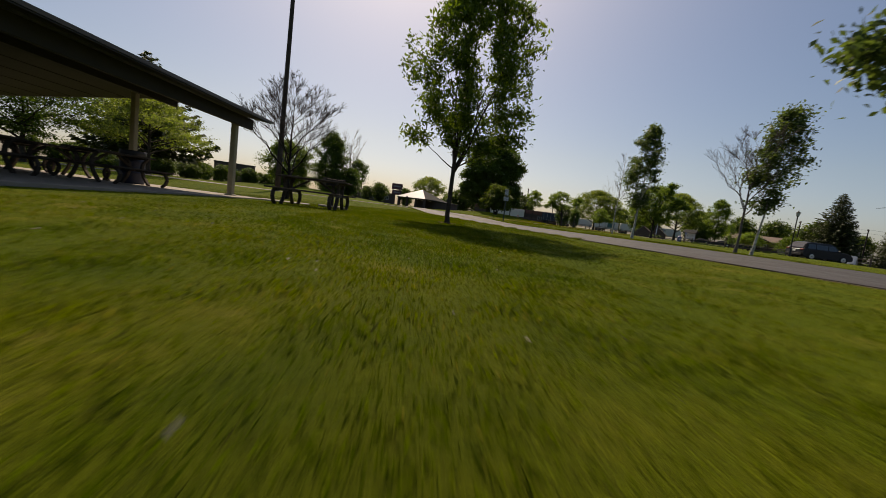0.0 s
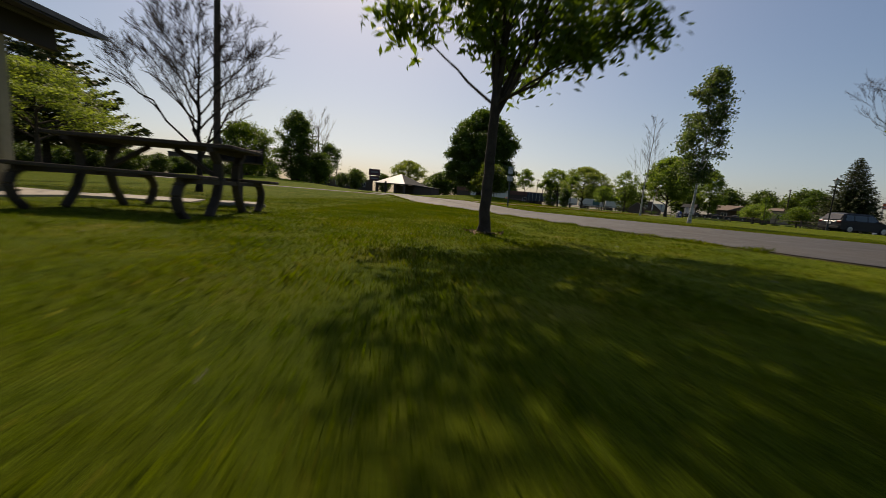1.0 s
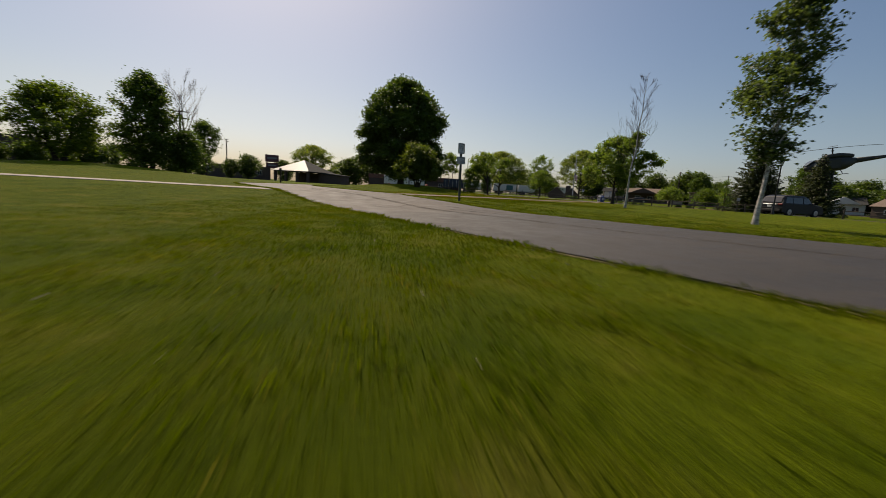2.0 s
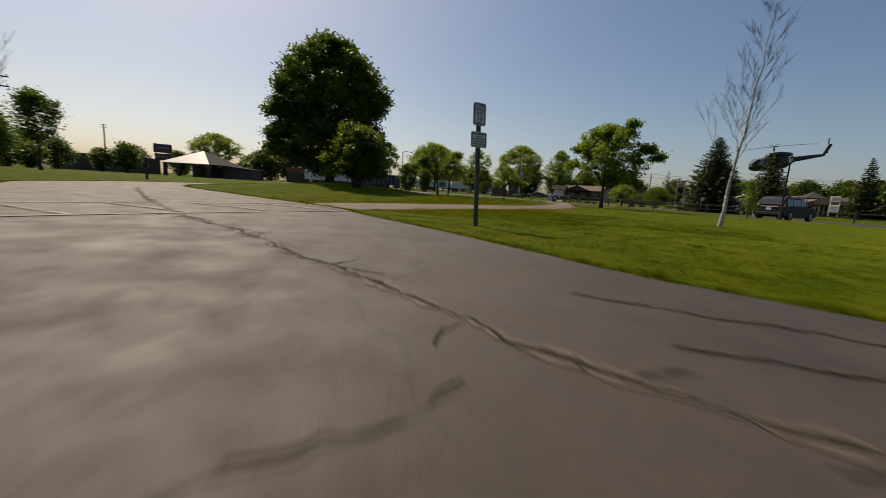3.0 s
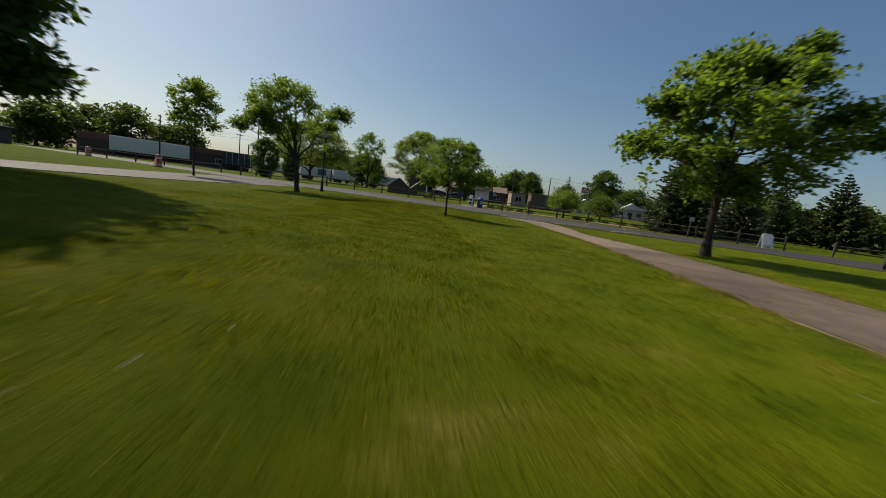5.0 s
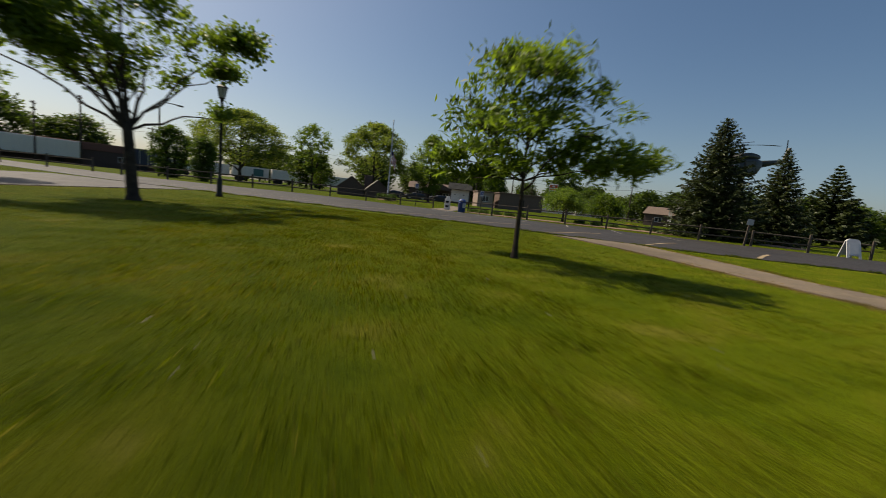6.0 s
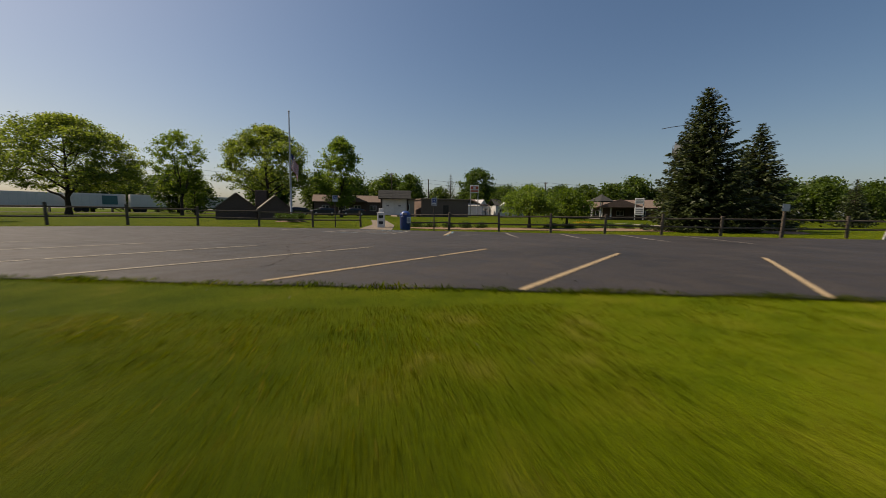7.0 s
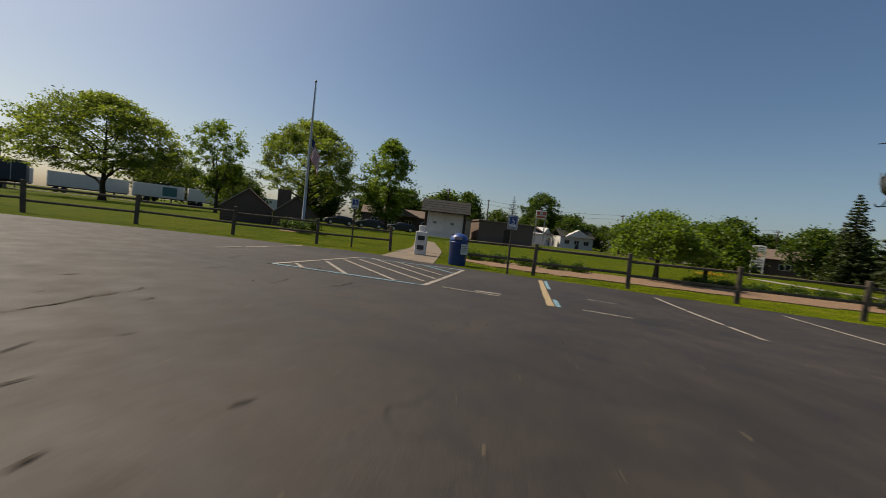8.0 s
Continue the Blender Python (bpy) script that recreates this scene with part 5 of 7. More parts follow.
utility_pole(-13.6, 26.0, 18.0, 0.19, "tall dark wooden light pole on the lawn", 0, 0, True)


# ---- speed sign ----
def sign_plate(ob, w, h, z, y, name, lines):
    bm = bmesh.new()
    r = 0.035
    out = []
    for cx, cz, a0 in ((w / 2 - r, h / 2 - r, 0), (-w / 2 + r, h / 2 - r, 90), (-w / 2 + r, -h / 2 + r, 180), (w / 2 - r, -h / 2 + r, 270)):
        for k in range(5):
            a = radians(a0 + 22.5 * k)
            out.append((cx + r * math.cos(a), z + cz + r * math.sin(a)))
    prism(bm, out, y, y + 0.004)
    pl = part(name, bm, M["sign_white"], ob)
    bm = bmesh.new()
    inn = [(x * (1 - 0.035 / w), z + (q - z) * (1 - 0.035 / h)) for x, q in out]
    in2 = [(x * (1 - 0.065 / w), z + (q - z) * (1 - 0.065 / h)) for x, q in out]
    a = [bm.verts.new((x, y - 0.0015, q)) for x, q in inn]
    b = [bm.verts.new((x, y - 0.0015, q)) for x, q in in2]
    for k in range(len(a)):
        bm.faces.new((a[k], a[(k + 1) % len(a)], b[(k + 1) % len(a)], b[k]))
    part("border", bm, M["ink"], pl)
    for item in lines:
        if isinstance(item[0], str):
            text, size, zz = item
            lettering("lettering", text, size, M["ink"], pl, pose(0, y - 0.003, z + zz, 90, 0, 0))
        else:
            ww, hh, zz = item
            bm = bmesh.new()
            box(bm, (0, y - 0.002, z + zz), (ww, 0.002, hh))
            part("text_bar", bm, M["ink_grey"], pl)
    for s in (-1, 1):
        bm = bmesh.new()
        rod(bm, (0, y - 0.008, z + s * (h / 2 - 0.03)), (0, y, z + s * (h / 2 - 0.03)), 0.009, n=8)
        part("bolt", bm, M["galv"], pl)
    return pl


def speed_sign(x, y, turn):
    ob = thing("speed_sign", "white speed limit sign on a green steel post", "road sign", pose(x, y, gz(x, y) - 0.02, -4.8) @ pose(0, 0, 0, 0, 0, turn))
    bm = bmesh.new()
    prism(bm, [(-0.045, 0), (-0.045, 2.42), (-0.025, 2.42), (0.025, 2.42), (0.045, 2.42), (0.045, 0)], 0.0, 0.035)
    box(bm, (0, 0.045, 1.185), (0.05, 0.03, 2.37))
    part("post", bm, M["green_post"], ob)
    sign_plate(ob, 0.29, 0.43, 2.195, -0.012, "speed_plate", [("SLOW", 0.085, 0.16), ("SPEED", 0.085, 0.085), ("LIMIT", 0.085, 0.01), ("10", 0.12, -0.085), ("MPH", 0.06, -0.17)])
    sign_plate(ob, 0.36, 0.30, 1.71, -0.012, "notice_plate", [(0.24, 0.022, 0.10), (0.14, 0.022, 0.055), (0.27, 0.022, 0.01), (0.26, 0.022, -0.035), (0.28, 0.022, -0.08)])


speed_sign(3.43, 26.67, 2)


# ---- lanterns ----
def lantern_post(x, y, h, label):
    ob = thing("street_lamp", label, "street lamp", on_land(x, y, 20), "lantern posts")
    bm = bmesh.new()
    lathe(bm, [(0.11, 0), (0.11, 0.05), (0.085, 0.12), (0.08, 0.55), (0.06, 0.62), (0.048, 0.7), (0.042, h - 0.62), (0.055, h - 0.6), (0.055, h - 0.56), (0.03, h - 0.54)], 14)
    part("post", bm, M["steel_black"], ob, smooth=True)
    hz = h - 0.54
    bm = bmesh.new()
    lathe(bm, [(0.03, hz - 0.02), (0.10, hz + 0.02), (0.10, hz + 0.035), (0.03, hz + 0.04)], 8)
    part("collar", bm, M["steel_black"], ob)
    bm = bmesh.new()
    r0, r1, z0, z1 = 0.085, 0.145, hz + 0.04, hz + 0.34
    loft(bm, [[(r0 * math.cos(a), r0 * math.sin(a), z0) for a in np.linspace(0, 2 * math.pi, 7)[:-1]], [(r1 * math.cos(a), r1 * math.sin(a), z1) for a in np.linspace(0, 2 * math.pi, 7)[:-1]]])
    part("glass", bm, M["lamp_glass"], ob, "frosted white lantern panes")
    bm = bmesh.new()
    for a in np.linspace(0, 2 * math.pi, 7)[:-1]:
        rod(bm, ((r0 + .006) * math.cos(a), (r0 + .006) * math.sin(a), z0), ((r1 + .006) * math.cos(a), (r1 + .006) * math.sin(a), z1), 0.009, n=5)
    part("cage", bm, M["steel_black"], ob)
    bm = bmesh.new()
    lathe(bm, [(0.17, z1 - 0.005), (0.185, z1 + 0.015), (0.10, z1 + 0.09), (0.05, z1 + 0.11), (0.045, z1 + 0.15), (0.02, z1 + 0.17), (0.025, z1 + 0.2), (0.004, z1 + 0.22)], 6)
    part("cap", bm, M["steel_black"], ob)


M["lamp_glass"] = plain("frosted_glass", (0.55, 0.55, 0.53), 0.35, 0, .05, bumpy=0)
lantern_post(18.15, 59.0, 3.65, "black lantern post on the lawn by the lot")
lantern_post(30.4, 33.75, 4.2, "black lantern post beside the parked car")


# ---- rail fence ----
def rail_fence(name, label, p0, step, n, gaps=()):
    ob = thing(name, label, "rail fence", None, "fence runs")
    r2 = random.Random(17)
    tops = []
    for k in range(n + 1):
        x, y = p0[0] + step[0] * k, p0[1] + step[1] * k
        z = gz(x, y)
        tops.append((x, y, z))
        bm = bmesh.new()
        hgt = 1.02 + r2.uniform(-0.04, 0.05)
        box(bm, (0, 0, hgt / 2 - 0.03), (0.115, 0.11, hgt + 0.06), None, 0.015)
        po = part("post", bm, M["wood_grey"], ob)
        po.matrix_basis = pose(x, y, z, r2.uniform(-2, 2), r2.uniform(-2, 2), math.degrees(math.atan2(step[1], step[0])))
    for k, (a, b) in enumerate(zip(tops, tops[1:])):
        if k in gaps:
            continue
        for h in (0.42, 0.83):
            bm = bmesh.new()
            ja, jb = r2.uniform(-.04, .04), r2.uniform(-.04, .04)
            beam(bm, (a[0], a[1], a[2] + h + ja), (b[0], b[1], b[2] + h + jb), 0.045, 0.08, 0.018)
            part("rail", bm, M["wood_grey"], ob)
    return ob


rail_fence("rail_fence", "weathered two-rail wooden fence along the lot", (38.6, 68.07), (-2.40, 1.69), 8)
rail_fence("rail_fence", "weathered two-rail wooden fence along the asphalt", (37.39, 64.19), (0.833, -2.603), 9)
rail_fence("rail_fence", "weathered two-rail fence beyond the sandwich board", (45.8, 38.3), (0.98, -2.70), 11)
rail_fence("rail_fence", "weathered rail fence along the road bend", (18.2, 84.5), (-2.3, 1.9), 5)


# ---- at the gap in the fence ----
def hand_sign(x, y, turn, h):
    ob = thing("parking_sign", "white and blue accessible parking sign on post", "parking sign", on_land(x, y, turn, -0.02))
    bm = bmesh.new()
    box(bm, (0, 0.03, h / 2), (0.06, 0.04, h), None, 0.006)
    part("post", bm, M["wood_grey"], ob)
    pl = sign_plate(ob, 0.30, 0.42, h - 0.16, -0.004, "plate", [(0.2, 0.03, -0.15)])
    bm = bmesh.new()
    box(bm, (0, -0.007, h - 0.11), (0.2, 0.003, 0.22), None, 0)
    part("emblem", bm, M["blue"], pl)
    bm = bmesh.new()
    for k in range(12):
        a0, a1 = 2 * math.pi * k / 16 - 2.4, 2 * math.pi * (k + 1) / 16 - 2.4
        rod(bm, (0.05 * math.cos(a0), -0.010, h - 0.15 + 0.05 * math.sin(a0)), (0.05 * math.cos(a1), -0.010, h - 0.15 + 0.05 * math.sin(a1)), 0.008, n=4)
    beam(bm, (-0.01, -0.010, h - 0.04), (0.0, -0.010, h - 0.13), 0.004, 0.02)
    beam(bm, (0, -0.010, h - 0.13), (0.05, -0.010, h - 0.13), 0.004, 0.018)
    part("wheel_mark", bm, M["sign_white"], pl)


hand_sign(37.3, 69.0, -52, 1.95)
hand_sign(37.3, 62.05, -62, 1.75)


def blue_bin(x, y, turn):
    ob = thing("recycling_bin", "blue domed litter bin beside the fence post", "bin", on_land(x, y, turn))
    bm = bmesh.new()
    lathe(bm, [(0.27, 0), (0.29, 0.03), (0.31, 0.72), (0.33, 0.74), (0.33, 0.77), (0.29, 0.78)], 20)
    part("body", bm, M["blue"], ob, smooth=True)
    bm = bmesh.new()
    lathe(bm, [(0.32, 0.77), (0.315, 0.84), (0.27, 0.95), (0.17, 1.03), (0.05, 1.06), (0.005, 1.065)], 20)
    part("dome_lid", bm, M["blue"], ob, smooth=True)
    bm = bmesh.new()
    box(bm, (0, -0.285, 0.88), (0.26, 0.05, 0.12), Euler((-0.5, 0, 0)).to_matrix(), 0.01)
    part("flap", bm, M["navy"], ob, "dark push flap")
    bm = bmesh.new()
    box(bm, (0.22, -0.27, 0.55), (0.26, 0.012, 0.34), Euler((0, 0, 0.55)).to_matrix(), 0.003)
    nt_ = part("notice", bm, M["sign_white"], ob, "white notice sheet")
    for k in range(4):
        bm = bmesh.new()
        box(bm, (0.222, -0.279, 0.65 - 0.06 * k), (0.18, 0.004, 0.02), Euler((0, 0, 0.55)).to_matrix())
        part("text_bar", bm, M["ink_grey"], nt_)


blue_bin(37.5, 64.0, -62)


def news_box(x, y, turn):
    ob = thing("newspaper_box", "white metal newspaper box with dark windows", "newspaper box", on_land(x, y, turn))
    bm = bmesh.new()
    box(bm, (0, 0, 0.49), (0.46, 0.42, 0.94), None, 0.02)
    part("cabinet", bm, M["white"], ob)
    for z in (0.32, 0.70):
        bm = bmesh.new()
        box(bm, (0, -0.212, z), (0.28, 0.02, 0.18), None, 0.01)
        w = part("window", bm, M["glass"], ob)
        bm = bmesh.new()
        rod(bm, (-0.08, -0.24, z - 0.13), (0.08, -0.24, z - 0.13), 0.01, n=6)
        part("handle", bm, M["galv"], w)
    bm = bmesh.new()
    box(bm, (0.02, 0.03, 1.08), (0.30, 0.22, 0.24), None, 0.02)
    part("coin_box", bm, M["white"], ob)


news_box(38.9, 66.7, -56)


def kiosk(x, y, turn):
    ob = thing("notice_kiosk", "white notice board kiosk with grey shingled roof", "kiosk", on_land(x, y, turn))
    for s in (-1, 1):
        bm = bmesh.new()
        box(bm, (0.88 * s, 0, 1.0), (0.12, 0.12, 2.0), None, 0.01)
        part("post", bm, M["wood_dark"], ob)
    bm = bmesh.new()
    box(bm, (0, 0, 1.36), (1.64, 0.10, 1.16), None, 0.01)
    part("board", bm, M["white"], ob)
    for s in (-1, 1):
        bm = bmesh.new()
        for a, b in (((-0.36, 0.46), (0.36, 0.46)), ((-0.36, -0.40), (0.36, -0.40)), ((-0.36, -0.40), (-0.36, 0.46)), ((0.36, -0.40), (0.36, 0.46))):
            beam(bm, (0.40 * s + a[0], -0.06, 1.38 + a[1]), (0.40 * s + b[0], -0.06, 1.38 + b[1]), 0.03, 0.05)
        dr_ = part("case_frame", bm, M["white"], ob)
        bm = bmesh.new()
        box(bm, (0.40 * s, -0.055, 1.41), (0.68, 0.006, 0.80))
        part("case_back", bm, M["sign_white"], dr_)
        bm = bmesh.new()
        box(bm, (0.40 * s - 0.06, -0.062, 1.42), (0.16, 0.003, 0.10))
        part("notice", bm, M["ink_grey"], dr_)
    bm = bmesh.new()
    box(bm, (0, -0.10, 0.80), (1.7, 0.16, 0.05), None, 0.01)
    part("ledge", bm, M["white"], ob)
    for s in (-1, 1):
        sl = Euler((-s * 0.72, 0, 0)).to_matrix()
        bm = bmesh.new()
        box(bm, (0, s * 0.30, 2.16), (2.15, 0.86, 0.04), sl, 0.004)
        rs = part("roof_slope", bm, M["shingle"], ob)
        for k in range(5):
            bm = bmesh.new()
            u = -0.36 + 0.165 * k
            c = Vector((0, s * 0.30, 2.16)) + sl @ Vector((0, -s * u, 0.028 + 0.004))
            box(bm, c, (2.17, 0.18, 0.014), sl @ Euler((s * 0.04, 0, 0)).to_matrix())
            part("shingle_course", bm, M["shingle"], rs)
        bm = bmesh.new()
        prism(bm, [(-0.55, 1.96), (0.55, 1.96), (0, 2.42)], -0.02, 0.02)
        g_ = part("gable", bm, M["wood_dark"], ob)
        g_.matrix_basis = pose(1.0 * s, 0, 0, 0, 0, 90)
    return ob


kiosk(41.0, 67.1, -56)


def flag_pole(x, y):
    ob = thing("flagpole", "silver flagpole with flag at half mast", "flagpole", on_land(x, y))
    bm = bmesh.new()
    lathe(bm, [(0.11, 0), (0.11, 0.06), (0.075, 0.09), (0.065, 2.5), (0.05, 5.5), (0.035, 7.5), (0.03, 7.56)], 14)
    part("pole", bm, M["galv"], ob, smooth=True)
    bm = bmesh.new()
    bmesh.ops.create_uvsphere(bm, u_segments=12, v_segments=8, radius=0.07, matrix=Matrix.Translation((0, 0, 7.62)))
    part("finial", bm, M["galv"], ob, smooth=True)
    bm = bmesh.new()
    rod(bm, (0.09, 0, 0.9), (0.07, 0, 7.5), 0.006, n=4)
    part("halyard", bm, M["sign_white"], ob)
    # limp flag hanging in folds, 13 stripes and a canton
    bm = bmesh.new()
    nu, rows = 26, 13
    grid = []
    for j in range(rows + 1):
        v = j / rows
        line = []
        for i in range(nu + 1):
            u = i / nu
            sag = 0.95 * u ** 1.15
            fx = 0.08 + 0.62 * u ** 0.8 + 0.05 * math.sin(9 * u + 3 * v)
            fy = -0.16 * u + 0.09 * math.sin(11 * u + 2.2 * v) * (0.25 + u)
            line.append(bm.verts.new((fx * 0.75, fy, 4.75 - 1.05 * v - sag)))
        grid.append(line)
    for j in range(rows):
        for i in range(nu):
            f = bm.faces.new((grid[j][i], grid[j][i + 1], grid[j + 1][i + 1], grid[j + 1][i]))
            f.material_index = 2 if (i < nu * 0.26 and j < 5) else (j % 2)
            f.smooth = True
    fl = part("flag", bm, [M["flag_red"], M["flag_white"], M["flag_blue"]], ob, "red white and blue striped flag hanging limp")
    so = fl.modifiers.new("thick", 'SOLIDIFY')
    so.thickness = 0.004
    fl.matrix_basis = pose(0, 0, 0, 0, 0, -35)


flag_pole(38.8, 74.5)
for k, (x, y, r) in enumerate(((38.3, 74.0, 0.5), (39.2, 74.1, 0.55), (39.5, 74.8, 0.45), (38.2, 74.9, 0.45))):
    broadleaf("low_shrub", "low dark shrub at the flagpole foot", x, y, 0.55, r, 0.015, 0.1, 0.06, "round", 36, 40, 0.06, 0.12, 200 + k, "bark_dark", "leaf_oak", stems=3, limbs=3, category="shrub", hollow=0.4, group="flagpole shrubs")


def gable_wall(x, y, turn, w, eave, apex, label):
    ob = thing("memorial_wall", label, "memorial wall", on_land(x, y, turn))
    bm = bmesh.new()
    prism(bm, [(-w / 2, 0), (w / 2, 0), (w / 2, eave), (0.05 * w, apex), (-0.05 * w, apex), (-w / 2, eave)], 0, 1.4)
    part("wall", bm, M["brick_dark"], ob)
    for s in (-1, 1):
        bm = bmesh.new()
        beam(bm, (s * w * 0.54, 0.7, eave - 0.03), (s * 0.0, 0.7, apex + 0.06), 1.6, 0.06)
        # sunward slope gets pale concrete, the other dark brick: sunlight put in the colour
        part("coping", bm, M["concrete"] if s < 0 else M["brick_dark"], ob)
    for k in range(7):                                       # courses standing slightly proud
        bm = bmesh.new()
        z = 0.12 + k * 0.16
        box(bm, (0, -0.008, z), (w * 0.96 if z < eave else w * 0.6, 0.02, 0.07))
        part("brick_course", bm, M["brick_dark"], ob)


gable_wall(39.8, 82.0, -33, 3.0, 0.95, 2.15, "dark brick memorial gable with its sunward coping pale")
gable_wall(42.0, 80.0, -33, 2.7, 0.85, 2.0, "smaller dark brick memorial gable")
ob = thing("memorial_tablet", "dark square tablet on posts behind the gables", "tablet", on_land(43.4, 83.6, -33))
bm = bmesh.new()
box(bm, (0, 0, 1.9), (0.95, 0.1, 1.5), None, 0.02)
part("panel", bm, M["brick_dark"], ob)
for s in (-1, 1):
    bm = bmesh.new()
    box(bm, (0.42 * s, 0.07, 1.2), (0.1, 0.1, 2.4))
    part("post", bm, M["wood_dark"], ob)


def sandwich_board(x, y, turn):
    ob = thing("sandwich_board", "white plastic folding sign board leaning open", "sign board", on_land(x, y, turn))
    for s in (-1, 1):
        rot = Euler((s * 0.30, 0, 0)).to_matrix()
        bm = bmesh.new()
        out = [(-0.34, 0), (-0.24, 0), (-0.22, 0.16), (0.22, 0.16), (0.24, 0), (0.34, 0), (0.33, 0.95), (0.27, 1.05), (0.15, 1.1), (-0.15, 1.1), (-0.27, 1.05), (-0.33, 0.95)]
        prism(bm, out, -0.025, 0.025)
        bmesh.ops.transform(bm, matrix=Matrix.Translation((0, s * 0.33, 0)) @ rot.to_4x4(), verts=bm.verts[:])
        pn = part("panel", bm, M["white"], ob)
        if s < 0:
            bm = bmesh.new()
            box(bm, (0, -0.03, 0.58), (0.46, 0.006, 0.62))
            bmesh.ops.transform(bm, matrix=Matrix.Translation((0, s * 0.33, 0)) @ rot.to_4x4(), verts=bm.verts[:])
            part("insert", bm, M["sign_white"], pn)


sandwich_board(43.9, 41.7, -60)
ob = thing("notice_post", "grey notice plate on a leaning wooden post", "notice", on_land(42.3, 46.2, -65))
bm = bmesh.new()
box(bm, (0, 0.03, 0.8), (0.1, 0.08, 1.6), Euler((0, 0.06, 0)).to_matrix(), 0.008)
part("post", bm, M["wood_grey"], ob)
bm = bmesh.new()
box(bm, (0.04, -0.02, 1.42), (0.34, 0.012, 0.34), Euler((0, 0.06, 0)).to_matrix(), 0.004)
part("plate", bm, M["sign_back"], ob)


# ---- vehicles ----
def car(name, label, m, paint, L=4.65, W=1.88, H=1.70, group="", suv=True):
    ob = thing(name, label, "car", m, group)
    # local x: forwards
    h = L / 2
    lower = [(-h, 0.34), (-h - 0.02, 0.62), (-h + 0.02, 0.95), (-h + 0.25, 1.02), (h - 1.25, 1.05), (h - 0.35, 0.93), (h - 0.05, 0.72), (h, 0.5), (h - 0.05, 0.3), (h - 0.5, 0.24), (-h + 0.4, 0.24)]
    bm = bmesh.new()
    secs = []
    for yy, k in ((-1.0, 0.92), (-0.96, 0.98), (-0.6, 1.0), (0.6, 1.0), (0.96, 0.98), (1.0, 0.92)):
        secs.append([(x * (0.985 if abs(yy) > 0.9 else 1.0), yy * W / 2, 0.62 + (z - 0.62) * k) for x, z in lower])
    loft(bm, secs)
    part("body", bm, M[paint], ob, smooth=False)
    roof = [(-h + 0.08, 0.98), (-h + 0.38, H - 0.12), (-h + 0.75, H - 0.01), (0.15, H), (0.55, H - 0.08), (h - 1.2, 1.03)] if suv else [(-h + 0.35, 0.98), (-h + 1.0, H - 0.1), (-0.2, H), (0.4, H - 0.06), (h - 1.3, 1.0)]
    bm = bmesh.new()
    secs = []
    for yy, dz in ((-0.93, 0.16), (-0.80, 0.03), (0, 0), (0.80, 0.03), (0.93, 0.16)):
        secs.append([(x * 0.99, yy * W / 2 * (1 if z < 1.1 else 0.9), z - (dz if z > 1.1 else 0)) for x, z in roof])
    loft(bm, secs)
    cab = part("cabin", bm, M[paint], ob)
    zb, zt = 1.05, H - 0.20
    for s in (-1, 1):
        for x0, x1 in ((-h + 0.42, -h + 1.15), (-h + 1.23, -0.05), (0.03, h - 1.42)):
            bm = bmesh.new()
            y0, y1 = s * W / 2 * 0.945, s * W / 2 * 0.845
            sl = 0.32 if x1 > 0.5 else (0.0 if x0 > -h + 0.5 else -0.12)
            vs = [bm.verts.new(p) for p in ((x0, y0, zb), (x1, y0, zb), (x1 - (sl if sl > 0 else 0), y1, zt), (x0 - (sl if sl < 0 else 0), y1, zt))]
            f = bm.faces.new(vs)
            r = bmesh.ops.extrude_face_region(bm, geom=[f])
            bmesh.ops.translate(bm, vec=(0, -0.02 * s, 0), verts=[v for v in r["geom"] if isinstance(v, bmesh.types.BMVert)])
            bmesh.ops.recalc_face_normals(bm, faces=bm.faces[:])
            part("side_window", bm, M["glass"], cab)
    for nm, xa, za, xb, zb2, ww in (("rear_window", -h + 0.12, 1.10, -h + 0.35, H - 0.20, 0.78), ("windscreen", h - 1.16, 1.06, 0.62, H - 0.15, 0.82)):
        bm = bmesh.new()
        dx = -0.02 if xa < 0 else 0.03
        vs = [bm.verts.new(p) for p in ((xa + dx, -W / 2 * ww, za), (xa + dx, W / 2 * ww, za), (xb + dx, W / 2 * ww * 0.93, zb2), (xb + dx, -W / 2 * ww * 0.93, zb2))]
        f = bm.faces.new(vs)
        r = bmesh.ops.extrude_face_region(bm, geom=[f])
        bmesh.ops.translate(bm, vec=(-dx, 0, 0), verts=[v for v in r["geom"] if isinstance(v, bmesh.types.BMVert)])
        bmesh.ops.recalc_face_normals(bm, faces=bm.faces[:])
        part(nm, bm, M["glass"], cab)
    for x in (-h + 0.85, h - 0.9):
        for s in (-1, 1):
            bm = bmesh.new()
            y = s * (W / 2 - 0.08)
            m0 = Matrix.Translation((x, y, 0.35)) @ Euler((math.pi / 2, 0, 0)).to_matrix().to_4x4()
            lathe(bm, [(0.22, -0.11), (0.33, -0.11), (0.35, -0.08), (0.35, 0.08), (0.33, 0.11), (0.22, 0.11)], 20)
            bmesh.ops.transform(bm, matrix=m0, verts=bm.verts[:])
            wl_ = part("wheel", bm, M["rubber"], ob)
            bm = bmesh.new()
            lathe(bm, [(0.215, -0.1), (0.22, -0.112), (0.16, -0.118), (0.05, -0.118), (0.04, -0.125), (0.04, 0.125), (0.05, 0.118), (0.16, 0.118), (0.22, 0.112), (0.215, 0.1)], 16)
            bmesh.ops.transform(bm, matrix=m0, verts=bm.verts[:])
            part("rim", bm, M["rim"], wl_)
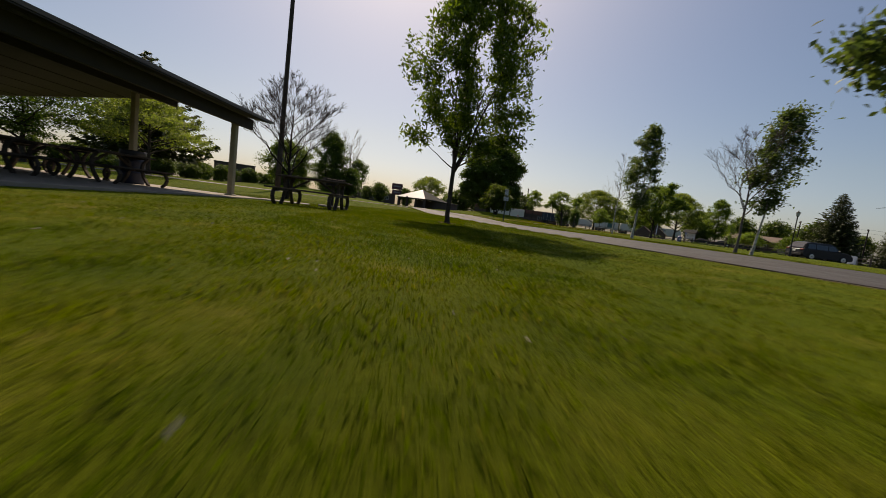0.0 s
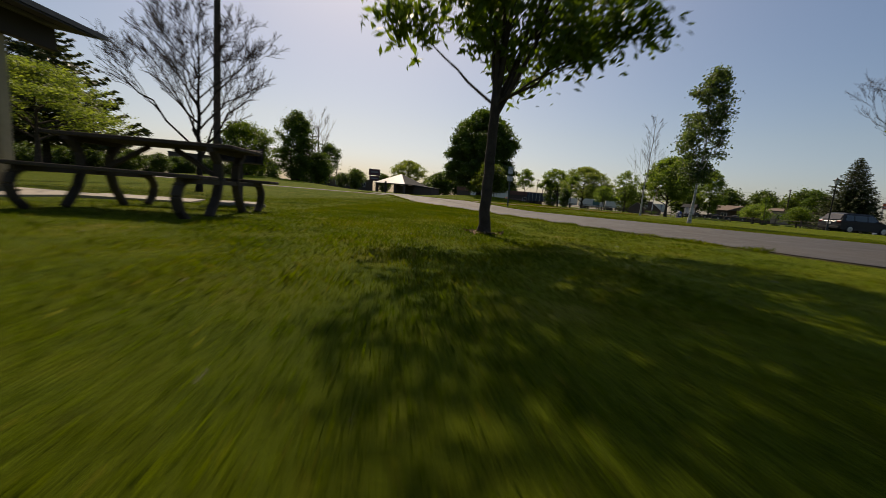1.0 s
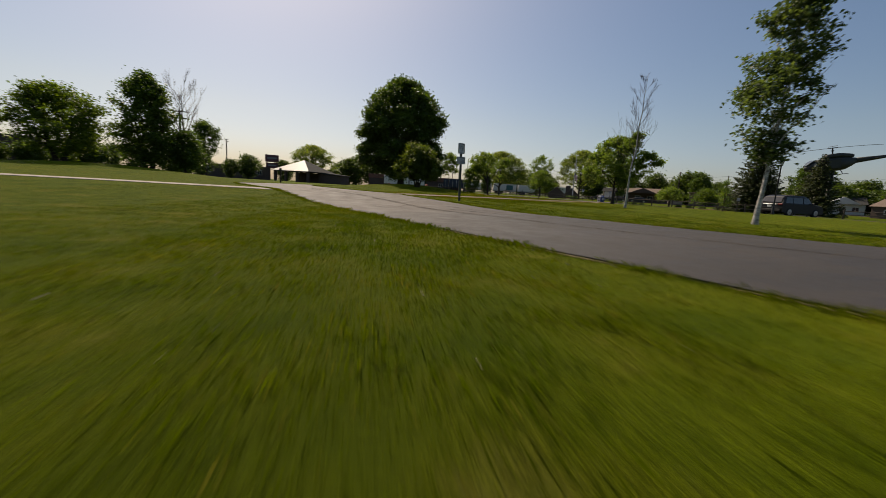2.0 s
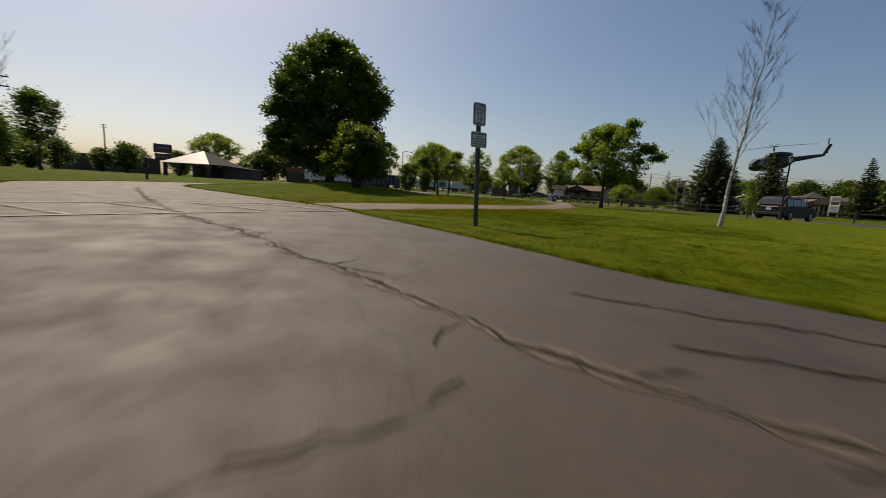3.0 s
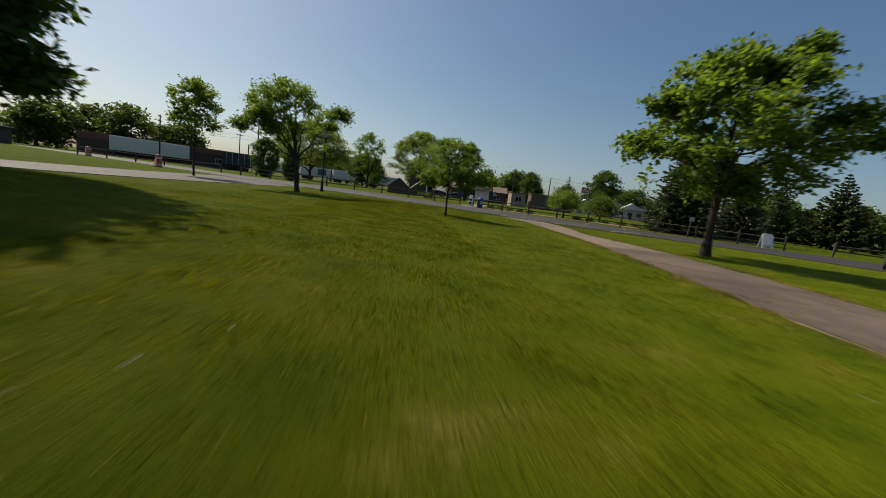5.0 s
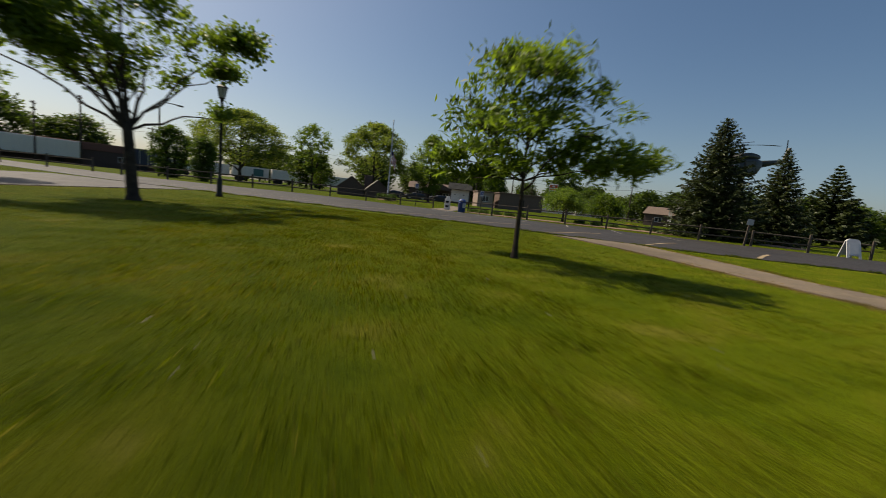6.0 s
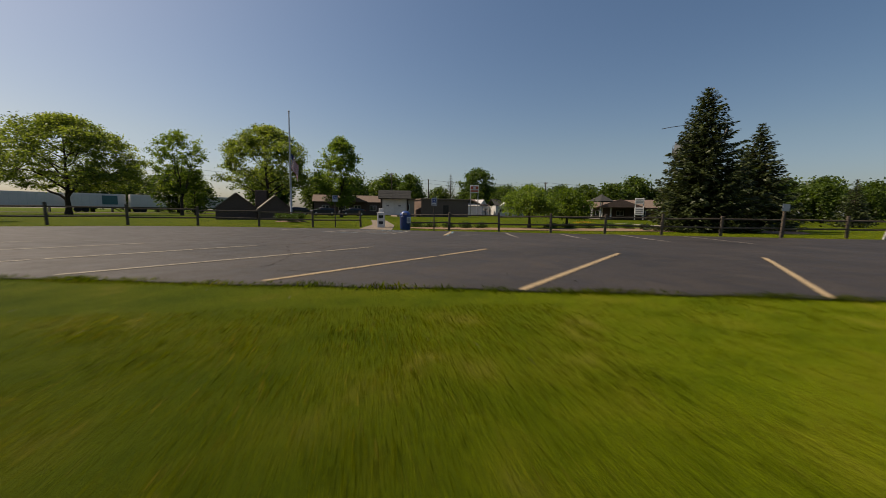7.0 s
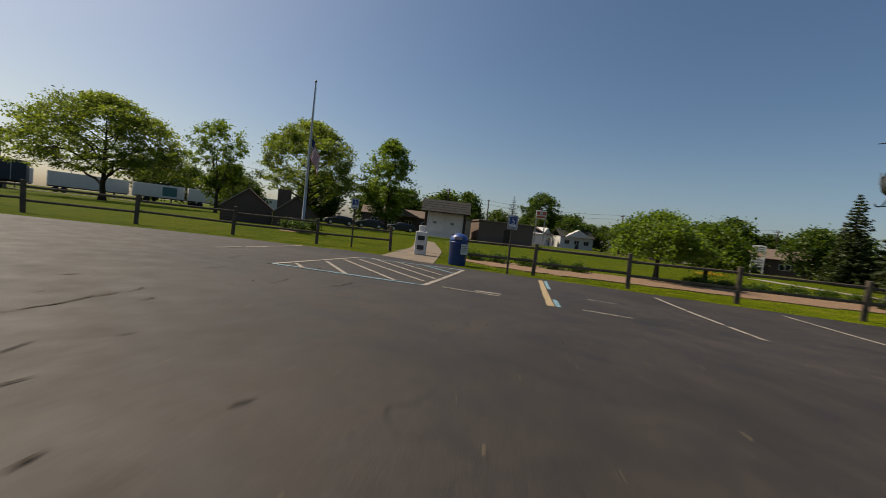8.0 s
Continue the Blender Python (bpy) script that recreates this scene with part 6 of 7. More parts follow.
    for s in (-1, 1):
        bm = bmesh.new()
        box(bm, (-h + 0.06, s * (W / 2 - 0.2), 0.93), (0.14, 0.34, 0.16), None, 0.03)
        part("tail_light", bm, M["tail_red"], ob)
        bm = bmesh.new()
        box(bm, (h - 0.14, s * (W / 2 - 0.28), 0.76), (0.2, 0.36, 0.14), None, 0.03)
        part("headlight", bm, M["glass"], ob)
        bm = bmesh.new()
        box(bm, (h - 1.45, s * (W / 2 + 0.07), 1.08), (0.12, 0.2, 0.13), None, 0.03)
        part("mirror", bm, M[paint], ob)
    bm = bmesh.new()
    box(bm, (-h - 0.02, 0, 0.46), (0.1, W * 0.9, 0.2), None, 0.03)
    part("bumper", bm, M["rubber"], ob)
    bm = bmesh.new()
    box(bm, (-h - 0.025, 0, 0.78), (0.012, 0.32, 0.16))
    part("licence_plate", bm, M["sign_white"], ob)
    bm = bmesh.new()
    box(bm, (-h - 0.01, 0, 0.92), (0.04, W * 0.55, 0.04), None, 0.01)
    part("trim_strip", bm, M["rim"], ob)
    return ob


car("parked_suv", "dark grey sport utility car parked nose-in", pose(34.25, 35.2, gz(34, 35) + 0.015, 0, 0, 1), "car_grey")
far_car = car("parked_car", "dark parked car beyond the memorial", pose(69.0, 101.0, 0.0, 0, 0, 150), "car_dark", 4.5, 1.8, 1.45, "far parked cars", False)
copy_thing(far_car, pose(65.2, 103.5, 0, 0, 0, 152))
copy_thing(far_car, pose(72.5, 97.5, 0, 0, 0, 148))


# ---- helicopter on its mast ----
def helicopter(k=0.73):
    tail = Vector((64.5, 45.2, 0))
    mast = Vector((59.2, 48.17, 0))
    yaw = math.degrees(math.atan2(mast.y - tail.y, mast.x - tail.x))
    ob = thing("helicopter", "olive drab army helicopter mounted nose-down on a column", "helicopter", pose(59.2, 48.17, gz(59.2, 48.17), 0, 0, yaw))
    base = 5.85
    tilt = Matrix.Translation((0, 0, base)) @ Euler((0, radians(9), 0)).to_matrix().to_4x4() @ Matrix.Scale(k, 4)

    def place(bm):
        bmesh.ops.transform(bm, matrix=tilt, verts=bm.verts[:])
        return bm

    def ring(x, w, z0, z1, n=16, p=2.6):
        out = []
        for i in range(n):
            a = 2 * math.pi * i / n
            c, s = math.cos(a), math.sin(a)
            out.append((x, w * math.copysign(abs(c) ** (2 / p), c), (z0 + z1) / 2 + (z1 - z0) / 2 * math.copysign(abs(s) ** (2 / p), s)))
        return out

    bm = bmesh.new()
    loft(bm, [ring(4.1, 0.12, 0.75, 1.0), ring(3.8, 0.62, 0.35, 1.35), ring(3.2, 1.0, 0.1, 1.75), ring(2.5, 1.22, 0.02, 2.15), ring(1.6, 1.3, 0.0, 2.32), ring(-0.6, 1.3, 0.0, 2.35), ring(-1.5, 1.15, 0.1, 2.3), ring(-2.4, 0.75, 0.55, 2.15), ring(-3.1, 0.5, 0.95, 2.0)])
    part("fuselage", place(bm), M["olive"], ob, smooth=True)
    bm = bmesh.new()
    loft(bm, [ring(-2.9, 0.48, 1.0, 1.98, 12), ring(-5.5, 0.34, 1.25, 1.95, 12), ring(-8.0, 0.2, 1.5, 1.95, 12)])
    part("tail_boom", place(bm), M["olive"], ob, smooth=True)
    bm = bmesh.new()
    prism(bm, [(-7.6, 1.55), (-8.1, 1.5), (-9.25, 3.1), (-9.35, 3.5), (-8.85, 3.5), (-7.9, 2.0)], -0.09, 0.09)
    part("tail_fin", place(bm), M["olive"], ob)
    bm = bmesh.new()
    prism(bm, [(-5.6, 1.55), (-6.3, 1.55), (-6.3, 1.6), (-5.6, 1.64)], -1.3, 1.3)
    part("tailplane", place(bm), M["olive"], ob)
    bm = bmesh.new()
    loft(bm, [ring(1.3, 0.35, 2.2, 2.55, 12), ring(0.9, 0.75, 2.2, 2.95, 12), ring(-0.9, 0.75, 2.2, 3.05, 12), ring(-2.2, 0.45, 2.05, 2.85, 12), ring(-2.9, 0.3, 2.1, 2.65, 12)])
    part("engine_cowl", place(bm), M["olive"], ob, smooth=True)
    bm = bmesh.new()
    rod(bm, (0, 0, 2.9), (0, 0, 4.05), 0.09, n=10)
    rod(bm, (0, 0, 3.45), (0, 0, 3.6), 0.2, n=10)
    part("rotor_mast", place(bm), M["steel_black"], ob)
    hub = bmesh.new()
    box(hub, (0, 0, 4.0), (1.3, 0.28, 0.14), None, 0.03)
    rod(hub, (0, -1.2, 4.28), (0, 1.2, 4.28), 0.035, n=6)
    h_ = part("rotor_hub", place(hub), M["steel_black"], ob)
    for s in (-1, 1):
        bm = bmesh.new()
        secs = [[(s * x, y * 0.27, 4.0 + d + z * 0.035) for y, z in ((-1, 0), (-0.4, 1), (1, 0), (-0.4, -1))] for x, d in ((0.55, 0), (3.0, -0.03), (5.5, -0.13), (7.0, -0.24))]
        loft(bm, secs)
        part("rotor_blade", place(bm), M["steel_black"], h_)
    bm = bmesh.new()
    rod(bm, (-9.05, -0.12, 3.25), (-9.05, -0.35, 3.25), 0.08, n=8)
    tr_ = part("tail_rotor_hub", place(bm), M["steel_black"], ob)
    for s in (-1, 1):
        bm = bmesh.new()
        beam(bm, (-9.05, -0.33, 3.25), (-9.05 - 0.12 * s, -0.33, 3.25 + s * 1.28), 0.02, 0.2)
        part("tail_rotor_blade", place(bm), M["steel_black"], tr_)
    for s in (-1, 1):
        bm = bmesh.new()
        for x in (1.5, -0.7):
            pts = [(x, 0.6 * s, 0.1), (x, 1.05 * s, -0.15), (x, 1.3 * s, -0.6)]
            for a, b in zip(pts, pts[1:]):
                rod(bm, a, b, 0.05, n=7)
        pts = [(2.9, 1.3 * s, -0.38), (2.6, 1.3 * s, -0.58), (2.2, 1.3 * s, -0.62), (-1.5, 1.3 * s, -0.62)]
        for a, b in zip(pts, pts[1:]):
            rod(bm, a, b, 0.05, n=7)
        part("skid", place(bm), M["steel_black"], ob)
        bm = bmesh.new()
        vs = [bm.verts.new(p) for p in ((3.3, 0.93 * s, 1.0), (2.55, 1.235 * s, 1.05), (2.4, 1.22 * s, 1.95), (3.02, 0.98 * s, 1.62))]
        f = bm.faces.new(vs)
        r = bmesh.ops.extrude_face_region(bm, geom=[f])
        bmesh.ops.translate(bm, vec=(0.02, 0.07 * s, 0.02), verts=[v for v in r["geom"] if isinstance(v, bmesh.types.BMVert)])
        bmesh.ops.recalc_face_normals(bm, faces=bm.faces[:])
        part("cockpit_window", place(bm), M["canopy"], ob)
        bm = bmesh.new()
        box(bm, (0.5, 1.31 * s, 1.2), (1.9, 0.06, 1.5), None, 0.05)
        part("cabin_door", place(bm), M["olive"], ob)
    bm = bmesh.new()
    loft(bm, [[(3.87, y, 1.28), (3.3, y * 1.6, 1.80), (2.72, y * 1.9, 2.13), (2.80, y * 1.9, 2.20), (3.40, y * 1.6, 1.88), (3.98, y, 1.34)] for y in (-0.42, 0.0, 0.42)])
    part("windscreen", place(bm), M["canopy"], ob)
    bm = bmesh.new()
    lathe(bm, [(0.55, 0), (0.5, 0.25), (0.26, 0.4), (0.22, base + 0.2)], 14)
    part("column", bm, M["olive"], ob, smooth=True)


M["canopy"] = glass_mat("canopy_glass", (0.10, 0.11, 0.11), 0.08)
helicopter()


# ---- far buildings and the road beyond ----
def house(name, label, x, y, turn, w, d, h, rise, wall, roof, windows=3, door=True, category="house", hip=False, group="", fascia=0.22):
    ob = thing(name, label, category, pose(x, y, gz(x, y) - 0.02, 0, 0, turn), group)
    bm = bmesh.new()
    box(bm, (0, 0, h / 2), (w, d, h), None, 0.02)
    if rise and not hip:
        prism(bm, [(-d / 2, h), (d / 2, h), (0, h + rise)], -w / 2, w / 2)
        vs = bm.verts[-6:]
        bmesh.ops.rotate(bm, cent=(0, 0, 0), matrix=Euler((0, 0, math.pi / 2)).to_matrix(), verts=vs)
    wl_ = part("wall", bm, M[wall], ob)
    if rise:
        o = 0.35
        for s in (-1, 1):
            bm = bmesh.new()
            top = (w / 2 - d / 2 if hip else w / 2 + o)
            pts = [(-w / 2 - o, s * (d / 2 + o), h - 0.02), (w / 2 + o, s * (d / 2 + o), h - 0.02), (max(top, 0.05), 0, h + rise + 0.06), (-max(top, 0.05), 0, h + rise + 0.06)]
            lo = [bm.verts.new(p) for p in pts]
            up = [bm.verts.new((a, b, c + 0.09)) for a, b, c in pts]
            bm.faces.new(lo), bm.faces.new(up[::-1])
            for k in range(4):
                bm.faces.new((lo[k], up[k], up[(k + 1) % 4], lo[(k + 1) % 4]))
            bmesh.ops.recalc_face_normals(bm, faces=bm.faces[:])
            part("roof", bm, M[roof], ob)
            if hip:
                bm = bmesh.new()
                pts = [(s * (w / 2 + o), -d / 2 - o, h - 0.02), (s * (w / 2 + o), d / 2 + o, h - 0.02), (s * max(top, 0.05), 0, h + rise + 0.06)]
                lo = [bm.verts.new(p) for p in pts]
                up = [bm.verts.new((a, b, c + 0.09)) for a, b, c in pts]
                bm.faces.new(lo), bm.faces.new(up[::-1])
                for k in range(3):
                    bm.faces.new((lo[k], up[k], up[(k + 1) % 3], lo[(k + 1) % 3]))
                bmesh.ops.recalc_face_normals(bm, faces=bm.faces[:])
                part("roof", bm, M[roof], ob)
    else:
        bm = bmesh.new()
        box(bm, (0, 0, h - 0.05 + fascia / 2), (w + 0.3, d + 0.3, fascia), None, 0.02)
        part("roof", bm, M[roof], ob)
    for k in range(windows):
        xx = -w / 2 + w * (k + 0.7) / (windows + 0.4)
        bm = bmesh.new()
        box(bm, (xx, -d / 2 - 0.005, h * 0.56), (min(1.3, w / windows * .55), 0.05, h * 0.36))
        wi = part("window", bm, M["glass"], ob)
        bm = bmesh.new()
        ww, hh = min(1.3, w / windows * .55), h * 0.36
        for a, b in (((-1, -1), (1, -1)), ((1, -1), (1, 1)), ((1, 1), (-1, 1)), ((-1, 1), (-1, -1)), ((0, -1), (0, 1))):
            beam(bm, (xx + a[0] * ww / 2, -d / 2 - 0.035, h * 0.56 + a[1] * hh / 2), (xx + b[0] * ww / 2, -d / 2 - 0.035, h * 0.56 + b[1] * hh / 2), 0.04, 0.07)
        part("window_frame", bm, M["white"], wi)
    if door:
        bm = bmesh.new()
        box(bm, (w * 0.02, -d / 2 - 0.01, 1.03), (0.95, 0.07, 2.06), None, 0.01)
        part("door", bm, M["wood_dark"], ob)
    return ob


def facing(x, y, ex=24.0, ey=52.0):
    """The turn that points a front (local -y) at a place."""
    return math.degrees(math.atan2(ey - y, ex - x)) + 90


house("brick_building", "flat-roofed brown brick building with pale end wall", 81.5, 84.5, facing(80, 85) + 12, 8.5, 6, 3.0, 0, "brick_brown", "shingle_brown", 0)
ob = house("pale_annex", "pale flat-roofed annex of the brick building", 76.6, 89.6, facing(77, 89) + 12, 3.0, 5, 2.9, 0, "brick_tan", "shingle_brown", 1, False, "building")
house("white_house", "white gabled house beyond the lawn", 119.8, 94.0, facing(120, 94) + 70, 6.5, 7.5, 2.8, 1.7, "white", "shingle_brown", 2, group="white houses")
house("white_house", "white house with grey roof beyond the lawn", 128.0, 87.0, facing(128, 87) + 20, 8.5, 6.5, 2.9, 1.9, "white", "shingle", 3, group="white houses")
house("ranch_house", "low brick ranch house with brown roof", 104.5, 55.6, facing(104, 55), 20, 8, 2.3, 1.5, "brick_dark", "shingle_brown", 5)
house("brown_house", "dark brown house behind the upright tree", 84.0, 108.0, facing(84, 108), 14, 7, 2.7, 1.4, "brick_dark", "shingle_brown", 4)
house("red_building", "long low red brick shop with flat roof", 21.0, 144.5, facing(21, 144, 5, 40), 30, 10, 2.9, 0, "brick_dark", "brick_red", 3, True, "shop", fascia=1.3)
house("dark_building", "long dark low building far behind the drive", -36.0, 146.0, facing(-36, 146, 0, 20), 20, 10, 3.8, 0, "brick_dark", "brick_dark", 4, False, "building")
house("flat_building", "distant flat grey building above the hedge", -58.5, 95.0, facing(-58, 94, 0, 0), 9, 6, 5.0, 0, "brick_dark", "shingle", 3, False, "building")

# the hip-roofed pavilion with its low wing
ob = thing("park_pavilion", "pale hip-roofed park pavilion with brick posts", "pavilion", pose(-13.0, 125.5, 0, 0, 0, -32))
a_ = 6.0
for k in range(4):
    bm = bmesh.new()
    c, s = math.cos(math.pi / 2 * k), math.sin(math.pi / 2 * k)
    pts = [(-a_, -a_, 2.75), (a_, -a_, 2.75), (0.15, -0.15, 5.85), (-0.15, -0.15, 5.85)]
    lo = [bm.verts.new((x * c - y * s, x * s + y * c, z)) for x, y, z in pts]
    up = [bm.verts.new((x * c - y * s, x * s + y * c, z + 0.12)) for x, y, z in pts]
    bm.faces.new(lo), bm.faces.new(up[::-1])
    for j in range(4):
        bm.faces.new((lo[j], up[j], up[(j + 1) % 4], lo[(j + 1) % 4]))
    bmesh.ops.recalc_face_normals(bm, faces=bm.faces[:])
    # same roof all round; slope 0 is coloured paler, its light painted in
    part("roof", bm, M["roof_lit"] if k == 0 else M["shingle"], ob)
for x in (-5.2, -1.8, 1.8, 5.2):
    for y in (-5.2, 5.2):
        bm = bmesh.new()
        box(bm, (x, y, 1.35), (0.6, 0.6, 2.9), None, 0.03)
        part("post", bm, M["brick_dark"], ob)
bm = bmesh.new()
box(bm, (0, 3.9, 1.3), (9.6, 1.6, 2.7), None, 0.02)
part("store_room", bm, M["brick_dark"], ob)
bm = bmesh.new()
box(bm, (8.5, 1.5, 1.2), (7, 4, 2.5), None, 0.02)
part("wing", bm, M["brick_dark"], ob)
bm = bmesh.new()
prism(bm, [(5.0, 2.5), (12.3, 2.2), (12.3, 2.4), (5.0, 3.0)], -0.9, 4.0)
part("wing_roof", bm, M["shingle"], ob)


def trailer(x, y, turn, L, label, panel, group="truck trailers", body="trailer_white"):
    ob = thing("truck_trailer", label, "truck trailer", pose(x, y, 0.0, 0, 0, turn), group)
    bm = bmesh.new()
    box(bm, (0, 0, 2.55), (L, 2.5, 2.75), None, 0.04)
    part("box_body", bm, M[body], ob)
    for k in range(int(L / 1.2)):
        bm = bmesh.new()
        box(bm, (-L / 2 + 0.6 + 1.2 * k, -1.265, 2.55), (0.05, 0.03, 2.6))
        part("side_rib", bm, M["sign_white"], ob)
    bm = bmesh.new()
    box(bm, (0, 0, 1.08), (L * 0.98, 1.0, 0.2))
    part("chassis", bm, M["steel_black"], ob)
    for xx in (-L / 2 + 1.2, -L / 2 + 2.4):
        for s in (-1, 1):
            bm = bmesh.new()
            lathe(bm, [(0.25, -0.15), (0.5, -0.15), (0.52, -0.1), (0.52, 0.1), (0.5, 0.15), (0.25, 0.15)], 16)
            bmesh.ops.transform(bm, matrix=Matrix.Translation((xx, s * 1.05, 0.52)) @ Euler((math.pi / 2, 0, 0)).to_matrix().to_4x4(), verts=bm.verts[:])
            part("wheel", bm, M["rubber"], ob)
    bm = bmesh.new()
    box(bm, (L / 2 - 2.2, 0, 0.5), (0.15, 1.6, 1.0))
    part("landing_gear", bm, M["steel_black"], ob)
    if panel:
        bm = bmesh.new()
        box(bm, (L * 0.2, -1.283, 2.6), (2.6, 0.01, 1.9), None, 0)
        part("emblem", bm, M[panel], ob, "plain coloured panel")
    return ob


tt = facing(52, 158)
trailer(49.0, 160.0, tt + 8, 12, "white box trailer parked across the road", "")
M["teal"] = plain("teal_panel", (0.05, 0.16, 0.16), 0.5, 0, .1)
trailer(59.5, 156.2, tt + 2, 9, "white box trailer with a teal panel", "teal")
trailer(69.0, 152.5, tt, 10, "white box trailer beside others", "")
trailer(79.0, 147.5, tt - 3, 10, "white box trailer behind the locusts", "")
trailer(33.0, 134.0, facing(33, 134, 10, 40), 8, "dark blue box trailer beside the red shop", "", body="navy")
trailer(16.6, 138.0, facing(16.6, 138, 10, 40), 13, "white box trailer before the red shop", "")
trailer(36.0, 163.0, tt + 10, 11, "white trailer with blue panel far off", "blue")

ob = thing("pole_sign", "tall maroon shop sign on two poles", "pole sign", pose(-27.0, 155.5, 0, 0, 0, 8))
for s in (-1, 1):
    bm = bmesh.new()
    rod(bm, (1.2 * s, 0, 0), (1.2 * s, 0, 8.6), 0.16, n=10)
    part("pole", bm, M["steel_black"], ob)
for z, h, w in ((7.3, 2.4, 4.3), (4.9, 1.9, 3.8)):
    bm = bmesh.new()
    box(bm, (0.4, -0.2, z), (w, 0.5, h), None, 0.05)
    sp_ = part("panel", bm, M["sign_maroon"], ob)
    bm = bmesh.new()
    box(bm, (0.4, -0.46, z + 0.1), (w * 0.7, 0.03, h * 0.25))
    part("text_bar", bm, M["ink_grey"], sp_)

ob = thing("pole_sign", "orange and white shop sign on two posts", "pole sign", pose(92.2, 82.3, 0, 0, 0, facing(92, 82)))
for s in (-1, 1):
    bm = bmesh.new()
    rod(bm, (0.75 * s, 0, 0), (0.75 * s, 0, 5.0), 0.1, n=8)
    part("pole", bm, M["galv"], ob)
bm = bmesh.new()
box(bm, (0, -0.05, 5.6), (1.8, 0.3, 1.5), None, 0.04)
sp_ = part("panel", bm, M["sign_white"], ob)
for z, w, h, mm in ((5.85, 1.6, 0.6, "orange"), (5.2, 1.6, 0.3, "orange"), (5.85, 0.5, 0.36, "sign_white")):
    bm = bmesh.new()
    box(bm, (0, -0.21 - (0.01 if mm == "sign_white" else 0), z), (w, 0.02, h))
    part("emblem", bm, M[mm], sp_)

ob = thing("board_sign", "white letter board sign before the ranch house", "sign", pose(88.6, 52.2, 0, 0, 0, facing(88, 52)))
for s in (-1, 1):
    bm = bmesh.new()
    box(bm, (0.6 * s, 0, 1.7), (0.14, 0.14, 3.4))
    part("post", bm, M["white"], ob)
for z, h in ((3.0, 0.9), (1.35, 1.2)):
    bm = bmesh.new()
    box(bm, (0, -0.05, z), (1.35, 0.16, h), None, 0.03)
    sp_ = part("panel", bm, M["white"], ob)
    for j in range(3):
        bm = bmesh.new()
        box(bm, (0, -0.14, z + (j - 1) * h * 0.26), (1.0, 0.01, h * 0.12))
        part("text_bar", bm, M["ink_grey"], sp_)

# gazebo beyond the parked car
ob = thing("gazebo", "small white gazebo with pale pointed roof", "gazebo", pose(66.0, 30.0, gz(66, 30) + 0.0))
ob.matrix_basis = pose(96.5, 58.5, 0.0) @ Matrix.Scale(1.6, 4)
for k in range(6):
    a = 2 * math.pi * k / 6
    bm = bmesh.new()
    rod(bm, (1.2 * math.cos(a), 1.2 * math.sin(a), 0), (1.2 * math.cos(a), 1.2 * math.sin(a), 2.0), 0.06, n=8)
    part("post", bm, M["white"], ob)
bm = bmesh.new()
lathe(bm, [(1.6, 1.95), (1.6, 2.02), (0.5, 2.55), (0.02, 2.85)], 6)
part("roof", bm, M["shingle"], ob)
bm = bmesh.new()
lathe(bm, [(1.4, 0), (1.4, 0.1), (0.02, 0.11)], 6)
part("floor", bm, M["concrete"], ob)


def wire_pole(x, y, h, turn, label, arms=1):
    return utility_pole(x, y, h, 0.16, label, arms, turn)


def wires(name, label, pts, sag):
    ob = thing(name, label, "wires")
    for dz in (0.0, -0.9):
        tb = Tubes()
        for a, b in zip(pts, pts[1:]):
            a, b = np.array(a, float), np.array(b, float)
            t = np.linspace(0, 1, 12)[:, None]
            p = a + (b - a) * t
            p[:, 2] += dz - sag * 4 * (t * (1 - t))[:, 0]
            tb.add(p, np.full(12, 0.02), 4)
        tb.done("wire", M["steel_black"], ob)


wire_pole(-23.9, 73.5, 9.2, 0, "wooden power pole with crossarms beside bare trees", 2)
for x, y, h, lab in ((-61, 230, 19, "tall slim communications mast far off"), (-78, 236, 14, "far wooden power pole")):
    o = utility_pole(x, y, h, 0.35, lab, 2)
for x, y, h in ((17.6, 134.0, 9.2), (22.9, 134.0, 11.4), (34.5, 136.0, 6.4)):
    wire_pole(x, y, h, 70, "wooden power pole beside the red shop", 2)
ob = thing("street_light", "tall grey street light with one bent arm", "street light", pose(24.6, 94.5, 0.0, 0, 0, 20))
bm = bmesh.new()
rod(bm, (0, 0, 0), (0, 0, 7.4), 0.11, 0.07, 10)
part("pole", bm, M["steel_black"], ob)
bm = bmesh.new()
for a, e in (((0, 0, 7.3), (0.5, 0, 7.6)), ((0.5, 0, 7.6), (1.9, 0, 7.65))):
    rod(bm, a, e, 0.045, n=8)
arm = part("arm", bm, M["steel_black"], ob)
bm = bmesh.new()
box(bm, (2.15, 0, 7.62), (0.6, 0.26, 0.14), None, 0.03)
part("lamp_head", bm, M["steel_black"], arm)
wire_pole(85.0, 97.6, 8.8, 60, "wooden power pole behind the brick building", 1)
row = [(2.0, 168.0, 10.0), (36.0, 150.0, 9.5), (62.0, 134.0, 9.5), (84.0, 117.0, 9.0), (103.0, 99.0, 9.0), (120.0, 74.0, 9.0), (133.0, 46.0, 9.0)]
for x, y, h in row:
    wire_pole(x, y, h, 35, "wooden power pole along the far road", 1)
wires("power_line", "thin power lines between the road poles", [(x, y, h - 0.2) for x, y, h in row], 0.8)
# far road beyond the park
fl_, fr_ = same_count([(-140, 196), (-20, 172), (60, 142), (110, 100), (150, 20)], [(-140, 188), (-22, 164), (57, 135), (104, 96), (142, 20)], 6)
sheet("street", fl_, fr_, M["path"], 0.03, 3, label="pale grey street beyond the park", category="street")


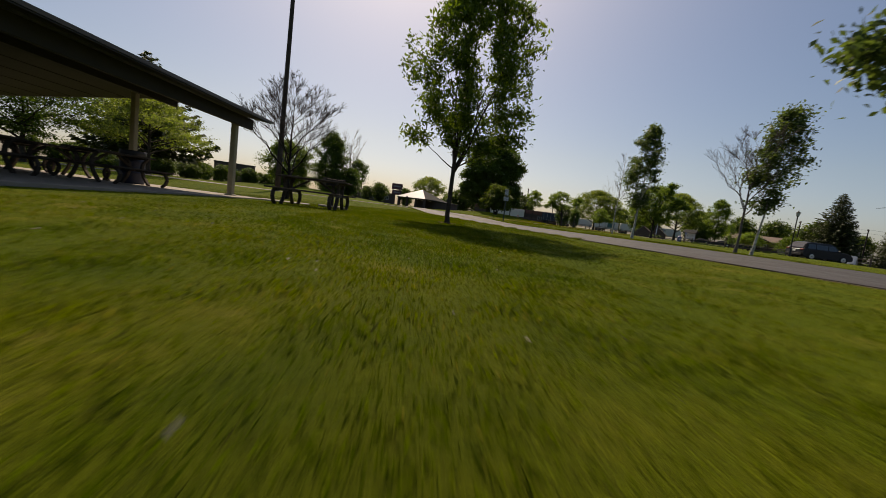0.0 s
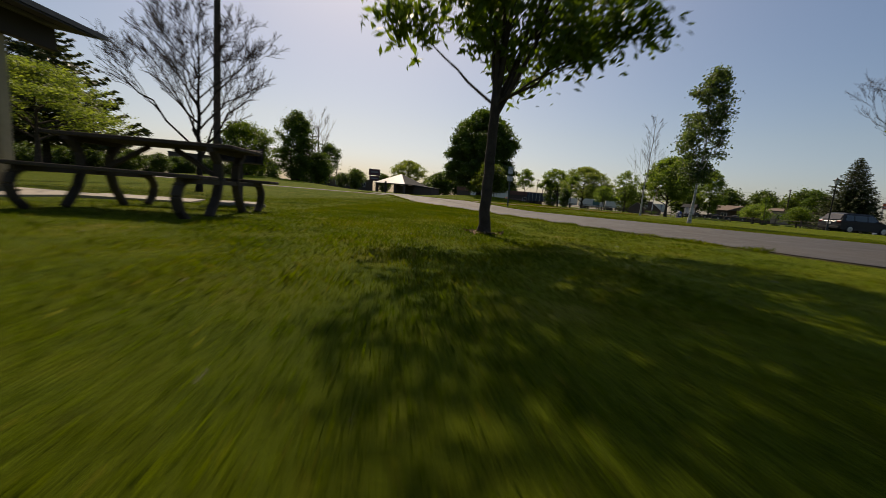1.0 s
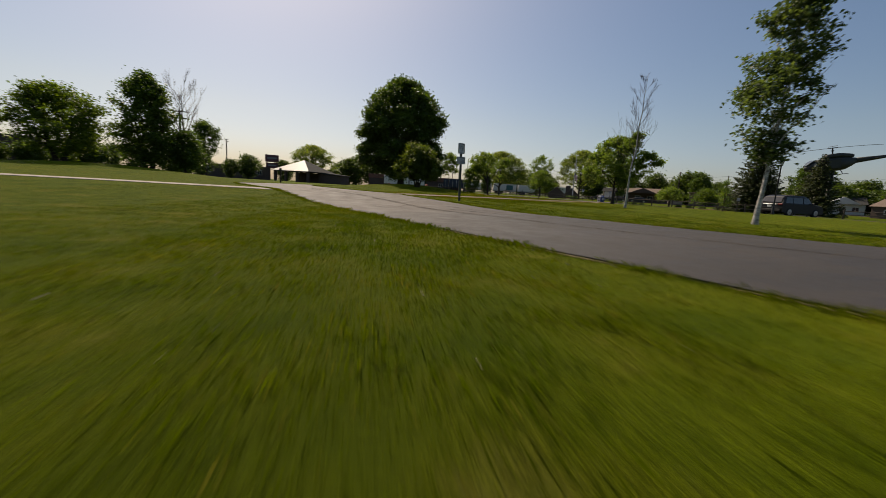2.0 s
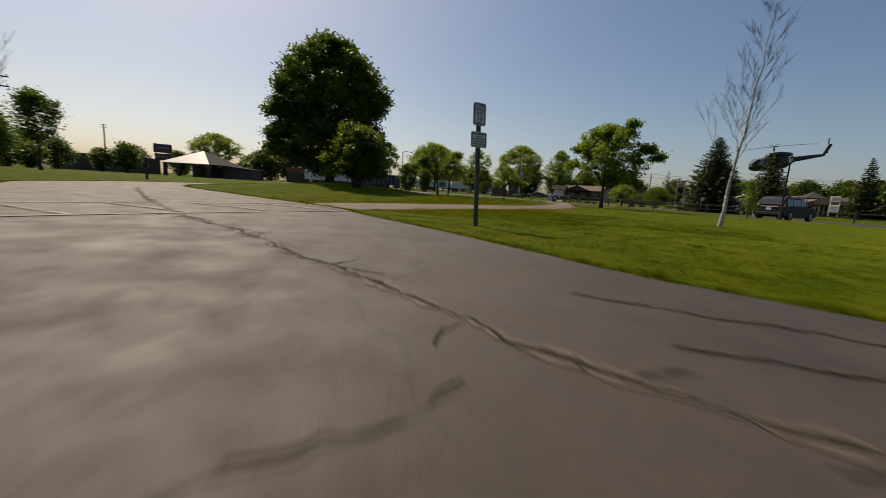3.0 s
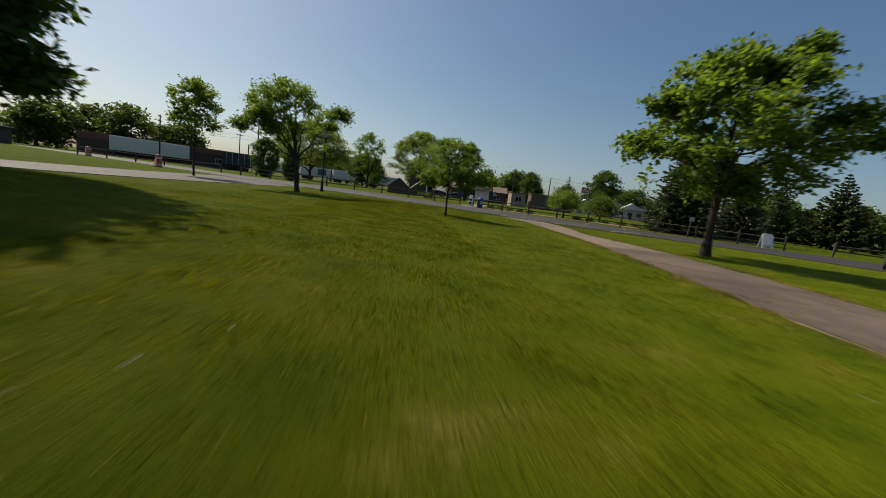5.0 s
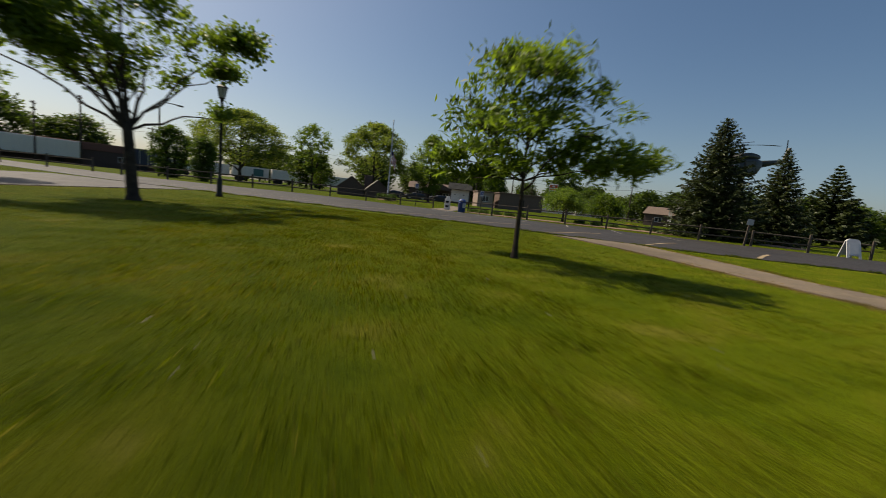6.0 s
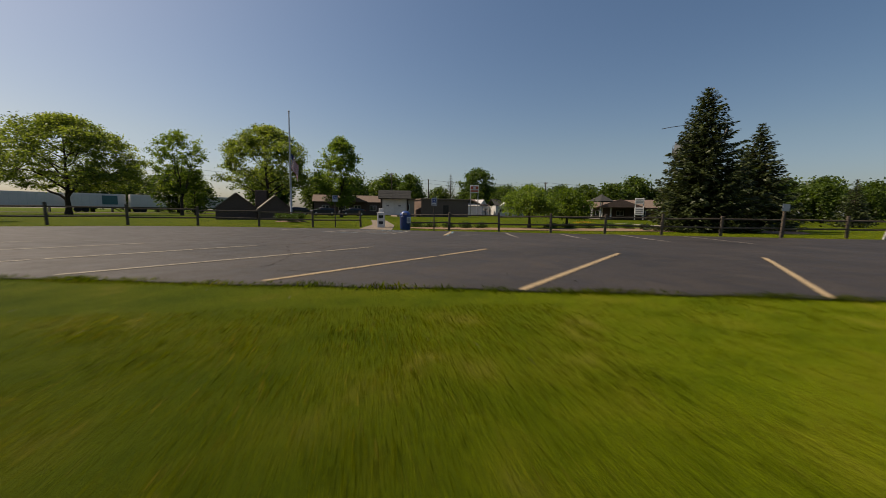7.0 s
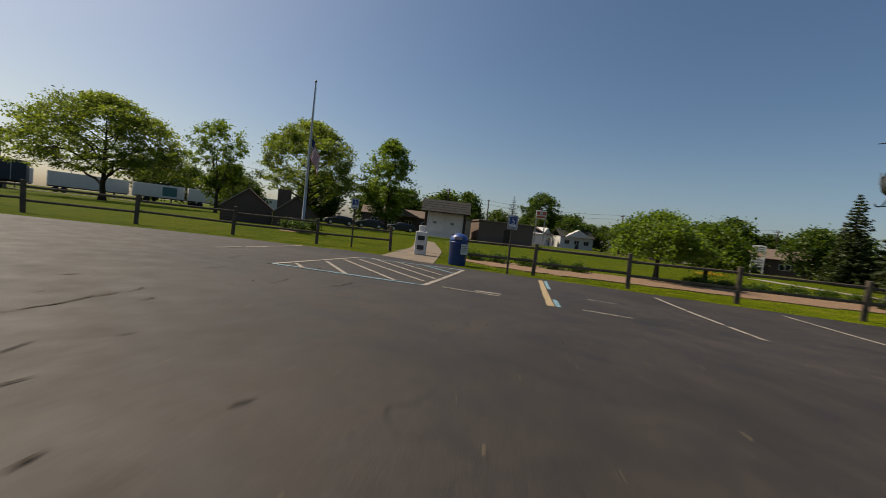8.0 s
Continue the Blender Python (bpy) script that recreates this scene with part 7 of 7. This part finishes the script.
def barrel(x, y):
    ob = thing("traffic_drum", "orange traffic drum at the lot entrance", "traffic drum", pose(x, y, gz(x, y) + 0.015))
    bm = bmesh.new()
    lathe(bm, [(0.32, 0), (0.32, 0.06), (0.27, 0.07), (0.27, 0.3), (0.25, 0.31), (0.25, 0.6), (0.23, 0.61), (0.23, 0.92), (0.2, 0.98), (0.05, 1.0)], 16)
    part("drum", bm, M["orange"], ob, smooth=True)
    for z in (0.2, 0.72):
        bm = bmesh.new()
        r = 0.275 if z < 0.3 else 0.237
        lathe(bm, [(r, z - 0.07), (r + 0.002, z - 0.069), (r + 0.002, z + 0.069), (r, z + 0.07)], 16)
        part("band", bm, M["sign_white"], ob)


barrel(12.0, 77.0)
barrel(7.5, 96.0)
ob = thing("marker_post", "dark square marker post beside the drive", "marker post", on_land(-7.6, 52.5))
bm = bmesh.new()
box(bm, (0, 0, 0.7), (0.14, 0.14, 1.4), None, 0.02)
part("post", bm, M["wood_dark"], ob)
bm = bmesh.new()
box(bm, (0, -0.08, 1.3), (0.24, 0.02, 0.3), None, 0.01)
part("plate", bm, M["ink"], ob)
# shrubs near (46, 56) also stand in for part of the weeping tree's shadow
for k, (x, y, r) in enumerate(((40.6, 65.2, 0.6), (41.1, 64.3, 0.75), (41.6, 63.3, 0.7), (42.1, 62.3, 0.7), (42.6, 61.4, 0.6), (45.4, 57.4, 0.7), (46.3, 56.4, 0.7), (47.3, 55.3, 0.7), (48.5, 54.0, 0.8), (49.3, 52.9, 0.8), (49.9, 51.8, 0.7))):
    broadleaf("low_shrub", "low dark shrub in a mulch bed", x, y, 0.34, r * 0.8, 0.015, 0.1, 0.03, "dome", 36, 36, 0.06, 0.13, 220 + k, "bark_dark", "leaf_oak", stems=3, limbs=3, category="shrub", hollow=0.4, group="bed shrubs")


# a clump of orange flowers on the far lawn
rng = np.random.RandomState(81)
fl = thing("flower_clump", "low clump of orange yellow flowers on the lawn", "flowers", on_land(58.0, 56.8))
c = rng.normal(size=(420, 3)) * (0.42, 0.42, 0.1)
c[:, 2] = np.abs(c[:, 2]) + 0.05
quads("foliage", leaf_quads(rng, c, 0.09, 0.05, 1.0), M["leaf"], fl)
c = rng.normal(size=(220, 3)) * (0.4, 0.4, 0.05) + (0, 0, 0.22)
quads("blossoms", leaf_quads(rng, c, 0.07, 0.06, 1.5), M["blossom"], fl, "orange yellow blossoms")

# ---- grass blades beside the way ----
def blades(name, label, line, bands, seed, paved, hgt=(0.018, 0.045), mat="blade"):
    rng = np.random.RandomState(seed)
    p = resample(line, 0.5)
    out = []
    seg = np.hypot(*np.diff(p, axis=0).T)
    total = seg.sum()
    d = np.gradient(p, axis=0)
    d /= np.hypot(d[:, 0], d[:, 1])[:, None]
    for r0, r1, per in bands:
        n = int(total * 2 * (r1 - r0) * per)
        u = rng.rand(n) * (len(p) - 1)
        i = u.astype(int)
        c = p[i] + (p[np.minimum(i + 1, len(p) - 1)] - p[i]) * (u - i)[:, None]
        off = rng.uniform(r0, r1, n) * rng.choice([-1, 1], n)
        q = c + np.c_[-d[i][:, 1], d[i][:, 0]] * off[:, None]
        out.append(q)
    q = np.concatenate(out)
    keep = np.ones(len(q), bool)
    for poly in paved:
        keep &= ~inside(poly, q[:, 0], q[:, 1])
    q = q[keep]
    n = len(q)
    z = land(q[:, 0], q[:, 1])
    base = np.c_[q, z - 0.004]
    clump = np.array([0.75 + 0.6 * noise.noise((a * 2.5, b * 2.5, 4)) for a, b in q])
    h = rng.uniform(hgt[0], hgt[1], n) * clump.clip(0.4, 1.6)
    a = rng.rand(n) * 2 * math.pi
    side = np.c_[np.cos(a), np.sin(a), np.zeros(n)] * (rng.uniform(0.002, 0.0045, n) * (1 + 6 * (h > 0.05)) ** 0.3)[:, None]
    ln = rng.normal(size=(n, 2)) * 0.5
    tip = base + np.c_[ln * h[:, None], h]
    mid = base + np.c_[ln * h[:, None] * 0.35, h * 0.6]
    v = np.stack([base - side, base + side, mid + side * 0.8, tip], 1)
    ob = quads(name, v, M[mat], None)
    return tagged(ob, label, "grass", "", "stuff")


drive_poly = np.r_[dl, dr[::-1]].tolist()
path_poly = np.r_[pl, pr[::-1]].tolist()
PAVED = [drive_poly[::3], path_poly[::2], LOT]
blades("grass_blades", "mown green grass blades of the lawn", [(0.2, -3.5), (-0.3, 0.5), (-0.9, 4.5), (-1.3, 9.0), (-1.1, 14.0), (-0.8, 18.0), (1.0, 24.0)], [(0, 1.6, 2300), (1.6, 4.0, 800), (4.0, 8.0, 200)], 41, PAVED)
blades("grass_blades", "mown green grass blades beside the footpath", [(2.6, 28.7), (5.2, 32.8), (8.0, 37.0), (11.2, 42.2), (13.5, 45.1), (15.7, 49.3), (18.0, 51.8), (21.5, 54.4)], [(0, 1.8, 2100), (1.8, 4.5, 720), (4.5, 9.0, 180)], 43, PAVED, (0.016, 0.038), "blade_dry")
blades("grass_blades", "mown green grass blades of the lawn by the drive", [(9.5, 10.5), (6.4, 16.5), (4.4, 21.5), (3.8, 25.0), (4.6, 28.0), (9.5, 30.6)], [(0, 2.0, 900), (2.0, 5.5, 280)], 45, PAVED)
for l, out_, sd_ in ((dl, 0.05, 51), (dr, -0.05, 52), (pl, 0.05, 53), (pr, -0.05, 54)):
    d = np.gradient(l, axis=0)
    l = l + np.c_[-d[:, 1], d[:, 0]] / np.hypot(d[:, 0], d[:, 1])[:, None] * out_
    sel = l[(l[:, 1] > 8) & (l[:, 1] < 48)]
    if sd_ < 53:
        blades("edge_grass", "ragged grass tufts along the asphalt edge", sel[::3].tolist(), [(0, 0.05, 2600), (0.05, 0.13, 1100)], sd_, [], (0.025, 0.08))
    else:
        blades("edge_grass", "straw-coloured dry tufts along the footpath edge", sel[::3].tolist(), [(0, 0.06, 2000), (0.06, 0.18, 700), (0.18, 0.34, 260)], sd_, [], (0.02, 0.06), "blade_straw")
blades("edge_grass", "ragged grass tufts along the lot edge", [(27.6, 42.9), (24.35, 50.2), (22.38, 54.55), (20.35, 59.2), (17.9, 64.8)], [(0, 0.06, 2400), (0.06, 0.14, 1000)], 55, [], (0.025, 0.075))
# pale clover heads and fallen bits on the lawn
rng = np.random.RandomState(77)
sp_ = []
for line, n in (([(0.2, -3.0), (-0.9, 4.5), (-1.3, 9.0), (-0.8, 18.0)], 420), ([(3.0, 30.0), (8.0, 37.5), (13.5, 45.5), (20, 54)], 420)):
    p = resample(line, 0.5)
    c = p[rng.randint(0, len(p), n)] + rng.normal(size=(n, 2)) * 2.6
    sp_.append(c)
c = np.concatenate(sp_)
k = np.ones(len(c), bool)
for poly in PAVED:
    k &= ~inside(poly, c[:, 0], c[:, 1])
c = c[k]
c = np.c_[c, land(c[:, 0], c[:, 1]) + 0.045]
tagged(quads("clover_heads", leaf_quads(rng, c, 0.017, 0.013, 1.5), M["concrete"], None), "pale clover heads and dry bits on the lawn", "clover", "", "stuff")

# crumbs, twigs and pebbles on the asphalt
rng = np.random.RandomState(78)
sp_ = []
for line, n, w in (([(3.0, 16.5), (0.6, 21.0), (-1.0, 27.0), (-4, 33)], 90, 1.5), ([(2.5, 30.2), (7.0, 32.4), (12.5, 35.0), (17.0, 39.0)], 130, 0.7), ([(23.5, 56.5), (29.0, 58.0), (34.0, 57.0)], 420, 3.2)):
    p = resample(line, 0.4)
    c = p[rng.randint(0, len(p), n)] + rng.normal(size=(n, 2)) * w
    k = inside(drive_poly[::3], c[:, 0], c[:, 1]) | inside(path_poly[::2], c[:, 0], c[:, 1]) | inside(LOT, c[:, 0], c[:, 1])
    sp_.append(c[k])
c = np.concatenate(sp_)
c = np.c_[c, land(c[:, 0], c[:, 1]) + 0.032]
tagged(quads("asphalt_litter", leaf_quads(rng, c, 0.022, 0.012, 3.0), M["soil"], None), "dry twigs and crumbs scattered on the asphalt", "litter", "", "stuff")

# wood chips at the foot of the young lawn tree
rng = np.random.RandomState(79)
a, r = rng.rand(70) * 2 * math.pi, 0.09 + 0.2 * rng.rand(70) ** 1.5
c = np.c_[-0.19 + r * np.cos(a), 7.86 + r * np.sin(a)]
c = np.c_[c, land(c[:, 0], c[:, 1]) + 0.02]
tagged(quads("wood_chips", leaf_quads(rng, c, 0.06, 0.028, 1.6), M["mulch"], None), "reddish wood chips round the young tree's foot", "wood chips", "", "stuff")
